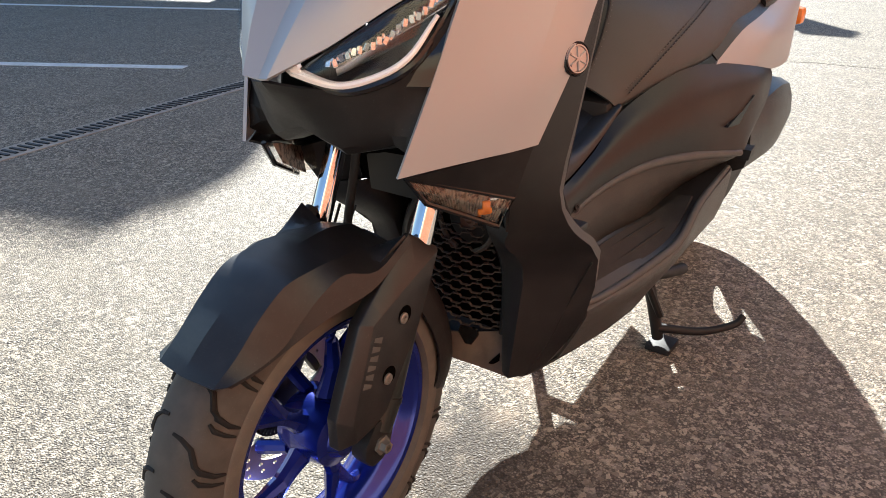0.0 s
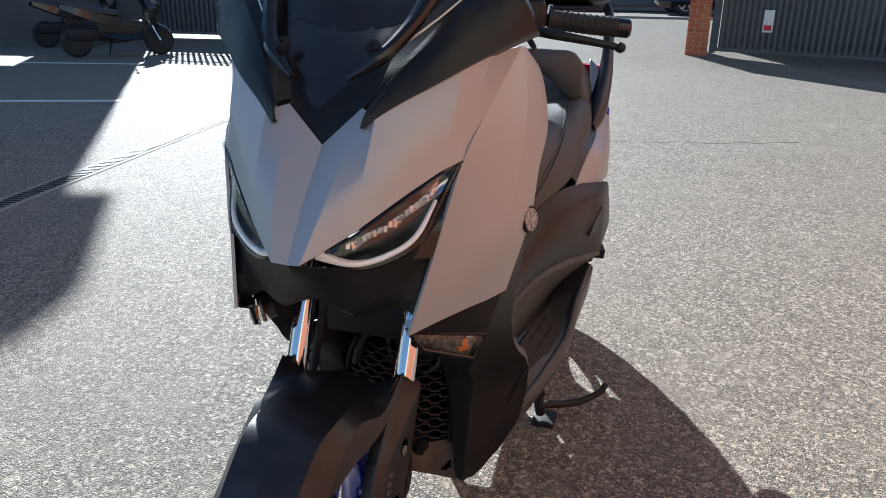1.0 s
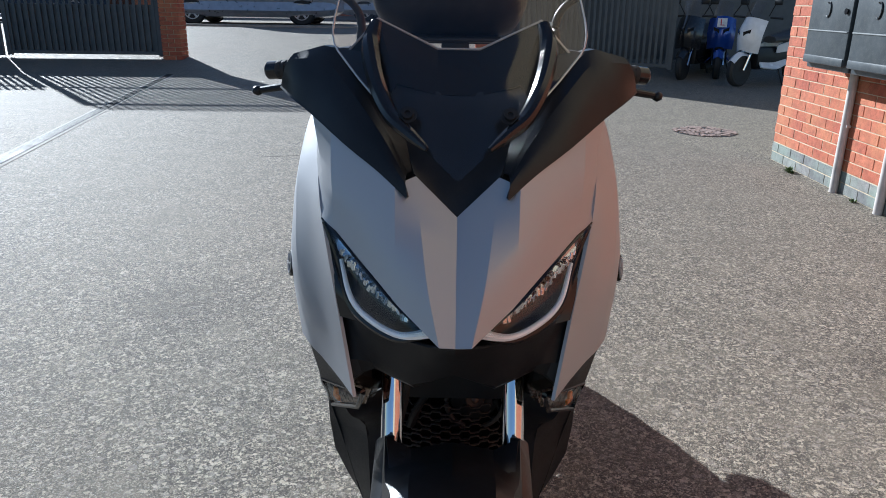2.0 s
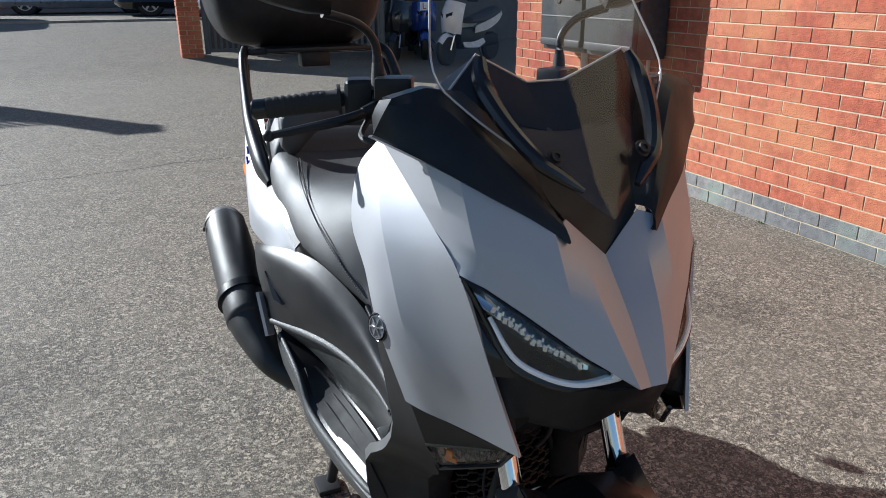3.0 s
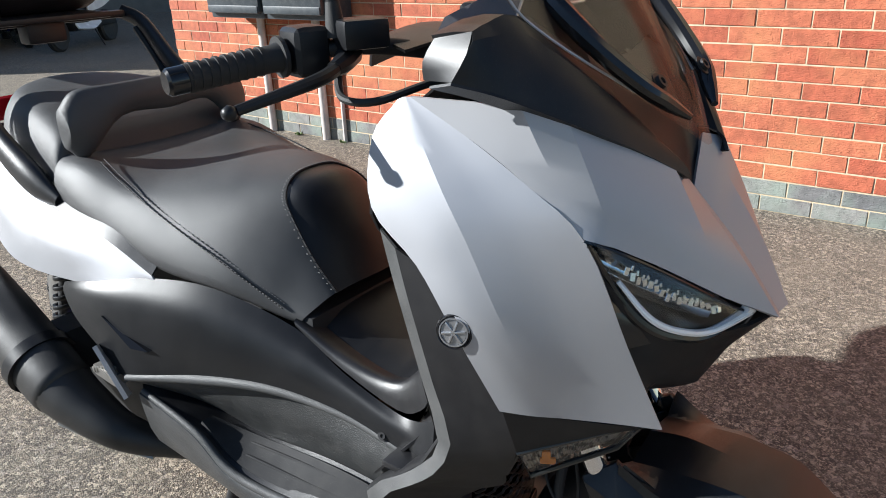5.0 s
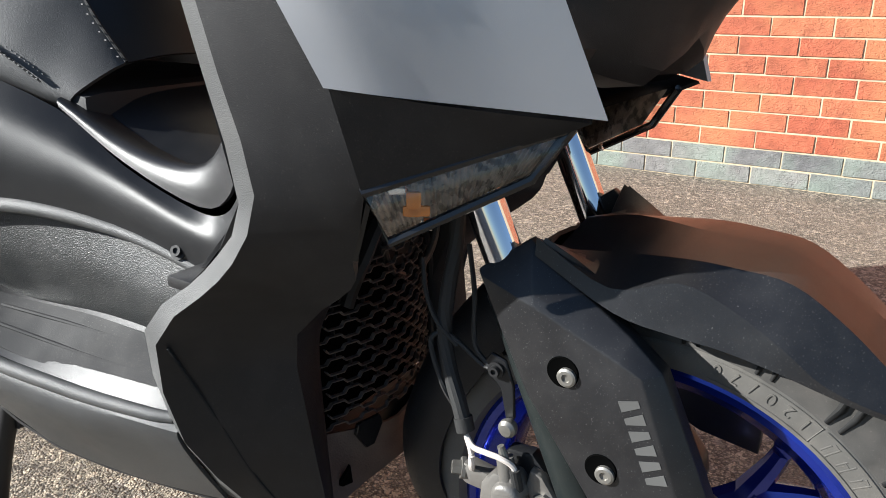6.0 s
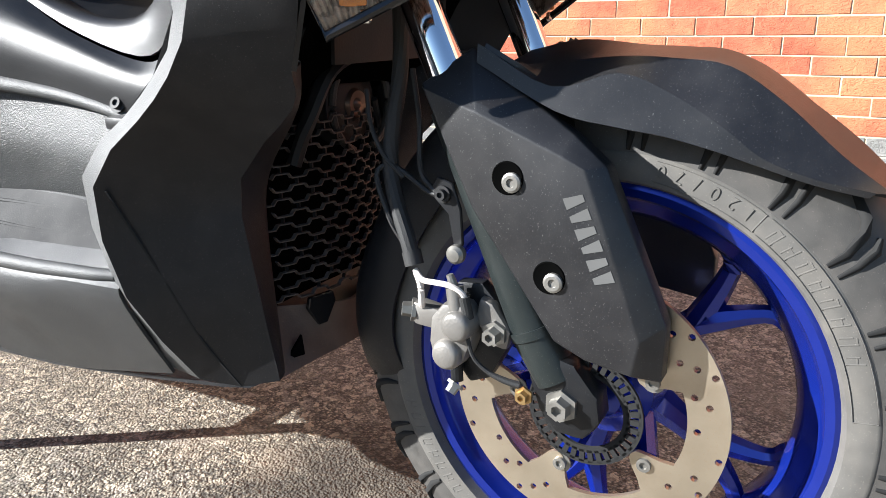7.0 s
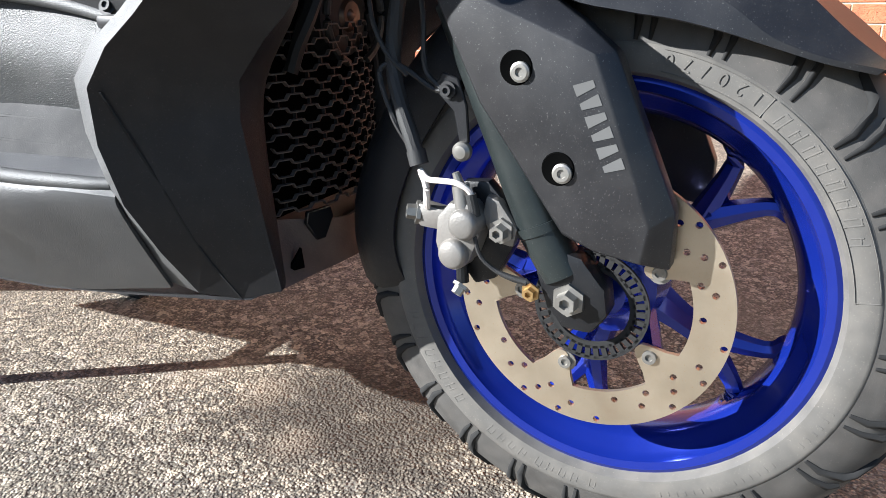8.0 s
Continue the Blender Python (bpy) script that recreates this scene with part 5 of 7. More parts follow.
shoulder_in = [(0.150, 0.345, 0.70), (0.120, 0.392, 0.630), (0.118, 0.442, 0.590), (0.115, 0.53, 0.600), (0.12, 0.635, 0.645)]
both("tunnel_shoulder", [shoulder_low, [((a[0] + b[0]) / 2 + 0.004, (a[1] + b[1]) / 2, (a[2] + b[2]) / 2 + 0.003) for a, b in zip(shoulder_low, shoulder_top)], shoulder_top, shoulder_in], BLACK, 4, 3, 0.004, "textured black shoulder of the tunnel", 50)
tunnel = [[(-0.13, 0.37, 0.645), (-0.07, 0.37, 0.65), (0.07, 0.37, 0.65), (0.13, 0.37, 0.645)], [(-0.12, 0.44, 0.592), (-0.06, 0.44, 0.60), (0.06, 0.44, 0.60), (0.12, 0.44, 0.592)], [(-0.118, 0.53, 0.600), (-0.06, 0.53, 0.612), (0.06, 0.53, 0.612), (0.118, 0.53, 0.600)], [(-0.12, 0.63, 0.645), (-0.06, 0.63, 0.66), (0.06, 0.63, 0.66), (0.12, 0.63, 0.645)]]
sp("tunnel_cover", skin(tunnel, 3, 4), SATIN, "black centre tunnel cover", 40)

# rider's seat
seat = [
    [(0, 0.585, 0.690), (0.05, 0.588, 0.690), (0.095, 0.597, 0.684), (0.130, 0.612, 0.665), (0.148, 0.625, 0.648), (0.14, 0.63, 0.635)],
    [(0, 0.625, 0.775), (0.05, 0.630, 0.765), (0.10, 0.640, 0.735), (0.142, 0.650, 0.690), (0.160, 0.655, 0.656), (0.15, 0.66, 0.64)],
    [(0, 0.680, 0.838), (0.06, 0.685, 0.826), (0.115, 0.695, 0.785), (0.162, 0.700, 0.725), (0.182, 0.705, 0.678), (0.17, 0.71, 0.66)],
    [(0, 0.760, 0.854), (0.08, 0.760, 0.843), (0.145, 0.765, 0.802), (0.190, 0.770, 0.745), (0.208, 0.77, 0.698), (0.19, 0.77, 0.68)],
    [(0, 0.870, 0.852), (0.10, 0.870, 0.842), (0.172, 0.872, 0.808), (0.214, 0.875, 0.760), (0.228, 0.875, 0.712), (0.21, 0.875, 0.69)],
    [(0, 1.000, 0.832), (0.12, 1.000, 0.830), (0.190, 1.000, 0.818), (0.226, 1.000, 0.780), (0.236, 1.00, 0.735), (0.22, 1.0, 0.71)],
    [(0, 1.110, 0.838), (0.13, 1.110, 0.842), (0.200, 1.110, 0.848), (0.230, 1.110, 0.812), (0.238, 1.11, 0.77), (0.22, 1.11, 0.74)],
    [(0, 1.195, 0.846), (0.12, 1.195, 0.850), (0.190, 1.195, 0.858), (0.222, 1.195, 0.838), (0.232, 1.195, 0.79), (0.22, 1.195, 0.76)],
]
full = [[(-x, y, z) for x, y, z in reversed(r)] + r[1:] for r in seat]
SEAT = sp("rider_seat", skin(full, 3, 5, 0.006), LEATHER, "black grained vinyl seat with stitched seams", 60)
for s in (-1, 1):
    for shift in (0.0, 0.007):
        seam = [(s * (x + 0.003 - shift), y, z + 0.004 + 0.6 * shift) for x, y, z in ((0.158, 0.654, 0.662), (0.174, 0.703, 0.697), (0.192, 0.770, 0.740), (0.197, 0.874, 0.779), (0.190, 1.0, 0.818), (0.172, 1.11, 0.846))]
        part("stitching", tube(seam, 0.0011, 6, 8), MAT, SEAT)
        for k, p in enumerate(spline(seam, 20)):
            if k % 2:
                part("stitch", moved(box((0.0013, 0.0034, 0.0013)), Matrix.Translation(p + Vector((s * 0.0012, 0, 0.0016)))), THREAD, SEAT)
pr = [[(0, 0.583, 0.690), (0.05, 0.586, 0.690), (0.095, 0.595, 0.684)], [(0, 0.622, 0.777), (0.055, 0.628, 0.766), (0.100, 0.638, 0.737)], [(0, 0.676, 0.841), (0.06, 0.681, 0.829), (0.094, 0.688, 0.804)], [(0, 0.728, 0.853), (0.045, 0.724, 0.849), (0.078, 0.712, 0.830)]]
pad = [[(-x, y, z) for x, y, z in reversed(r)] + r[1:] for r in pr]
part("front_pad", skin(pad, 5, 6, 0.003), SATIN, SEAT, "smooth dark pad at the seat's nose", 60)
edge = [pr[0][2], pr[1][2], pr[2][2], pr[3][2], pr[3][1], pr[3][0]]
edge += [(-x, y, z) for x, y, z in reversed(edge[:-1])]
part("pad_piping", tube([(x, y, z + 0.001) for x, y, z in edge], 0.0022, 6, 6), MAT, SEAT)
for k, p in enumerate(spline([(x * 1.05, y + 0.003, z + 0.002) for x, y, z in edge], 12)):
    if k % 2:
        part("stitch", moved(box((0.0013, 0.0034, 0.0013)), Matrix.Translation(p)), THREAD, SEAT)
# lumbar backrest
ring_pts = []
for x in (-0.20, -0.17, -0.10, 0, 0.10, 0.17, 0.20):
    e = abs(x) / 0.2
    y = 1.125 + 0.038 * e ** 2
    zl, zh = 0.858, 0.982 - 0.014 * e ** 3
    if abs(x) < 0.14:
        zl = 0.922
    if abs(x) > 0.19:
        zl, zh = 0.875, 0.945
    ring_pts.append([(x, y, zl), (x, y - 0.014, (zl + zh) / 2), (x, y, zh), (x, y + 0.024, zh - 0.004), (x, y + 0.030, (zl + zh) / 2), (x, y + 0.024, zl)])
part("lumbar_rest", loft(ring_pts, 3, 4), LEATHER, SEAT, "low black backrest with a gap below", 60)
# passenger seat
ps = [
    [(0, 1.190, 0.840), (0.12, 1.190, 0.842), (0.185, 1.190, 0.842), (0.212, 1.190, 0.82), (0.218, 1.190, 0.79)],
    [(0, 1.215, 0.890), (0.12, 1.215, 0.893), (0.185, 1.215, 0.894), (0.214, 1.215, 0.858), (0.220, 1.215, 0.80)],
    [(0, 1.330, 0.930), (0.11, 1.330, 0.932), (0.170, 1.330, 0.925), (0.200, 1.330, 0.885), (0.210, 1.33, 0.835)],
    [(0, 1.480, 0.952), (0.09, 1.480, 0.950), (0.140, 1.480, 0.938), (0.172, 1.480, 0.900), (0.185, 1.48, 0.86)],
    [(0, 1.585, 0.950), (0.06, 1.580, 0.945), (0.100, 1.575, 0.930), (0.125, 1.570, 0.900), (0.135, 1.56, 0.87)],
    [(0, 1.625, 0.900), (0.05, 1.620, 0.898), (0.085, 1.610, 0.890), (0.105, 1.600, 0.880), (0.11, 1.59, 0.865)],
]
full = [[(-x, y, z) for x, y, z in reversed(r)] + r[1:] for r in ps]
sp("passenger_seat", skin(full, 3, 5, 0.006), LEATHER, "black vinyl passenger seat", 60)

# silver tail
t_low = [(0.240, 0.885, 0.690), (0.272, 1.00, 0.664), (0.276, 1.12, 0.645), (0.277, 1.30, 0.632), (0.258, 1.449, 0.640), (0.225, 1.60, 0.72), (0.195, 1.67, 0.84)]
t_up = [(0.241, 0.892, 0.697), (0.250, 1.00, 0.742), (0.252, 1.12, 0.760), (0.240, 1.26, 0.775), (0.224, 1.42, 0.815), (0.205, 1.56, 0.865), (0.19, 1.66, 0.89)]
t_mid = [(a[0] * 0.35 + b[0] * 0.65 + 0.022, a[1] * 0.35 + b[1] * 0.65, a[2] * 0.35 + b[2] * 0.65) for a, b in zip(t_low, t_up)]
t_mid[0] = (0.2415, 0.888, 0.693)
t_mid[1] = (0.262, 1.0, 0.705)
tails = both("tail_panel", [t_low, t_mid, t_up], SILVER, 4, 4, 0.004, "matt silver tail panel", 60)
for s in (-1, 1):
    for k in range(4):
        f = k / 4
        sp("name_mark", moved(join(box((0.005, 0.005, 0.022), (0, -0.004, 0), 0.001), moved(box((0.005, 0.004, 0.020)), Matrix.Rotation(radians(48), 4, "X"))), Matrix.Translation((s * (0.2265 + 0.0235 * f * 1.33), 1.53 - 0.085 * f * 1.33, 0.855 - 0.07 * f * 1.33)) @ Matrix.Rotation(radians(-50), 4, "X")), BLUE_PRINT)
    # dark infill between tail and seat
    sp("tail_infill", skin(flip([t_up, [(x - 0.03, y, z + 0.03) for x, y, z in t_up]], s), 4, 1), BLACK)
    # grab rail
    g = [(0.236, 1.18, 0.778), (0.240, 1.26, 0.812), (0.240, 1.38, 0.885), (0.232, 1.47, 0.965), (0.222, 1.545, 1.05), (0.205, 1.60, 1.078)]
    sp("grab_rail", tube([(s * x, y, z) for x, y, z in g], [0.014, 0.034, 0.031, 0.026, 0.021, 0.018], 12, 6, 0.62), BLACK, "black grab rail", 50)
    sp("grab_rail_strut", tube([(s * 0.20, 1.32, 0.80), (s * 0.215, 1.42, 0.86), (s * 0.222, 1.50, 0.955), (s * 0.212, 1.56, 1.04)], 0.010, 8, 5), SATIN)
sp("tail_end", skin([[(-0.195, 1.67, 0.84), (0, 1.76, 0.84), (0.195, 1.67, 0.84)], [(-0.22, 1.61, 0.73), (0, 1.72, 0.73), (0.22, 1.61, 0.73)], [(-0.24, 1.46, 0.64), (0, 1.55, 0.62), (0.24, 1.46, 0.64)]], 4, 3), BLACK)
sp("tail_light", skin([[(-0.20, 1.665, 0.90), (-0.1, 1.74, 0.90), (0.1, 1.74, 0.90), (0.20, 1.665, 0.90)], [(-0.205, 1.68, 0.845), (-0.1, 1.765, 0.845), (0.1, 1.765, 0.845), (0.205, 1.68, 0.845)]], 3, 2, 0.01), RED, "red tail light")
for s in (-1, 1):
    sp("rear_indicator", box((0.03, 0.05, 0.045), (s * 0.215, 1.69, 0.70), 0.012), AMBER, "amber rear indicator")
sp("rear_plate", box((0.18, 0.004, 0.13), (-0.10, 1.80, 0.66), 0.001), material("yellow_plate", (0.7, 0.5, 0.05), 0.4), "yellow rear plate")
sp("rear_fender", skin([[(-0.09, 1.60, 0.66), (0, 1.60, 0.67), (0.09, 1.60, 0.66)], [(-0.09, 1.72, 0.64), (0, 1.72, 0.65), (0.09, 1.72, 0.64)], [(-0.10, 1.79, 0.56), (0, 1.79, 0.57), (0.10, 1.79, 0.56)]], 3, 3), BLACK)
# rack under the top box
sp("rack", join(box((0.30, 0.34, 0.014), (0, 1.72, 1.078), 0.005), box((0.40, 0.03, 0.018), (0, 1.59, 1.074), 0.006), box((0.09, 0.05, 0.05), (0, 1.60, 1.05), 0.008)), SATIN, "black rear rack")

# engine, rear suspension and exhaust
sp("engine_case", loft([[(0.06, 0.80, 0.26), (0.06, 0.80, 0.42), (-0.10, 0.80, 0.42), (-0.10, 0.80, 0.26)], [(0.15, 1.05, 0.25), (0.15, 1.05, 0.44), (-0.10, 1.05, 0.44), (-0.10, 1.05, 0.25)], [(0.16, 1.40, 0.22), (0.16, 1.40, 0.40), (0.09, 1.40, 0.40), (0.09, 1.40, 0.22)], [(0.15, 1.62, 0.25), (0.15, 1.62, 0.34), (0.09, 1.62, 0.34), (0.09, 1.62, 0.25)]], 3, 4), DARK, "dark engine and drive case", 40)
sp("air_cleaner", loft([[(0.17, 1.12, 0.42), (0.17, 1.12, 0.54), (0.26, 1.12, 0.54), (0.27, 1.12, 0.42)], [(0.17, 1.34, 0.42), (0.17, 1.34, 0.57), (0.27, 1.34, 0.57), (0.28, 1.34, 0.42)], [(0.17, 1.56, 0.43), (0.17, 1.56, 0.54), (0.25, 1.56, 0.54), (0.26, 1.56, 0.43)]], 3, 4), BLACK, "black air cleaner box", 40)
sp("inner_frame", box((0.30, 0.9, 0.22), (0, 1.05, 0.55), 0.03), DARK)
sp("inner_frame", box((0.26, 0.4, 0.10), (0, 1.45, 0.72), 0.03), DARK)
for s in (-1, 1):
    helix = []
    for k in range(73):
        a = k / 72 * 2 * math.pi * 9
        f = k / 72
        c = Vector((s * 0.150, 1.50 - 0.13 * f, 0.40 + 0.26 * f))
        helix.append(c + Vector((0.027 * math.cos(a), 0.027 * math.sin(a), 0)))
    shock = sp("rear_shock", tube([(s * 0.15, 1.54, 0.33), (s * 0.15, 1.35, 0.70)], 0.016, 12, 1), DARK, "rear shock absorber with a coil spring", 50)
    part("coil_spring", tube(helix, 0.0058, 6, 1), SATIN, shock, angle=60)
m0, m1 = Vector((-0.325, 1.145, 0.415)), Vector((-0.325, 1.545, 0.600))
md = (m1 - m0).normalized()


def along(d, r, n=28):
    return m0 + md * d, r


prof = [(0.0, 0.052), (0.01, 0.062), (0.05, 0.066), (0.30, 0.068), (0.385, 0.064), (0.42, 0.052), (0.435, 0.036)]
muf = sp("silencer", tube([m0 + md * d for d, r in prof], [r for d, r in prof], 32, 3, 0.92), EXHAUST, "matt black exhaust silencer with end cap", 50)
part("end_cap", tube([m0 + md * 0.40, m0 + md * 0.43, m0 + md * 0.445, m0 + md * 0.42], [0.060, 0.050, 0.030, 0.018], 28, 3), CAST, muf, "pale metal end cap")
part("strap", tube([m0 + md * 0.085, m0 + md * 0.11], 0.0705, 32, 1), SATIN, muf)
for d, a in ((0.10, -40), (0.27, -35), (0.36, 20)):
    q = m0 + md * d + Vector((-0.066 * math.cos(radians(a)), 0.0, 0.066 * math.sin(radians(a))))
    part("shield_screw", bolt(q, 0.006, 0.004, (-math.cos(radians(a)), 0, math.sin(radians(a)))), SHADE_BLACK, muf)
part("front_cone", tube([m0 + md * 0.02, m0 - md * 0.04 + Vector((0.01, 0, -0.005)), Vector((-0.285, 1.02, 0.345)), Vector((-0.20, 0.94, 0.29))], [0.058, 0.050, 0.036, 0.022], 24, 5), EXHAUST, muf)
part("heat_shield_edge", tube([m0 + Vector((-0.03, 0.0, -0.055)), Vector((-0.315, 1.06, 0.322)), Vector((-0.27, 0.97, 0.300))], 0.004, 6, 5), BOLT, muf)
sp("silencer_bracket", loft([[(-0.20, 1.22, 0.50), (-0.20, 1.30, 0.50), (-0.20, 1.34, 0.44), (-0.20, 1.20, 0.40)], [(-0.27, 1.22, 0.50), (-0.27, 1.30, 0.50), (-0.27, 1.34, 0.46), (-0.27, 1.20, 0.42)]], 1, 1), DARK)
for k in range(9):
    sp("footpeg_tooth", box((0.01, 0.008, 0.012), (-0.300, 0.965 + 0.011 * k, 0.520 - 0.004 * k), 0.002), BOLT)
for s in (-1, 1):
    sp("passenger_footpeg", loft([[(s * 0.285, 0.955, 0.49), (s * 0.315, 0.955, 0.49), (s * 0.318, 0.955, 0.512), (s * 0.285, 0.955, 0.512)], [(s * 0.27, 1.06, 0.475), (s * 0.30, 1.06, 0.475), (s * 0.30, 1.06, 0.495), (s * 0.27, 1.06, 0.495)]], 1, 2), CAST if s < 0 else DARK, "folded passenger footpeg")

sp("rear_hugger", skin([[(-0.135, 1.12, 0.40), (-0.135, 1.30, 0.40), (-0.135, 1.50, 0.42)], [(-0.14, 1.10, 0.50), (-0.14, 1.30, 0.56), (-0.14, 1.50, 0.60)], [(-0.10, 1.10, 0.60), (-0.10, 1.30, 0.64), (-0.10, 1.50, 0.66)]], 3, 3, 0.006), BLACK, "black rear hugger")
sp("footpeg_plate", skin([[(-0.320, 0.925, 0.478), (-0.324, 0.99, 0.565)], [(-0.300, 0.950, 0.466), (-0.304, 1.02, 0.550)]], 2, 2, 0.008), PIPE, "pale metal footpeg plate")
sp("muffler_stay", loft([[(-0.17, 1.06, 0.26), (-0.17, 1.06, 0.42), (-0.215, 1.06, 0.42), (-0.215, 1.06, 0.26)], [(-0.17, 1.38, 0.24), (-0.17, 1.38, 0.42), (-0.215, 1.38, 0.42), (-0.215, 1.38, 0.24)]], 2, 2), DARK, "dark cast stay beside the silencer")
# stands
cs = sp("centre_stand", join(
    tube([(-0.15, 0.86, 0.26), (-0.17, 0.90, 0.14), (-0.185, 0.93, 0.03)], 0.014, 10, 4), box((0.06, 0.07, 0.016), (-0.195, 0.94, 0.008), 0.004),
    tube([(0.15, 0.86, 0.26), (0.17, 0.90, 0.14), (0.185, 0.93, 0.03)], 0.014, 10, 4), box((0.06, 0.07, 0.016), (0.195, 0.94, 0.008), 0.004),
    rod((-0.16, 0.88, 0.17), (0.16, 0.88, 0.17), 0.013), tube([(0.185, 0.92, 0.06), (0.27, 0.98, 0.05), (0.33, 1.03, 0.065), (0.345, 1.05, 0.085)], [0.011, 0.010, 0.009, 0.008], 10, 5)), DARK, "black centre stand on the asphalt", 40)
sp("side_stand", tube([(0.17, 0.80, 0.25), (0.19, 0.90, 0.215), (0.20, 1.0, 0.19)], [0.016, 0.013, 0.014], 10, 5), DARK, "folded black side stand", 40)
sp("stand_spring", tube([(0.165, 0.83, 0.24), (0.19, 0.91, 0.10)], 0.009, 8, 1), DARK)

# handlebar
for s in (-1, 1):
    bar = sp("handlebar", tube([(s * 0.05, 0.40, 1.07), (s * 0.14, 0.455, 1.085), (s * 0.22, 0.515, 1.078), (s * 0.345, 0.552, 1.066)], 0.011, 12, 4), DARK, "handlebar with black grip, switches and lever", 40)
    part("grip", tube([(s * 0.222, 0.517, 1.078), (s * 0.24, 0.522, 1.0765), (s * 0.30, 0.540, 1.070), (s * 0.335, 0.550, 1.067)], [0.0185, 0.0165, 0.0165, 0.017], 20, 5), RUBBER, bar, "black rubber grip")
    for k in range(9):
        f = k / 8
        c = Vector((s * 0.245, 0.524, 1.0762)).lerp(Vector((s * 0.328, 0.548, 1.0675)), f)
        part("grip_rib", tube([c, c + Vector((s * 0.004, 0.001, 0))], 0.0178, 20, 1), RUBBER, bar)
    part("bar_end", tube([(s * 0.335, 0.550, 1.067), (s * 0.354, 0.556, 1.065), (s * 0.358, 0.557, 1.0648)], [0.0165, 0.0165, 0.013], 20, 1), GLOSS, bar, "black bar end weight")
    part("flange", tube([(s * 0.218, 0.516, 1.0785), (s * 0.223, 0.5175, 1.0782)], 0.0255, 20, 1), RUBBER, bar)
    part("switch_block", moved(box((0.05, 0.055, 0.062), (0, 0, 0), 0.014, 3), Matrix.Translation((s * 0.190, 0.503, 1.083)) @ Matrix.Rotation(radians(s * 17), 4, "Z")), SATIN, bar, "black switch housing")
    part("switch_button", box((0.018, 0.008, 0.014), (s * 0.188, 0.532, 1.092), 0.003), RED if s < 0 else GLOSS, bar)
    part("brake_reservoir", moved(box((0.06, 0.05, 0.036), (0, 0, 0), 0.006), Matrix.Translation((s * 0.150, 0.445, 1.102)) @ Matrix.Rotation(radians(s * 25), 4, "Z")), SATIN, bar, "black brake fluid reservoir")
    part("lever_mount", tube([(s * 0.155, 0.46, 1.078), (s * 0.185, 0.445, 1.07), (s * 0.205, 0.44, 1.066)], [0.016, 0.013, 0.010], 10, 4), SATIN, bar)
    part("brake_lever", tube([(s * 0.190, 0.445, 1.068), (s * 0.235, 0.432, 1.060), (s * 0.295, 0.440, 1.050), (s * 0.345, 0.452, 1.041)], [0.009, 0.0085, 0.007, 0.006], 10, 6, 1.0), SATIN, bar, "black brake lever with a ball end")
    part("lever_ball", moved(lathe([(-0.0095, 0.0), (-0.0075, 0.006), (0, 0.0095), (0.0075, 0.006), (0.0095, 0.0)], 16), Matrix.Translation((s * 0.352, 0.454, 1.0395))), SATIN, bar, angle=80)
    part("brake_line", tube([(s * 0.19, 0.45, 1.06), (s * 0.215, 0.42, 1.035), (s * 0.20, 0.38, 1.032), (s * 0.14, 0.35, 1.045), (s * 0.08, 0.33, 1.05)], 0.005, 8, 6), RUBBER, bar)
    mir = sp("mirror", tube([(s * 0.168, 0.470, 1.10), (s * 0.168, 0.471, 1.135), (s * 0.172, 0.472, 1.172), (s * 0.200, 0.468, 1.200), (s * 0.255, 0.462, 1.217)], [0.011, 0.0085, 0.007, 0.007, 0.008], 10, 6), SATIN, "black mirror on a bent stalk", 50)
    part("boot", tube([(s * 0.168, 0.470, 1.098), (s * 0.168, 0.471, 1.14)], [0.013, 0.009], 14, 1), RUBBER, mir)
    shell = [[(s * (0.245 + dx), 0.455 + dy, 1.238 + dz + 0.30 * dx) for dx, dy, dz in q] for q in (
        [(0, 0, -0.024), (0.0, -0.012, 0), (0, 0, 0.022), (0, 0.02, 0)],
        [(0.05, 0.0, -0.034), (0.05, -0.035, 0.005), (0.05, 0.0, 0.048), (0.05, 0.022, 0.005)],
        [(0.13, 0.0, -0.030), (0.13, -0.035, 0.02), (0.13, 0.0, 0.066), (0.13, 0.022, 0.02)],
        [(0.19, 0.005, 0.0), (0.19, -0.012, 0.03), (0.19, 0.005, 0.052), (0.19, 0.018, 0.03)])]
    part("mirror_shell", loft(shell, 4, 5), SATIN, mir, angle=60)
    part("mirror_glass", skin([[(s * 0.262, 0.4765, 1.228), (s * 0.42, 0.4765, 1.285)], [(s * 0.262, 0.4765, 1.268), (s * 0.42, 0.4765, 1.332)]], 1, 1, 0.002), CHROME, mir)
sp("bar_cover", skin([[(-0.12, 0.40, 1.08), (0, 0.39, 1.09), (0.12, 0.40, 1.08)], [(-0.10, 0.47, 1.09), (0, 0.47, 1.10), (0.10, 0.47, 1.09)], [(-0.08, 0.50, 1.05), (0, 0.50, 1.06), (0.08, 0.50, 1.05)]], 3, 3), BLACK)
sp("steering_head", rod((0, 0.26, 0.72), (0, 0.43, 1.06), 0.03), DARK)
sp("fork_yoke", box((0.26, 0.07, 0.04), (0, 0.215, 0.755), 0.01), DARK)

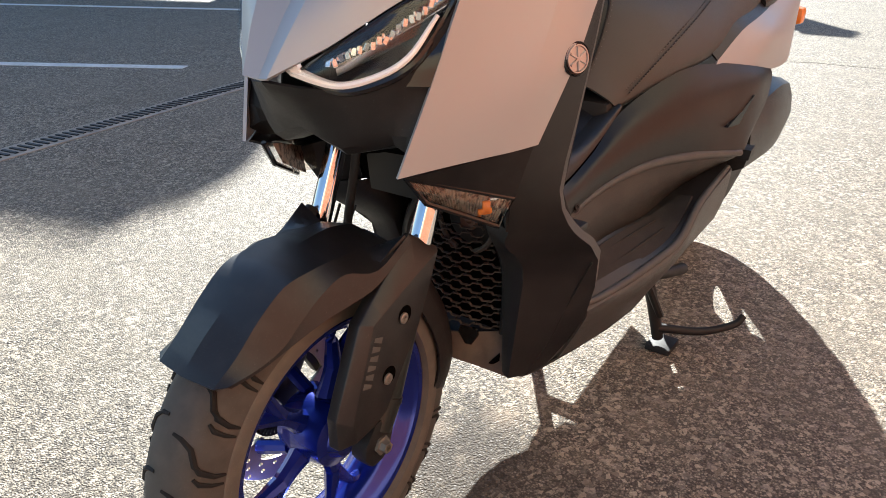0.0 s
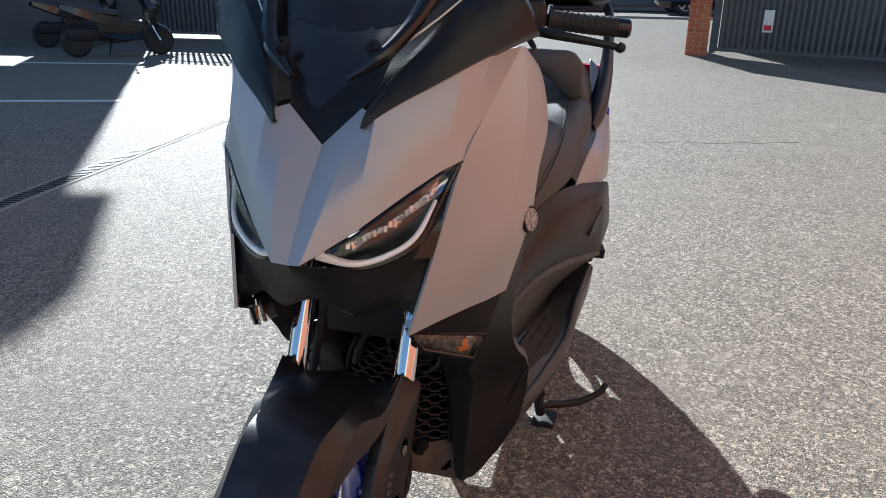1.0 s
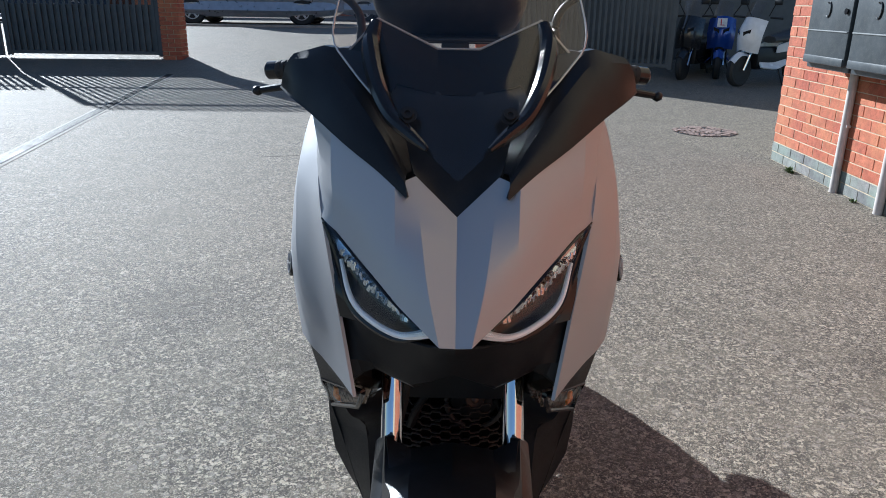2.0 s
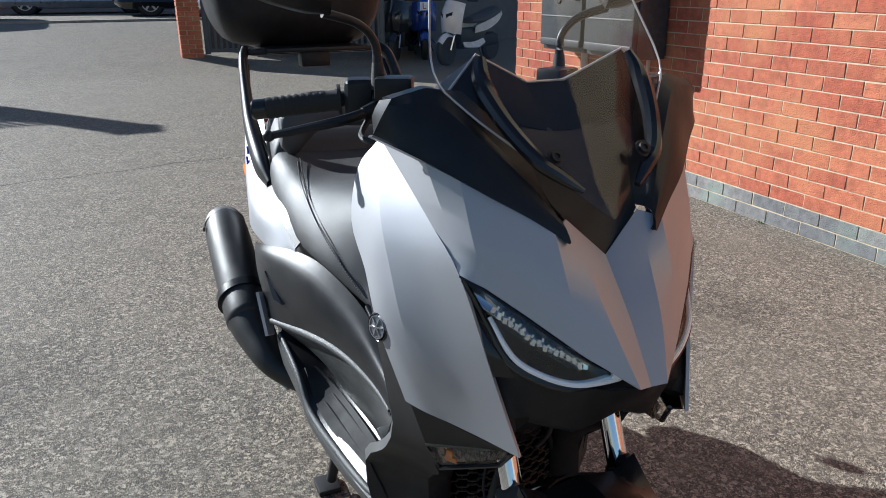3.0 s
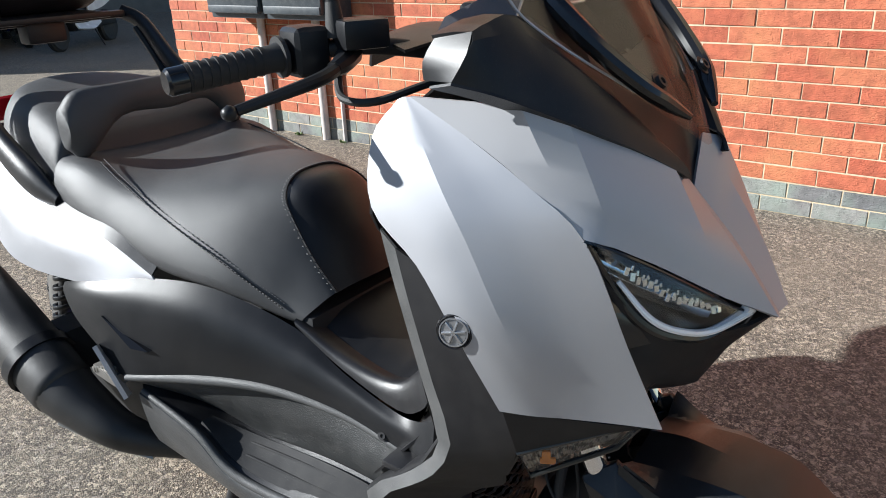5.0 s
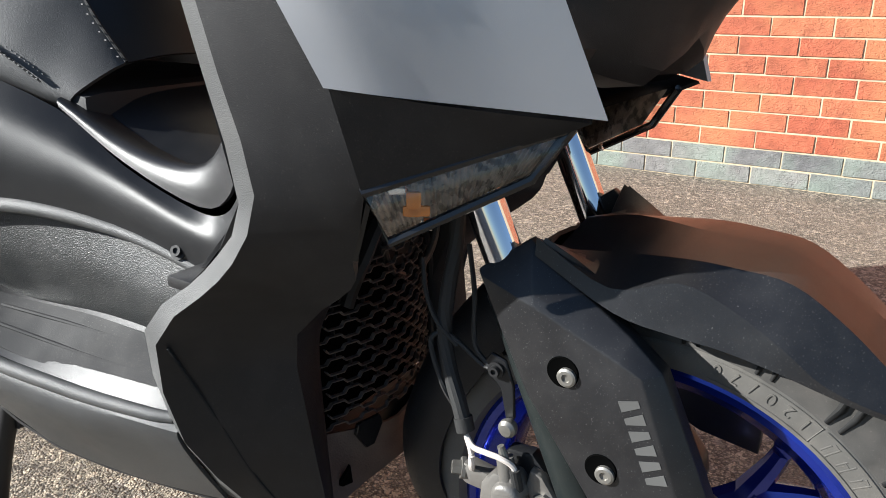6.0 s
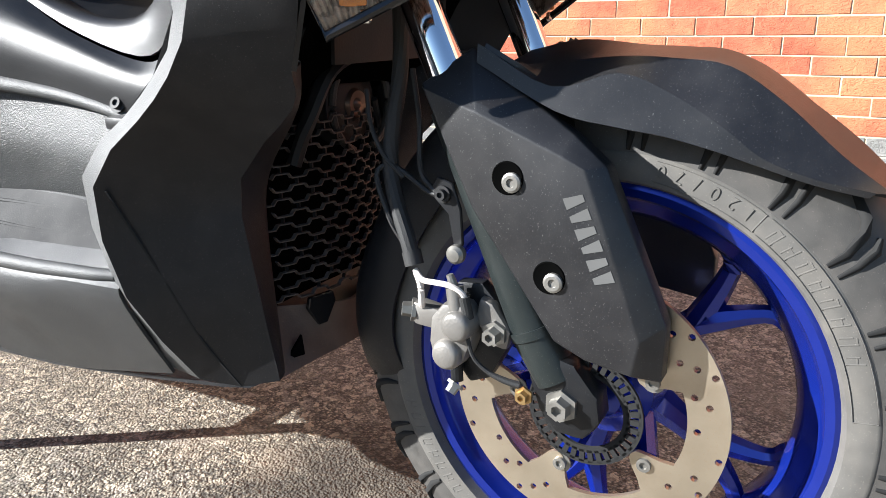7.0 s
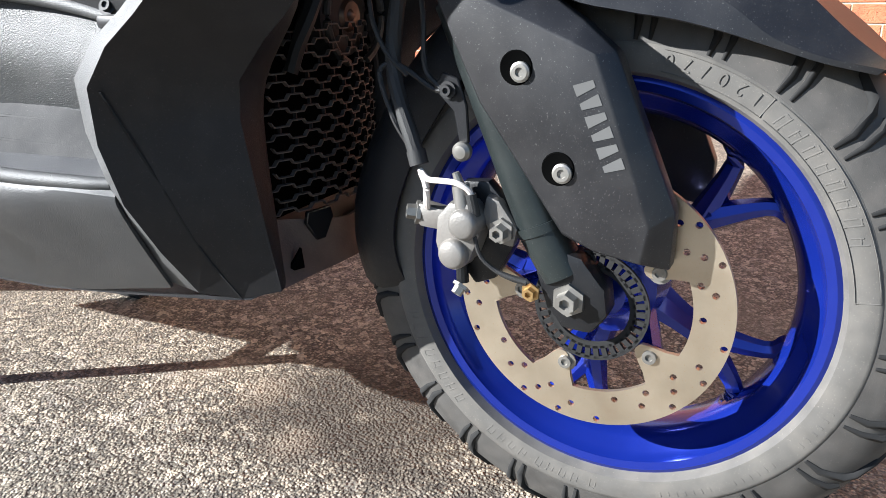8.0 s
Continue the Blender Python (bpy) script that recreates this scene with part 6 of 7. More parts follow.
# round emblems on the fairing
for s in (-1, 1):
    n = Vector((s * 0.93, -0.33, 0.12)).normalized()
    q = Vector((1, 0, 0)).rotation_difference(n).to_matrix().to_4x4()
    base = Matrix.Translation((s * 0.257, 0.233, 0.798)) @ q @ Matrix.Diagonal((0.8, 0.72, 0.72, 1))
    em = sp("emblem", moved(lathe([(-0.008, 0.0), (-0.008, 0.029), (0.003, 0.030), (0.006, 0.028), (0.0045, 0.026), (0.0045, 0.0)], 40), base), GLOSS, "round silver emblem in a black ring", 35)
    part("ring", moved(lathe([(0.004, 0.0235), (0.0075, 0.0238), (0.0075, 0.0215), (0.004, 0.021)], 40, True), base), EMBLEM, em)
    part("face", moved(lathe([(0.004, 0.0), (0.0062, 0.0), (0.0058, 0.0205), (0.004, 0.021)], 40), base), EMBLEM, em, "dull silver face")
    for a in (0, 60, 120):
        part("emblem_bar", moved(box((0.0036, 0.0036, 0.040), (0.0068, 0, 0), 0.001), base @ Matrix.Rotation(radians(a), 4, "X")), EMBLEM, em)

# ---- top box on the rack ----
TOP = thing("top_box", (-0.02, 1.83, 1.085), "black plastic top box with a lid on the rack", "top box")


def slab(z, hw, y0, y1, r):
    pts = []
    for cx, cy, a0 in ((hw - r, y0 + r, -90), (hw - r, y1 - r, 0), (-hw + r, y1 - r, 90), (-hw + r, y0 + r, 180)):
        for k in range(5):
            a = radians(a0 + 22.5 * k)
            pts.append((cx + r * math.cos(a), cy + r * math.sin(a) - 1.80, z - 1.085))
    return pts


part("lower_shell", loft([slab(1.086, 0.17, 1.64, 1.91, 0.06), slab(1.10, 0.21, 1.61, 1.94, 0.08), slab(1.16, 0.245, 1.57, 1.98, 0.09), slab(1.232, 0.262, 1.56, 1.99, 0.09)], 1, 3), APRON, TOP, angle=50)
part("lid", loft([slab(1.238, 0.272, 1.55, 2.00, 0.09), slab(1.275, 0.272, 1.55, 2.00, 0.09), slab(1.34, 0.255, 1.58, 1.98, 0.09), slab(1.39, 0.22, 1.64, 1.93, 0.08), slab(1.405, 0.14, 1.70, 1.87, 0.06)], 1, 3), APRON, TOP, "black domed lid", 50)
part("latch", box((0.08, 0.012, 0.03), (0, -0.235, 0.14), 0.004), GLOSS, TOP)

# ---- wall fittings ----
def meter_box(y0, y1):
    ob = thing("meter_box", (2.49, (y0 + y1) / 2, 0.81), "dark grey plastic meter box on the brick wall", "meter box", "meter boxes")
    w = y1 - y0
    part("body", box((0.22, w - 0.012, 0.80), (0.015, 0, 0.40), 0.012), GREYBOX, ob)
    part("door", box((0.035, w - 0.035, 0.74), (-0.112, 0, 0.41), 0.01), GREYBOX, ob)
    for z in (0.24, 0.50):
        part("door_rib", box((0.008, w - 0.05, 0.008), (-0.131, 0, z), 0.002), material("grey_rib", (0.16, 0.17, 0.17), 0.5), ob)
    part("bottom_rail", box((0.03, w - 0.05, 0.05), (-0.12, 0, 0.06), 0.008), GREYBOX, ob)
    part("lock", moved(lathe([(0, 0.0), (0, 0.018), (0.010, 0.016), (0.010, 0.0)], 20), Matrix.Translation((-0.142, -w * 0.38, 0.36))), GLOSS, ob)
    pts = [(-0.133, 0.02 + 0.03 * math.cos(radians(a)), 0.37 + 0.045 * math.sin(radians(a))) for a in range(60, 301, 30)]
    part("finger_pull", tube(pts, 0.005, 6, 2), GLOSS, ob)
    return ob


meter_box(3.715, 4.28)
meter_box(3.14, 3.705)
for y in (4.02, 3.47):
    c = thing("conduit", (2.60, y, 0), "weathered white conduit from the meter box to the ground", "pipe", "conduits")
    part("pipe", tube([(0, 0, 0), (0, 0, 0.82)], 0.027, 16, 1), PIPE, c)
    part("clip", box((0.03, 0.075, 0.02), (0.005, 0, 0.45), 0.004), PIPE, c)
small = thing("conduit", (2.612, 3.30, 0), "thin grey cable pipe on the brick wall", "pipe", "conduits")
part("pipe", tube([(0, 0, 0), (0, 0, 0.82)], 0.014, 10, 1), PIPE, small)

# ---- yard surface details ----
mh = thing("pebble_patch", (2.52, 6.45, 0), "round hole in the asphalt filled with pinkish pebbles", "pebble patch")
part("bed", moved(lathe([(0, 0.0), (0.003, 0.0), (0.003, 0.29), (0, 0.31)], 40), Matrix.Rotation(radians(-90), 4, "Y")), DARK, mh)
rnd = random.Random(5)
stones = []
for k in range(420):
    a, r = rnd.uniform(0, 6.283), 0.30 * math.sqrt(rnd.random())
    b = bmesh.new()
    bmesh.ops.create_icosphere(b, subdivisions=1, radius=rnd.uniform(0.009, 0.017))
    stones.append(moved(b, Matrix.Translation((r * math.cos(a), r * math.sin(a), 0.006)) @ Matrix.Diagonal((1, 1.3, 0.6, 1))))
ob = part("gravel", join(*stones), material("pink_grey_pebbles", (0.28, 0.20, 0.17), 0.8, 0, 0.4, 30), mh)
ob["kind"] = "stuff"


def weed(x, y, n, size, seed):
    r = random.Random(seed)
    bm = bmesh.new()
    for k in range(n):
        a, tilt, ln = r.uniform(0, 6.283), r.uniform(0.2, 1.1), size * r.uniform(0.5, 1.1)
        d = Vector((math.cos(a) * math.sin(tilt), math.sin(a) * math.sin(tilt), math.cos(tilt)))
        w = Vector((-math.sin(a), math.cos(a), 0)) * size * 0.16
        o = Vector((r.uniform(-0.3, 0.3) * size, r.uniform(-0.8, 0.8) * size, 0))
        v = [bm.verts.new(o + q) for q in (-w * 0.3, w * 0.3, d * ln * 0.6 + w, d * ln + Vector((0, 0, -0.1 * size)), d * ln * 0.6 - w)]
        bm.faces.new(v)
    bmesh.ops.solidify(bm, geom=bm.faces[:], thickness=0.0008)
    ob = thing("weed", (x, y, 0), "small green weed growing at the foot of the wall", "weed", "weeds by the wall")
    lf = part("leaves", bm, WEED, ob)
    lf["kind"] = "stuff"


WEED = material("weed_leaf", (0.09, 0.14, 0.035), 0.55, 0, 0.3, 30)
for k, (wx, wy, n, size) in enumerate(((2.56, 4.62, 46, 0.06), (2.59, 3.75, 26, 0.035), (2.58, 3.30, 18, 0.03), (2.60, 2.2, 14, 0.02), (2.60, 1.3, 14, 0.02))):
    weed(wx, wy, n, size, k)


def crack(pts, seed):
    """A thin jagged crack in the asphalt."""
    r = random.Random(seed)
    line = [Vector((q.x + r.uniform(-0.03, 0.03), q.y + r.uniform(-0.04, 0.04), ground_height(q.x, q.y) + 0.0005)) for q in spline([(x, y, 0) for x, y in pts], 10)]
    return tagged(link("crack", tube(line, 0.0011, 4, 1, 1.0), SHADE_BLACK), "thin dark crack in the asphalt", "crack", kind="structure")


crack([(-1.6, 4.9), (0.2, 5.2), (1.4, 5.6)], 2)


def strip(name, x0, y0, x1, y1, w, z, mat, label, category):
    """A flat band on the ground from one point to another."""
    a, b = Vector((x0, y0, 0)), Vector((x1, y1, 0))
    d = (b - a).normalized()
    nrm = Vector((-d.y, d.x, 0)) * w / 2
    bm = bmesh.new()
    lo = [bm.verts.new(p) for p in (a - nrm, b - nrm, b + nrm, a + nrm)]
    hi = [bm.verts.new(v.co + Vector((0, 0, z))) for v in lo]
    bm.faces.new(hi)
    for i in range(4):
        bm.faces.new((lo[i], lo[(i + 1) % 4], hi[(i + 1) % 4], hi[i]))
    bmesh.ops.recalc_face_normals(bm, faces=bm.faces[:])
    return tagged(link(name, bm, mat), label, category, kind="structure")


# drainage channel
DA, DB = Vector((-2.35, -1.5, 0)), Vector((-4.75, 12.0, 0))
drain = strip("drain_channel", DA.x, DA.y, DB.x, DB.y, 0.17, 0.004, CONCRETE, "long concrete drainage channel with a metal grating", "drain")
dd = (DB - DA).normalized()
bars = []
for k in range(330):
    p = DA + dd * (0.04 * k + 0.3)
    bars.append(moved(box((0.10, 0.016, 0.006)), Matrix.Translation((p.x, p.y, 0.006)) @ Matrix.Rotation(math.atan2(dd.y, dd.x) - math.pi / 2, 4, "Z")))
ob = part("grating", join(*bars), DARK, drain)
ob["kind"] = "stuff"
# bay lines
for x0, y0, x1, y1 in ((-9.0, -0.35, -3.82, 2.50), (-14.0, 1.6, -4.9, 5.55), (-16.0, 6.2, -7.6, 8.7)):
    strip("bay_line", x0, y0, x1, y1, 0.10, 0.004, WHITE, "worn white parking bay line on asphalt", "road marking")

# ---- gate, posts and street ----
def brick_post(x, y, h, w=0.46):
    ob = thing("gate_post", (x, y, ground_height(x, y) - 0.02), "red brick gate post", "post", "gate posts")
    part("core", box((w - 0.02, w - 0.02, h), (0, 0, h / 2)), MORTAR, ob)
    rows_n = int(h / 0.075)
    for k in range(rows_n):
        z = 0.075 * k + 0.0325
        off = (k % 2) * 0.115
        for f in range(4):
            m = Matrix.Rotation(radians(90 * f), 4, "Z")
            swap = 1 if (k + f) % 2 else -1
            for length, at in ((0.215, swap * (w / 2 - 0.108)), (0.103, -swap * (w / 2 - 0.052))):
                part("brick", moved(box((length, 0.02, 0.065), (at, -w / 2 + 0.004, z), 0.003, 1), m), RED_BRICK, ob)
    part("cap", box((w + 0.06, w + 0.06, 0.07), (0, 0, h + 0.03), 0.015), CONCRETE, ob)
    return ob


brick_post(0.58, 12.85, 2.6, 0.34)
brick_post(-5.05, 12.85, 3.3, 0.34)


def gate(x0, y0, x1, y1, h, solid=False):
    a, b = Vector((x0, y0, 0)), Vector((x1, y1, 0))
    n = (b - a).length
    ang = math.atan2(b.y - a.y, b.x - a.x)
    ob = thing("steel_gate", (x0, y0, ground_height(x0, y0) * 0.7), "dark grey steel gate with upright bars", "gate", "gates")
    ob.rotation_euler = (0, 0, ang)
    for z in (0.14, h * (0.66 if solid else 0.78), h):
        part("rail", box((n, 0.05, 0.06), (n / 2, 0, z), 0.005, 1), GALV, ob)
    for x in (0.04, n - 0.04):
        part("stile", box((0.08, 0.06, h), (x, 0, h / 2 + 0.08), 0.005, 1), GALV, ob)
    count = int(n / (0.112 if solid else 0.095))
    first = None
    if solid:
        part("lower_panel", box((n, 0.012, 0.85), (n / 2, 0.03, 0.55), 0.003, 1), GALV, ob)
    wide = 0.050 if solid else 0.045
    for k in range(1, count):
        if first is None:
            first = part("bar", box((wide, wide * 0.6, h + (0.12 if solid else -0.1)), (0, 0, h / 2 + (0.2 if solid else 0.1))), GALV, ob)
            first.location = (k * n / count, 0, 0)
        else:
            o = first.copy()
            scene.collection.objects.link(o)
            o.location = (k * n / count, 0, 0)
    return ob


gate(0.80, 12.75, 3.6, 11.5, 2.6)
gate(-10.6, 12.6, -8.12, 12.72, 1.75, True)
gate(-8.05, 12.72, -5.25, 12.8, 2.72, True)
sign = thing("gate_sign", (1.62, 12.33, 0.72), "small white and red notice on the gate", "sign")
part("panel", moved(box((0.16, 0.012, 0.34), (0, 0, 0), 0.002), Matrix.Rotation(radians(-24), 4, "Z")), WHITE, sign)
part("print_bar", moved(box((0.12, 0.004, 0.08), (0, -0.009, -0.10)), Matrix.Rotation(radians(-24), 4, "Z")), RED, sign)
strip("kerb", -30, 17.2, 30, 17.2, 0.14, 0.62, CONCRETE, "worn concrete kerb at the street", "kerb")


def street_wall(name, x0, x1, y, h, mat, label):
    return tagged(link(name, box((x1 - x0, 0.3, h), ((x0 + x1) / 2, y, h / 2)), mat), label, "wall", kind="structure")


street_wall("wall_far", -45, 45, 31, 5.5, RED_BRICK_FAR, "far brick house fronts across the street")
street_wall("wall_yard", 0.95, 12, 13.6, 2.8, GALV, "dark fence behind the parked machines")


# ---- cars in the street ----
def car(x, y, z, yaw, paint, label, h=1.45, length=4.3):
    ob = thing("car", (x, y, z), label, "car", "cars in the street")
    ob.rotation_euler = (0, 0, yaw)
    L, W = length, 1.76

    def ring(xc, hw, zs):
        return [(xc, -hw, zs[0]), (xc, -hw * 1.02, zs[1]), (xc, -hw * 0.96, zs[2]), (xc, hw * 0.96, zs[2]), (xc, hw * 1.02, zs[1]), (xc, hw, zs[0])]

    body = [ring(-L / 2, 0.70, (0.30, 0.45, 0.66)), ring(-L / 2 + 0.25, 0.84, (0.20, 0.52, 0.82)), ring(-L * 0.25, 0.87, (0.18, 0.55, 0.92)), ring(0, 0.88, (0.18, 0.55, 0.95)), ring(L * 0.28, 0.87, (0.18, 0.55, 0.94)), ring(L / 2 - 0.2, 0.82, (0.22, 0.55, 0.90)), ring(L / 2, 0.72, (0.32, 0.5, 0.75))]
    part("body", loft(body, 2, 5), paint, ob, angle=40)
    cab = [ring(-L * 0.22, 0.76, (0.90, 0.92, 0.94)), ring(-L * 0.06, 0.70, (0.90, 1.2, h - 0.04)), ring(L * 0.15, 0.70, (0.90, 1.2, h)), ring(L * 0.36, 0.68, (0.90, 1.15, h - 0.14)), ring(L * 0.46, 0.70, (0.88, 0.93, 0.96))]
    part("cabin", loft(cab, 2, 4), GLOSS, ob, "dark glass cabin", 40)
    part("roof", loft([ring(-L * 0.04, 0.60, (h - 0.05, h - 0.02, h)), ring(L * 0.15, 0.62, (h - 0.02, h + 0.005, h + 0.02)), ring(L * 0.33, 0.60, (h - 0.12, h - 0.09, h - 0.06))], 2, 3), paint, ob, angle=40)
    for sx in (-L * 0.31, L * 0.31):
        for sy in (-1, 1):
            w = part("wheel", moved(lathe([(-0.10, 0.20), (-0.10, 0.29), (-0.08, 0.315), (0.08, 0.315), (0.10, 0.29), (0.10, 0.20)], 32), Matrix.Translation((sx, sy * 0.80, 0.315)) @ Matrix.Rotation(radians(90), 4, "Z")), RUBBER, ob)
            for k in range(5):
                part("rim_spoke", moved(box((0.03, 0.05, 0.19), (0, 0, 0.105), 0.008, 1), Matrix.Translation((sx, sy * 0.902, 0.315)) @ Matrix.Rotation(radians(72 * k), 4, "Y") @ Matrix.Rotation(radians(90), 4, "Z")), EMBLEM, w)
            part("rim", moved(lathe([(-0.02, 0.185), (-0.02, 0.205), (0.02, 0.205), (0.02, 0.185)], 32, True), Matrix.Translation((sx, sy * 0.898, 0.315)) @ Matrix.Rotation(radians(90), 4, "Z")), EMBLEM, w)
            # black disc paints the shade inside the wheel arch
            part("wheel_arch", moved(lathe([(-0.012, 0.0), (-0.012, 0.35), (0.012, 0.35), (0.012, 0.0)], 28), Matrix.Translation((sx, sy * 0.872, 0.32)) @ Matrix.Rotation(radians(90), 4, "Z")), SHADE_BLACK, ob)
    for sy in (-1, 1):
        part("headlight", box((0.12, 0.30, 0.14), (-L / 2 + 0.10, sy * 0.58, 0.64), 0.03), CHROME, ob)
        part("door_handle", box((0.16, 0.02, 0.03), (0.25, sy * 0.895, 0.78), 0.006), paint, ob)
        part("sill", box((2.0, 0.04, 0.08), (0, sy * 0.86, 0.22), 0.01), GLOSS, ob)
    part("grille", box((0.05, 0.9, 0.16), (-L / 2 - 0.005, 0, 0.42), 0.02), GLOSS, ob)
    return ob


SILVER_CAR = material("silver_car_paint", (0.5, 0.5, 0.52), 0.3, 0.6, coat=0.6)
WHITE_CAR = material("white_car_paint", (0.72, 0.72, 0.72), 0.3, 0.0, coat=0.6)
BLACK_CAR = material("black_car_paint", (0.012, 0.012, 0.014), 0.2, 0.0, coat=0.8)
car(-5.25, 19.5, 0.585, 0.0, SILVER_CAR, "silver hatchback parked in the street", 1.45, 4.5)
car(-11.0, 19.6, 0.585, 0.0, BLACK_CAR, "black saloon parked in the street", 1.5)
car(1.63, 20.6, 0.585, 0.0, BLACK_CAR, "black people carrier parked across the street", 1.7)
car(-1.40, 23.6, 0.585, 0.0, SILVER_CAR, "silver saloon on the far side of the street")
car(3.30, 18.2, 0.585, 0.0, WHITE_CAR, "white hatchback parked beside the gate post")


# ---- parked machines beside the building ----
def parked_scooter(x, y, yaw, paint, label, scale=1.0):
    ob = thing("parked_scooter", (x, y, 0), label, "scooter", "parked scooters")
    ob.rotation_euler = (0, 0, yaw)
    for wy in (0, 1.32):
        w = part("wheel", moved(lathe([(-0.05, 0.17), (-0.055, 0.21), (-0.03, 0.245), (0.03, 0.245), (0.055, 0.21), (0.05, 0.17)], 36), Matrix.Translation((0, wy, 0.245))), RUBBER, ob)
        part("rim", moved(lathe([(-0.05, 0.155), (-0.05, 0.172), (0.05, 0.172), (0.05, 0.155)], 36, True), Matrix.Translation((0, wy, 0.245))), DARK, w)
        for k in range(5):
            part("spoke", moved(box((0.03, 0.03, 0.15), (0, 0, 0.08), 0.006, 1), Matrix.Translation((0, wy, 0.245)) @ Matrix.Rotation(radians(72 * k), 4, "X")), EMBLEM, w)
    part("front_mudguard", skin([[(-0.07, -0.20, 0.36), (0, -0.22, 0.40), (0.07, -0.20, 0.36)], [(-0.08, -0.06, 0.47), (0, -0.06, 0.52), (0.08, -0.06, 0.47)], [(-0.08, 0.12, 0.45), (0, 0.12, 0.50), (0.08, 0.12, 0.45)]], 3, 3), paint, ob)
    part("front_fairing", skin([[(-0.20, 0.14, 0.50), (-0.10, 0.02, 0.52), (0, -0.02, 0.55), (0.10, 0.02, 0.52), (0.20, 0.14, 0.50)], [(-0.22, 0.16, 0.75), (-0.13, 0.02, 0.78), (0, -0.06, 0.80), (0.13, 0.02, 0.78), (0.22, 0.16, 0.75)], [(-0.21, 0.26, 0.98), (-0.12, 0.14, 1.02), (0, 0.08, 1.04), (0.12, 0.14, 1.02), (0.21, 0.26, 0.98)]], 3, 4, 0.02), paint, ob, angle=50)
    for s in (-1, 1):
        part("headlight", skin(flip([[(0.03, -0.055, 0.82), (0.12, 0.015, 0.86)], [(0.03, -0.045, 0.76), (0.10, 0.015, 0.79)]], s), 2, 2, 0.012), GLOSS, ob)
        part("fork_leg", rod((s * 0.08, 0.0, 0.25), (s * 0.08, 0.17, 0.62), 0.022), CHROME, ob)
        part("side_cover", skin(flip([[(0.16, 0.62, 0.50), (0.20, 0.95, 0.55), (0.20, 1.25, 0.66), (0.12, 1.52, 0.78)], [(0.18, 0.62, 0.62), (0.21, 0.95, 0.70), (0.19, 1.25, 0.78), (0.12, 1.50, 0.84)]], s), 3, 3, 0.02), paint, ob, angle=50)
        part("floorboard", skin(flip([[(0.20, 0.26, 0.30), (0.22, 0.62, 0.27), (0.18, 0.9, 0.34)], [(0.12, 0.30, 0.38), (0.13, 0.62, 0.36), (0.12, 0.9, 0.42)]], s), 3, 2, 0.02), paint, ob, angle=50)
        part("mirror", join(rod((s * 0.16, 0.32, 1.05), (s * 0.26, 0.30, 1.22), 0.008), box((0.14, 0.03, 0.08), (s * 0.31, 0.30, 1.25), 0.02)), SATIN, ob)
        part("grip", rod((s * 0.16, 0.36, 1.03), (s * 0.34, 0.42, 1.02), 0.016), RUBBER, ob)
    part("tunnel", box((0.26, 0.75, 0.34), (0, 0.62, 0.42), 0.06), SATIN, ob)
    part("seat", loft([[(-0.10, 0.62, 0.66), (-0.08, 0.62, 0.74), (0.08, 0.62, 0.74), (0.10, 0.62, 0.66)], [(-0.16, 0.95, 0.68), (-0.14, 0.95, 0.79), (0.14, 0.95, 0.79), (0.16, 0.95, 0.68)], [(-0.13, 1.4, 0.78), (-0.11, 1.4, 0.90), (0.11, 1.4, 0.90), (0.13, 1.4, 0.78)]], 3, 4), LEATHER, ob, angle=60)
    ws_ = part("screen", skin([[(-0.13, 0.14, 1.02), (0, 0.08, 1.04), (0.13, 0.14, 1.02)], [(-0.14, 0.26, 1.25), (0, 0.22, 1.27), (0.14, 0.26, 1.25)]], 4, 3, 0.004), SCREEN, ob)
    part("stand", rod((0.12, 0.75, 0.28), (0.22, 0.80, 0.0), 0.012), DARK, ob)
    part("engine", box((0.2, 0.6, 0.2), (0, 1.15, 0.36), 0.05), DARK, ob)
    return ob


BLUE_PAINT = material("gloss_blue_scooter_paint", (0.02, 0.06, 0.30), 0.25, 0.3, coat=0.6)
WHITE_PAINT = material("gloss_white_scooter_paint", (0.75, 0.75, 0.76), 0.25, coat=0.5)
BLACK_PAINT = material("gloss_black_scooter_paint", (0.012, 0.012, 0.014), 0.25, coat=0.5)
parked_scooter(4.45, 10.85, radians(-60), WHITE_PAINT, "white and black scooter parked beside the building")
learner = parked_scooter(4.42, 11.75, radians(-20), BLUE_PAINT, "blue scooter parked by the gate")
plate = part("learner_plate", moved(box((0.15, 0.003, 0.15), (0, 0, 0), 0.001, 1), Matrix.Translation((0, -0.045, 0.93)) @ Matrix.Rotation(radians(-20), 4, "X")), WHITE, learner, "white learner plate")
cu = bpy.data.curves.new("letter", "FONT")
cu.body, cu.size, cu.extrude, cu.align_x, cu.align_y = "L", 0.15, 0.001, "CENTER", "CENTER"
tmp = bpy.data.objects.new("letter", cu)
me = bpy.data.meshes.new_from_object(tmp)
bpy.data.objects.remove(tmp)
me.transform(Matrix.Translation((0, -0.0485, 0.93)) @ Matrix.Rotation(radians(70), 4, "X"))
me.materials.append(RED)
new("letter", me).parent = plate
parked_scooter(3.80, 11.6, radians(-35), BLACK_PAINT, "black scooter parked by the gate")

parked_scooter(-8.4, 10.3, radians(140), BLACK_PAINT, "black scooter parked in the shade")
parked_scooter(-10.6, 11.8, radians(150), BLACK_PAINT, "black scooter parked in the shade by the fence")


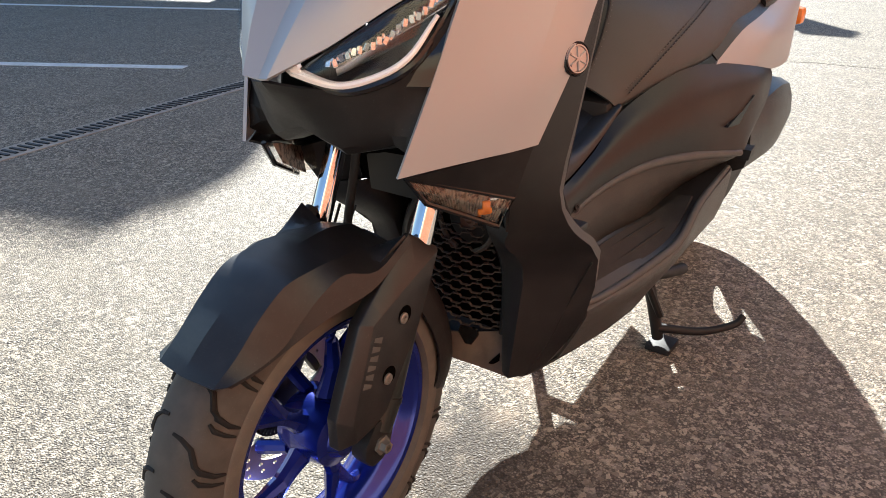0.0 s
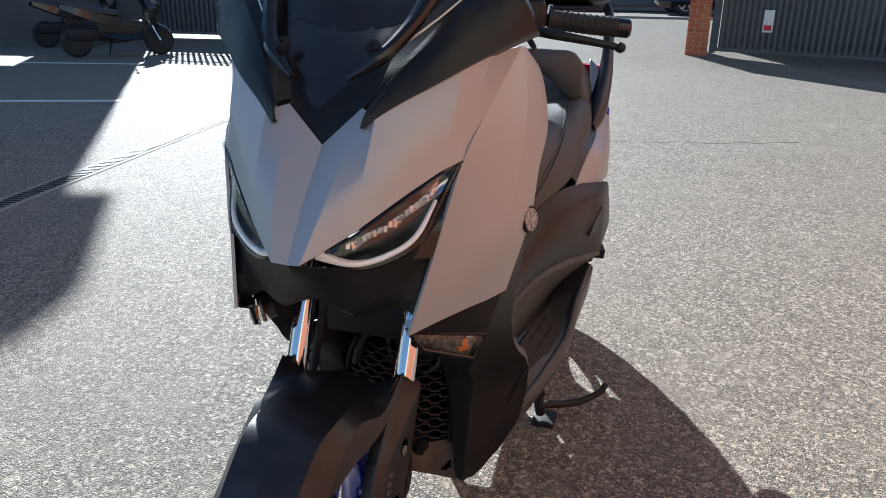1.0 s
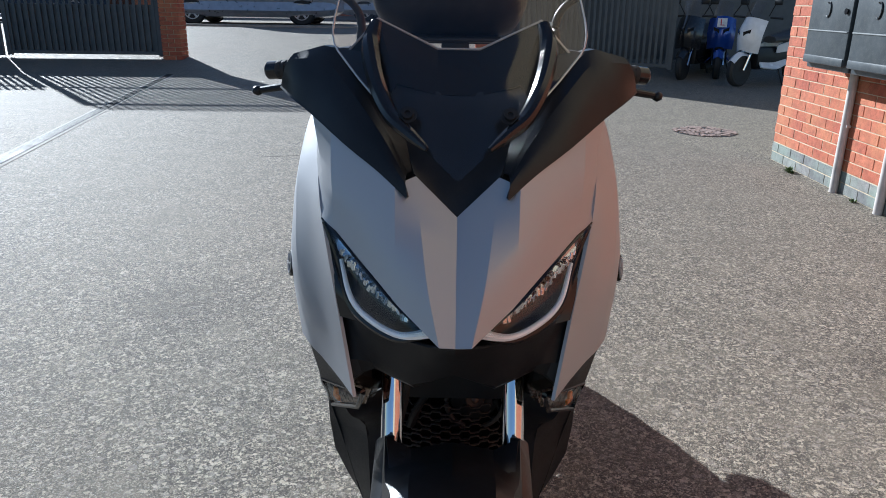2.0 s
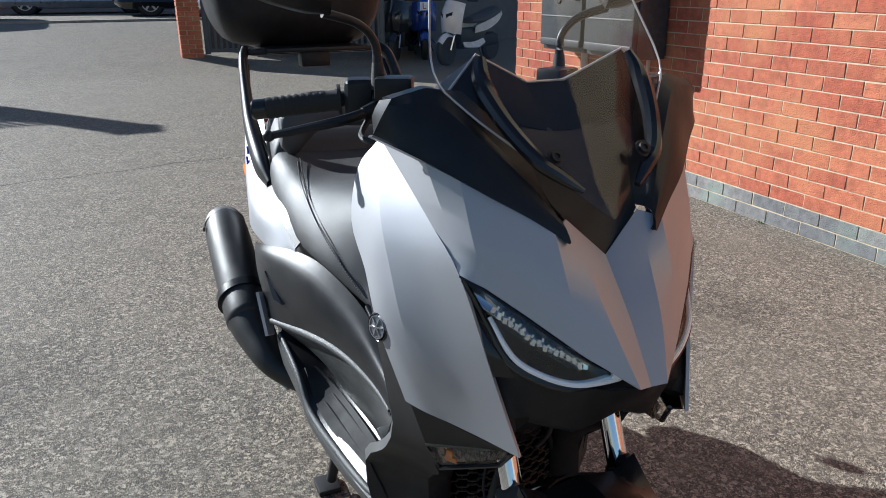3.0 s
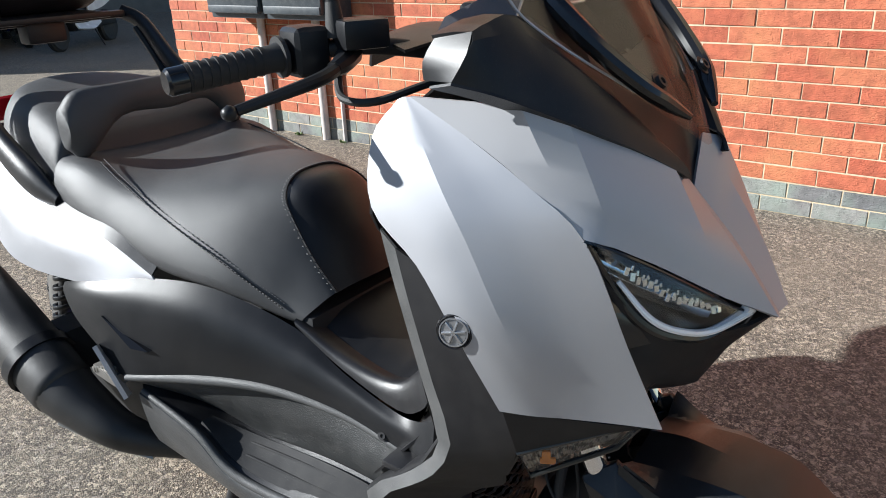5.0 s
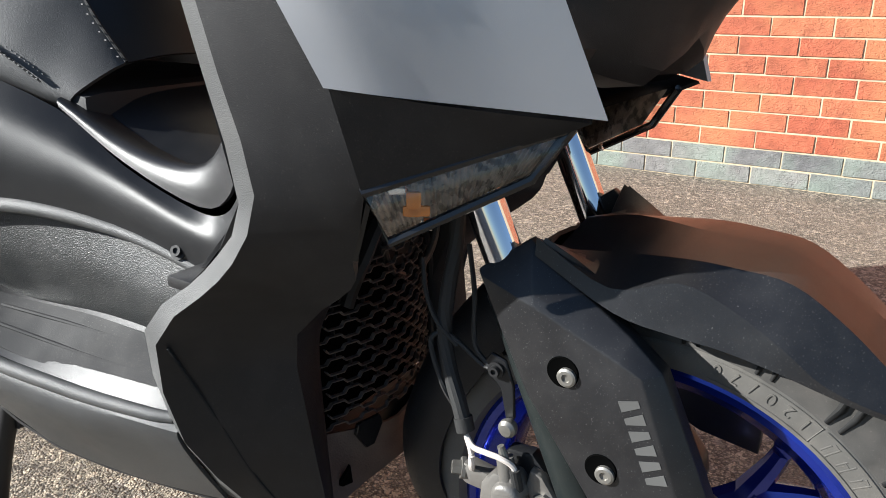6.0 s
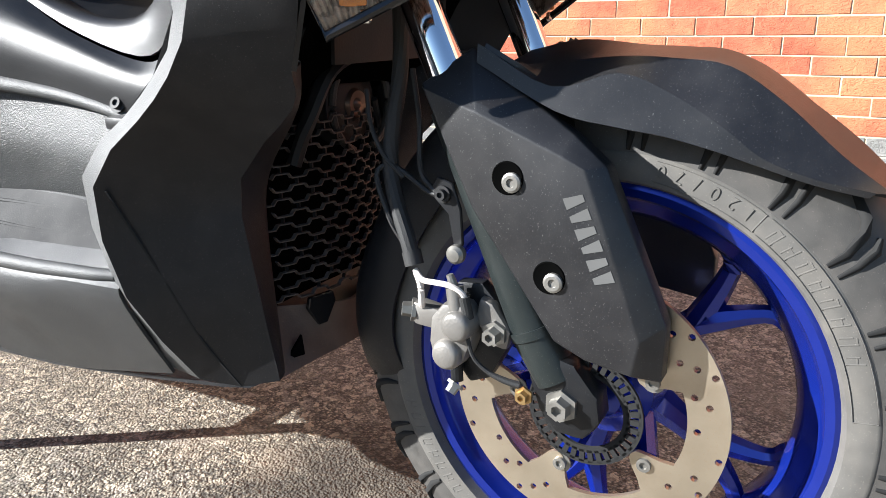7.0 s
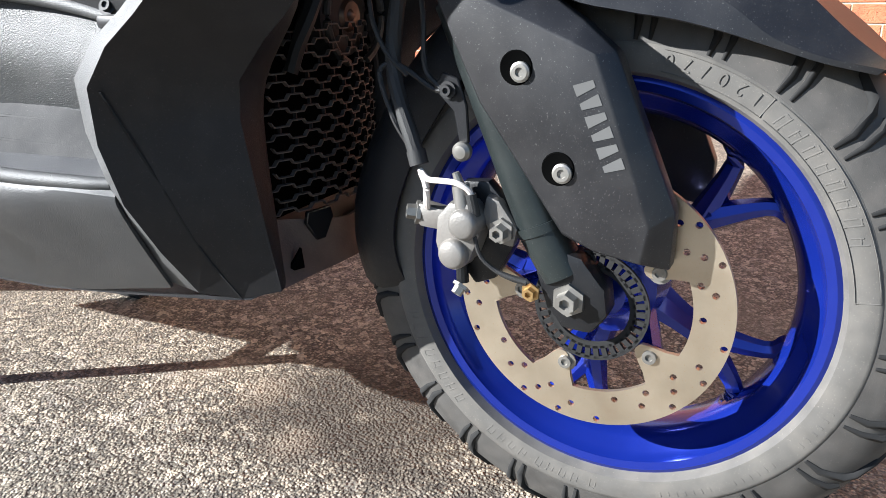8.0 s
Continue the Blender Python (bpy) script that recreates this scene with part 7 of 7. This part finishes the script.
# ---- wall added to shade the west side of the yard ----
def west_wall():
    """An added plain wall, tall enough to shade the yard; two openings let lit patches through."""
    n, h, t = 16.0, 6.75, 0.25
    xs, zs = [0, 1.75, 3.1, n], [0, 1.55, 2.45, 2.95, 3.85, h]
    bm = bmesh.new()
    for i in range(3):
        for j in range(5):
            if i == 1 and j in (1, 3):
                continue
            me = box((xs[i + 1] - xs[i], t, zs[j + 1] - zs[j]), ((xs[i] + xs[i + 1]) / 2, 0, (zs[j] + zs[j + 1]) / 2))
            tmp = bpy.data.meshes.new("t")
            me.to_mesh(tmp)
            me.free()
            bm.from_mesh(tmp)
            bpy.data.meshes.remove(tmp)
    # block added near the top to bulge the outline of the cast shade
    for size, at in (((0.40, 0.5, 0.7), (-0.02, 0, 6.2)),):
        me = box(size, at)
        tmp = bpy.data.meshes.new("t")
        me.to_mesh(tmp)
        me.free()
        bm.from_mesh(tmp)
        bpy.data.meshes.remove(tmp)
    ob = link("wall_west", bm, RENDER)
    ob.location = (-10.42, 12.47, 0)
    ob.rotation_euler = (0, 0, math.atan2(-0.29, -0.96))
    return tagged(ob, "plain rendered wall added to shade the west of the yard", "wall", kind="structure")


west_wall()

# ---- bricks of the wall ----
def brick_mesh(name, length, mat, seed):
    r = random.Random(seed)
    bm = box((0.034, length, 0.0682), (0, 0, 0), 0.0018, 1)
    for v in bm.verts:
        v.co += Vector((r.uniform(-0.0012, 0.0012), r.uniform(-0.0012, 0.0012), r.uniform(-0.0012, 0.0012)))
    me = bpy.data.meshes.new(name)
    bm.to_mesh(me)
    bm.free()
    me.materials.append(mat)
    return me


RB = [brick_mesh("brick", 0.2182, RED_BRICK, k) for k in range(6)]
BB = [brick_mesh("brick", 0.2182, BLUE_BRICK, 10 + k) for k in range(3)]
rnd = random.Random(11)
far_red, far_blue = [], []
for row in range(44):
    z = 0.0375 + 0.075 * row
    y = WALL_END - 0.1125 - (0.1125 if row % 2 else 0.0) + WALL_SHIFT
    while y > -4.2:
        yc = y
        if yc + 0.108 < WALL_END + 0.01:
            near = -0.75 < yc < 2.35 and row < 20
            x = WALL_X + 0.0134 + rnd.uniform(-0.0015, 0.0012)
            if near:
                o = bpy.data.objects.new("brick", rnd.choice(BB if row < 2 else RB))
                scene.collection.objects.link(o)
                o.parent = WALL
                o.location = (x, yc, z)
            elif row < 34 or yc > 3:
                (far_blue if row < 2 else far_red).append((x, yc, z))
        y -= 0.225
    first = WALL_END - 0.1125 - (0.1125 if row % 2 else 0.0) + WALL_SHIFT
    while first + 0.108 >= WALL_END + 0.01:
        first -= 0.225
    gap = WALL_END - (first + 0.1073) - 0.010
    if gap > 0.03:
        (far_blue if row < 2 else far_red).append((WALL_X + 0.012, WALL_END - gap / 2, z, gap / 0.2145))


def many_bricks(name, places, mat, label):
    verts, faces = [], []
    base = box((0.034, 0.2182, 0.0682), (0, 0, 0), 0.0018, 1)
    bv = [v.co.copy() for v in base.verts]
    base.verts.index_update()
    bf = [[v.index for v in f.verts] for f in base.faces]
    base.free()
    for p in places:
        n = len(verts)
        k = p[3] if len(p) > 3 else 1.0
        verts += [Vector((v.x, v.y * k, v.z)) + Vector(p[:3]) for v in bv]
        faces += [[i + n for i in f] for f in bf]
    me = bpy.data.meshes.new(name)
    me.from_pydata(verts, [], faces)
    me.materials.append(mat)
    ob = new(name, me)
    ob.parent = WALL
    ob["kind"] = "stuff"
    ob["label"] = label
    return ob


many_bricks("brickwork", far_red, RED_BRICK_FAR, "more red bricks of the wall")
many_bricks("plinth_brickwork", far_blue, BLUE_BRICK_FAR, "more blue plinth bricks")
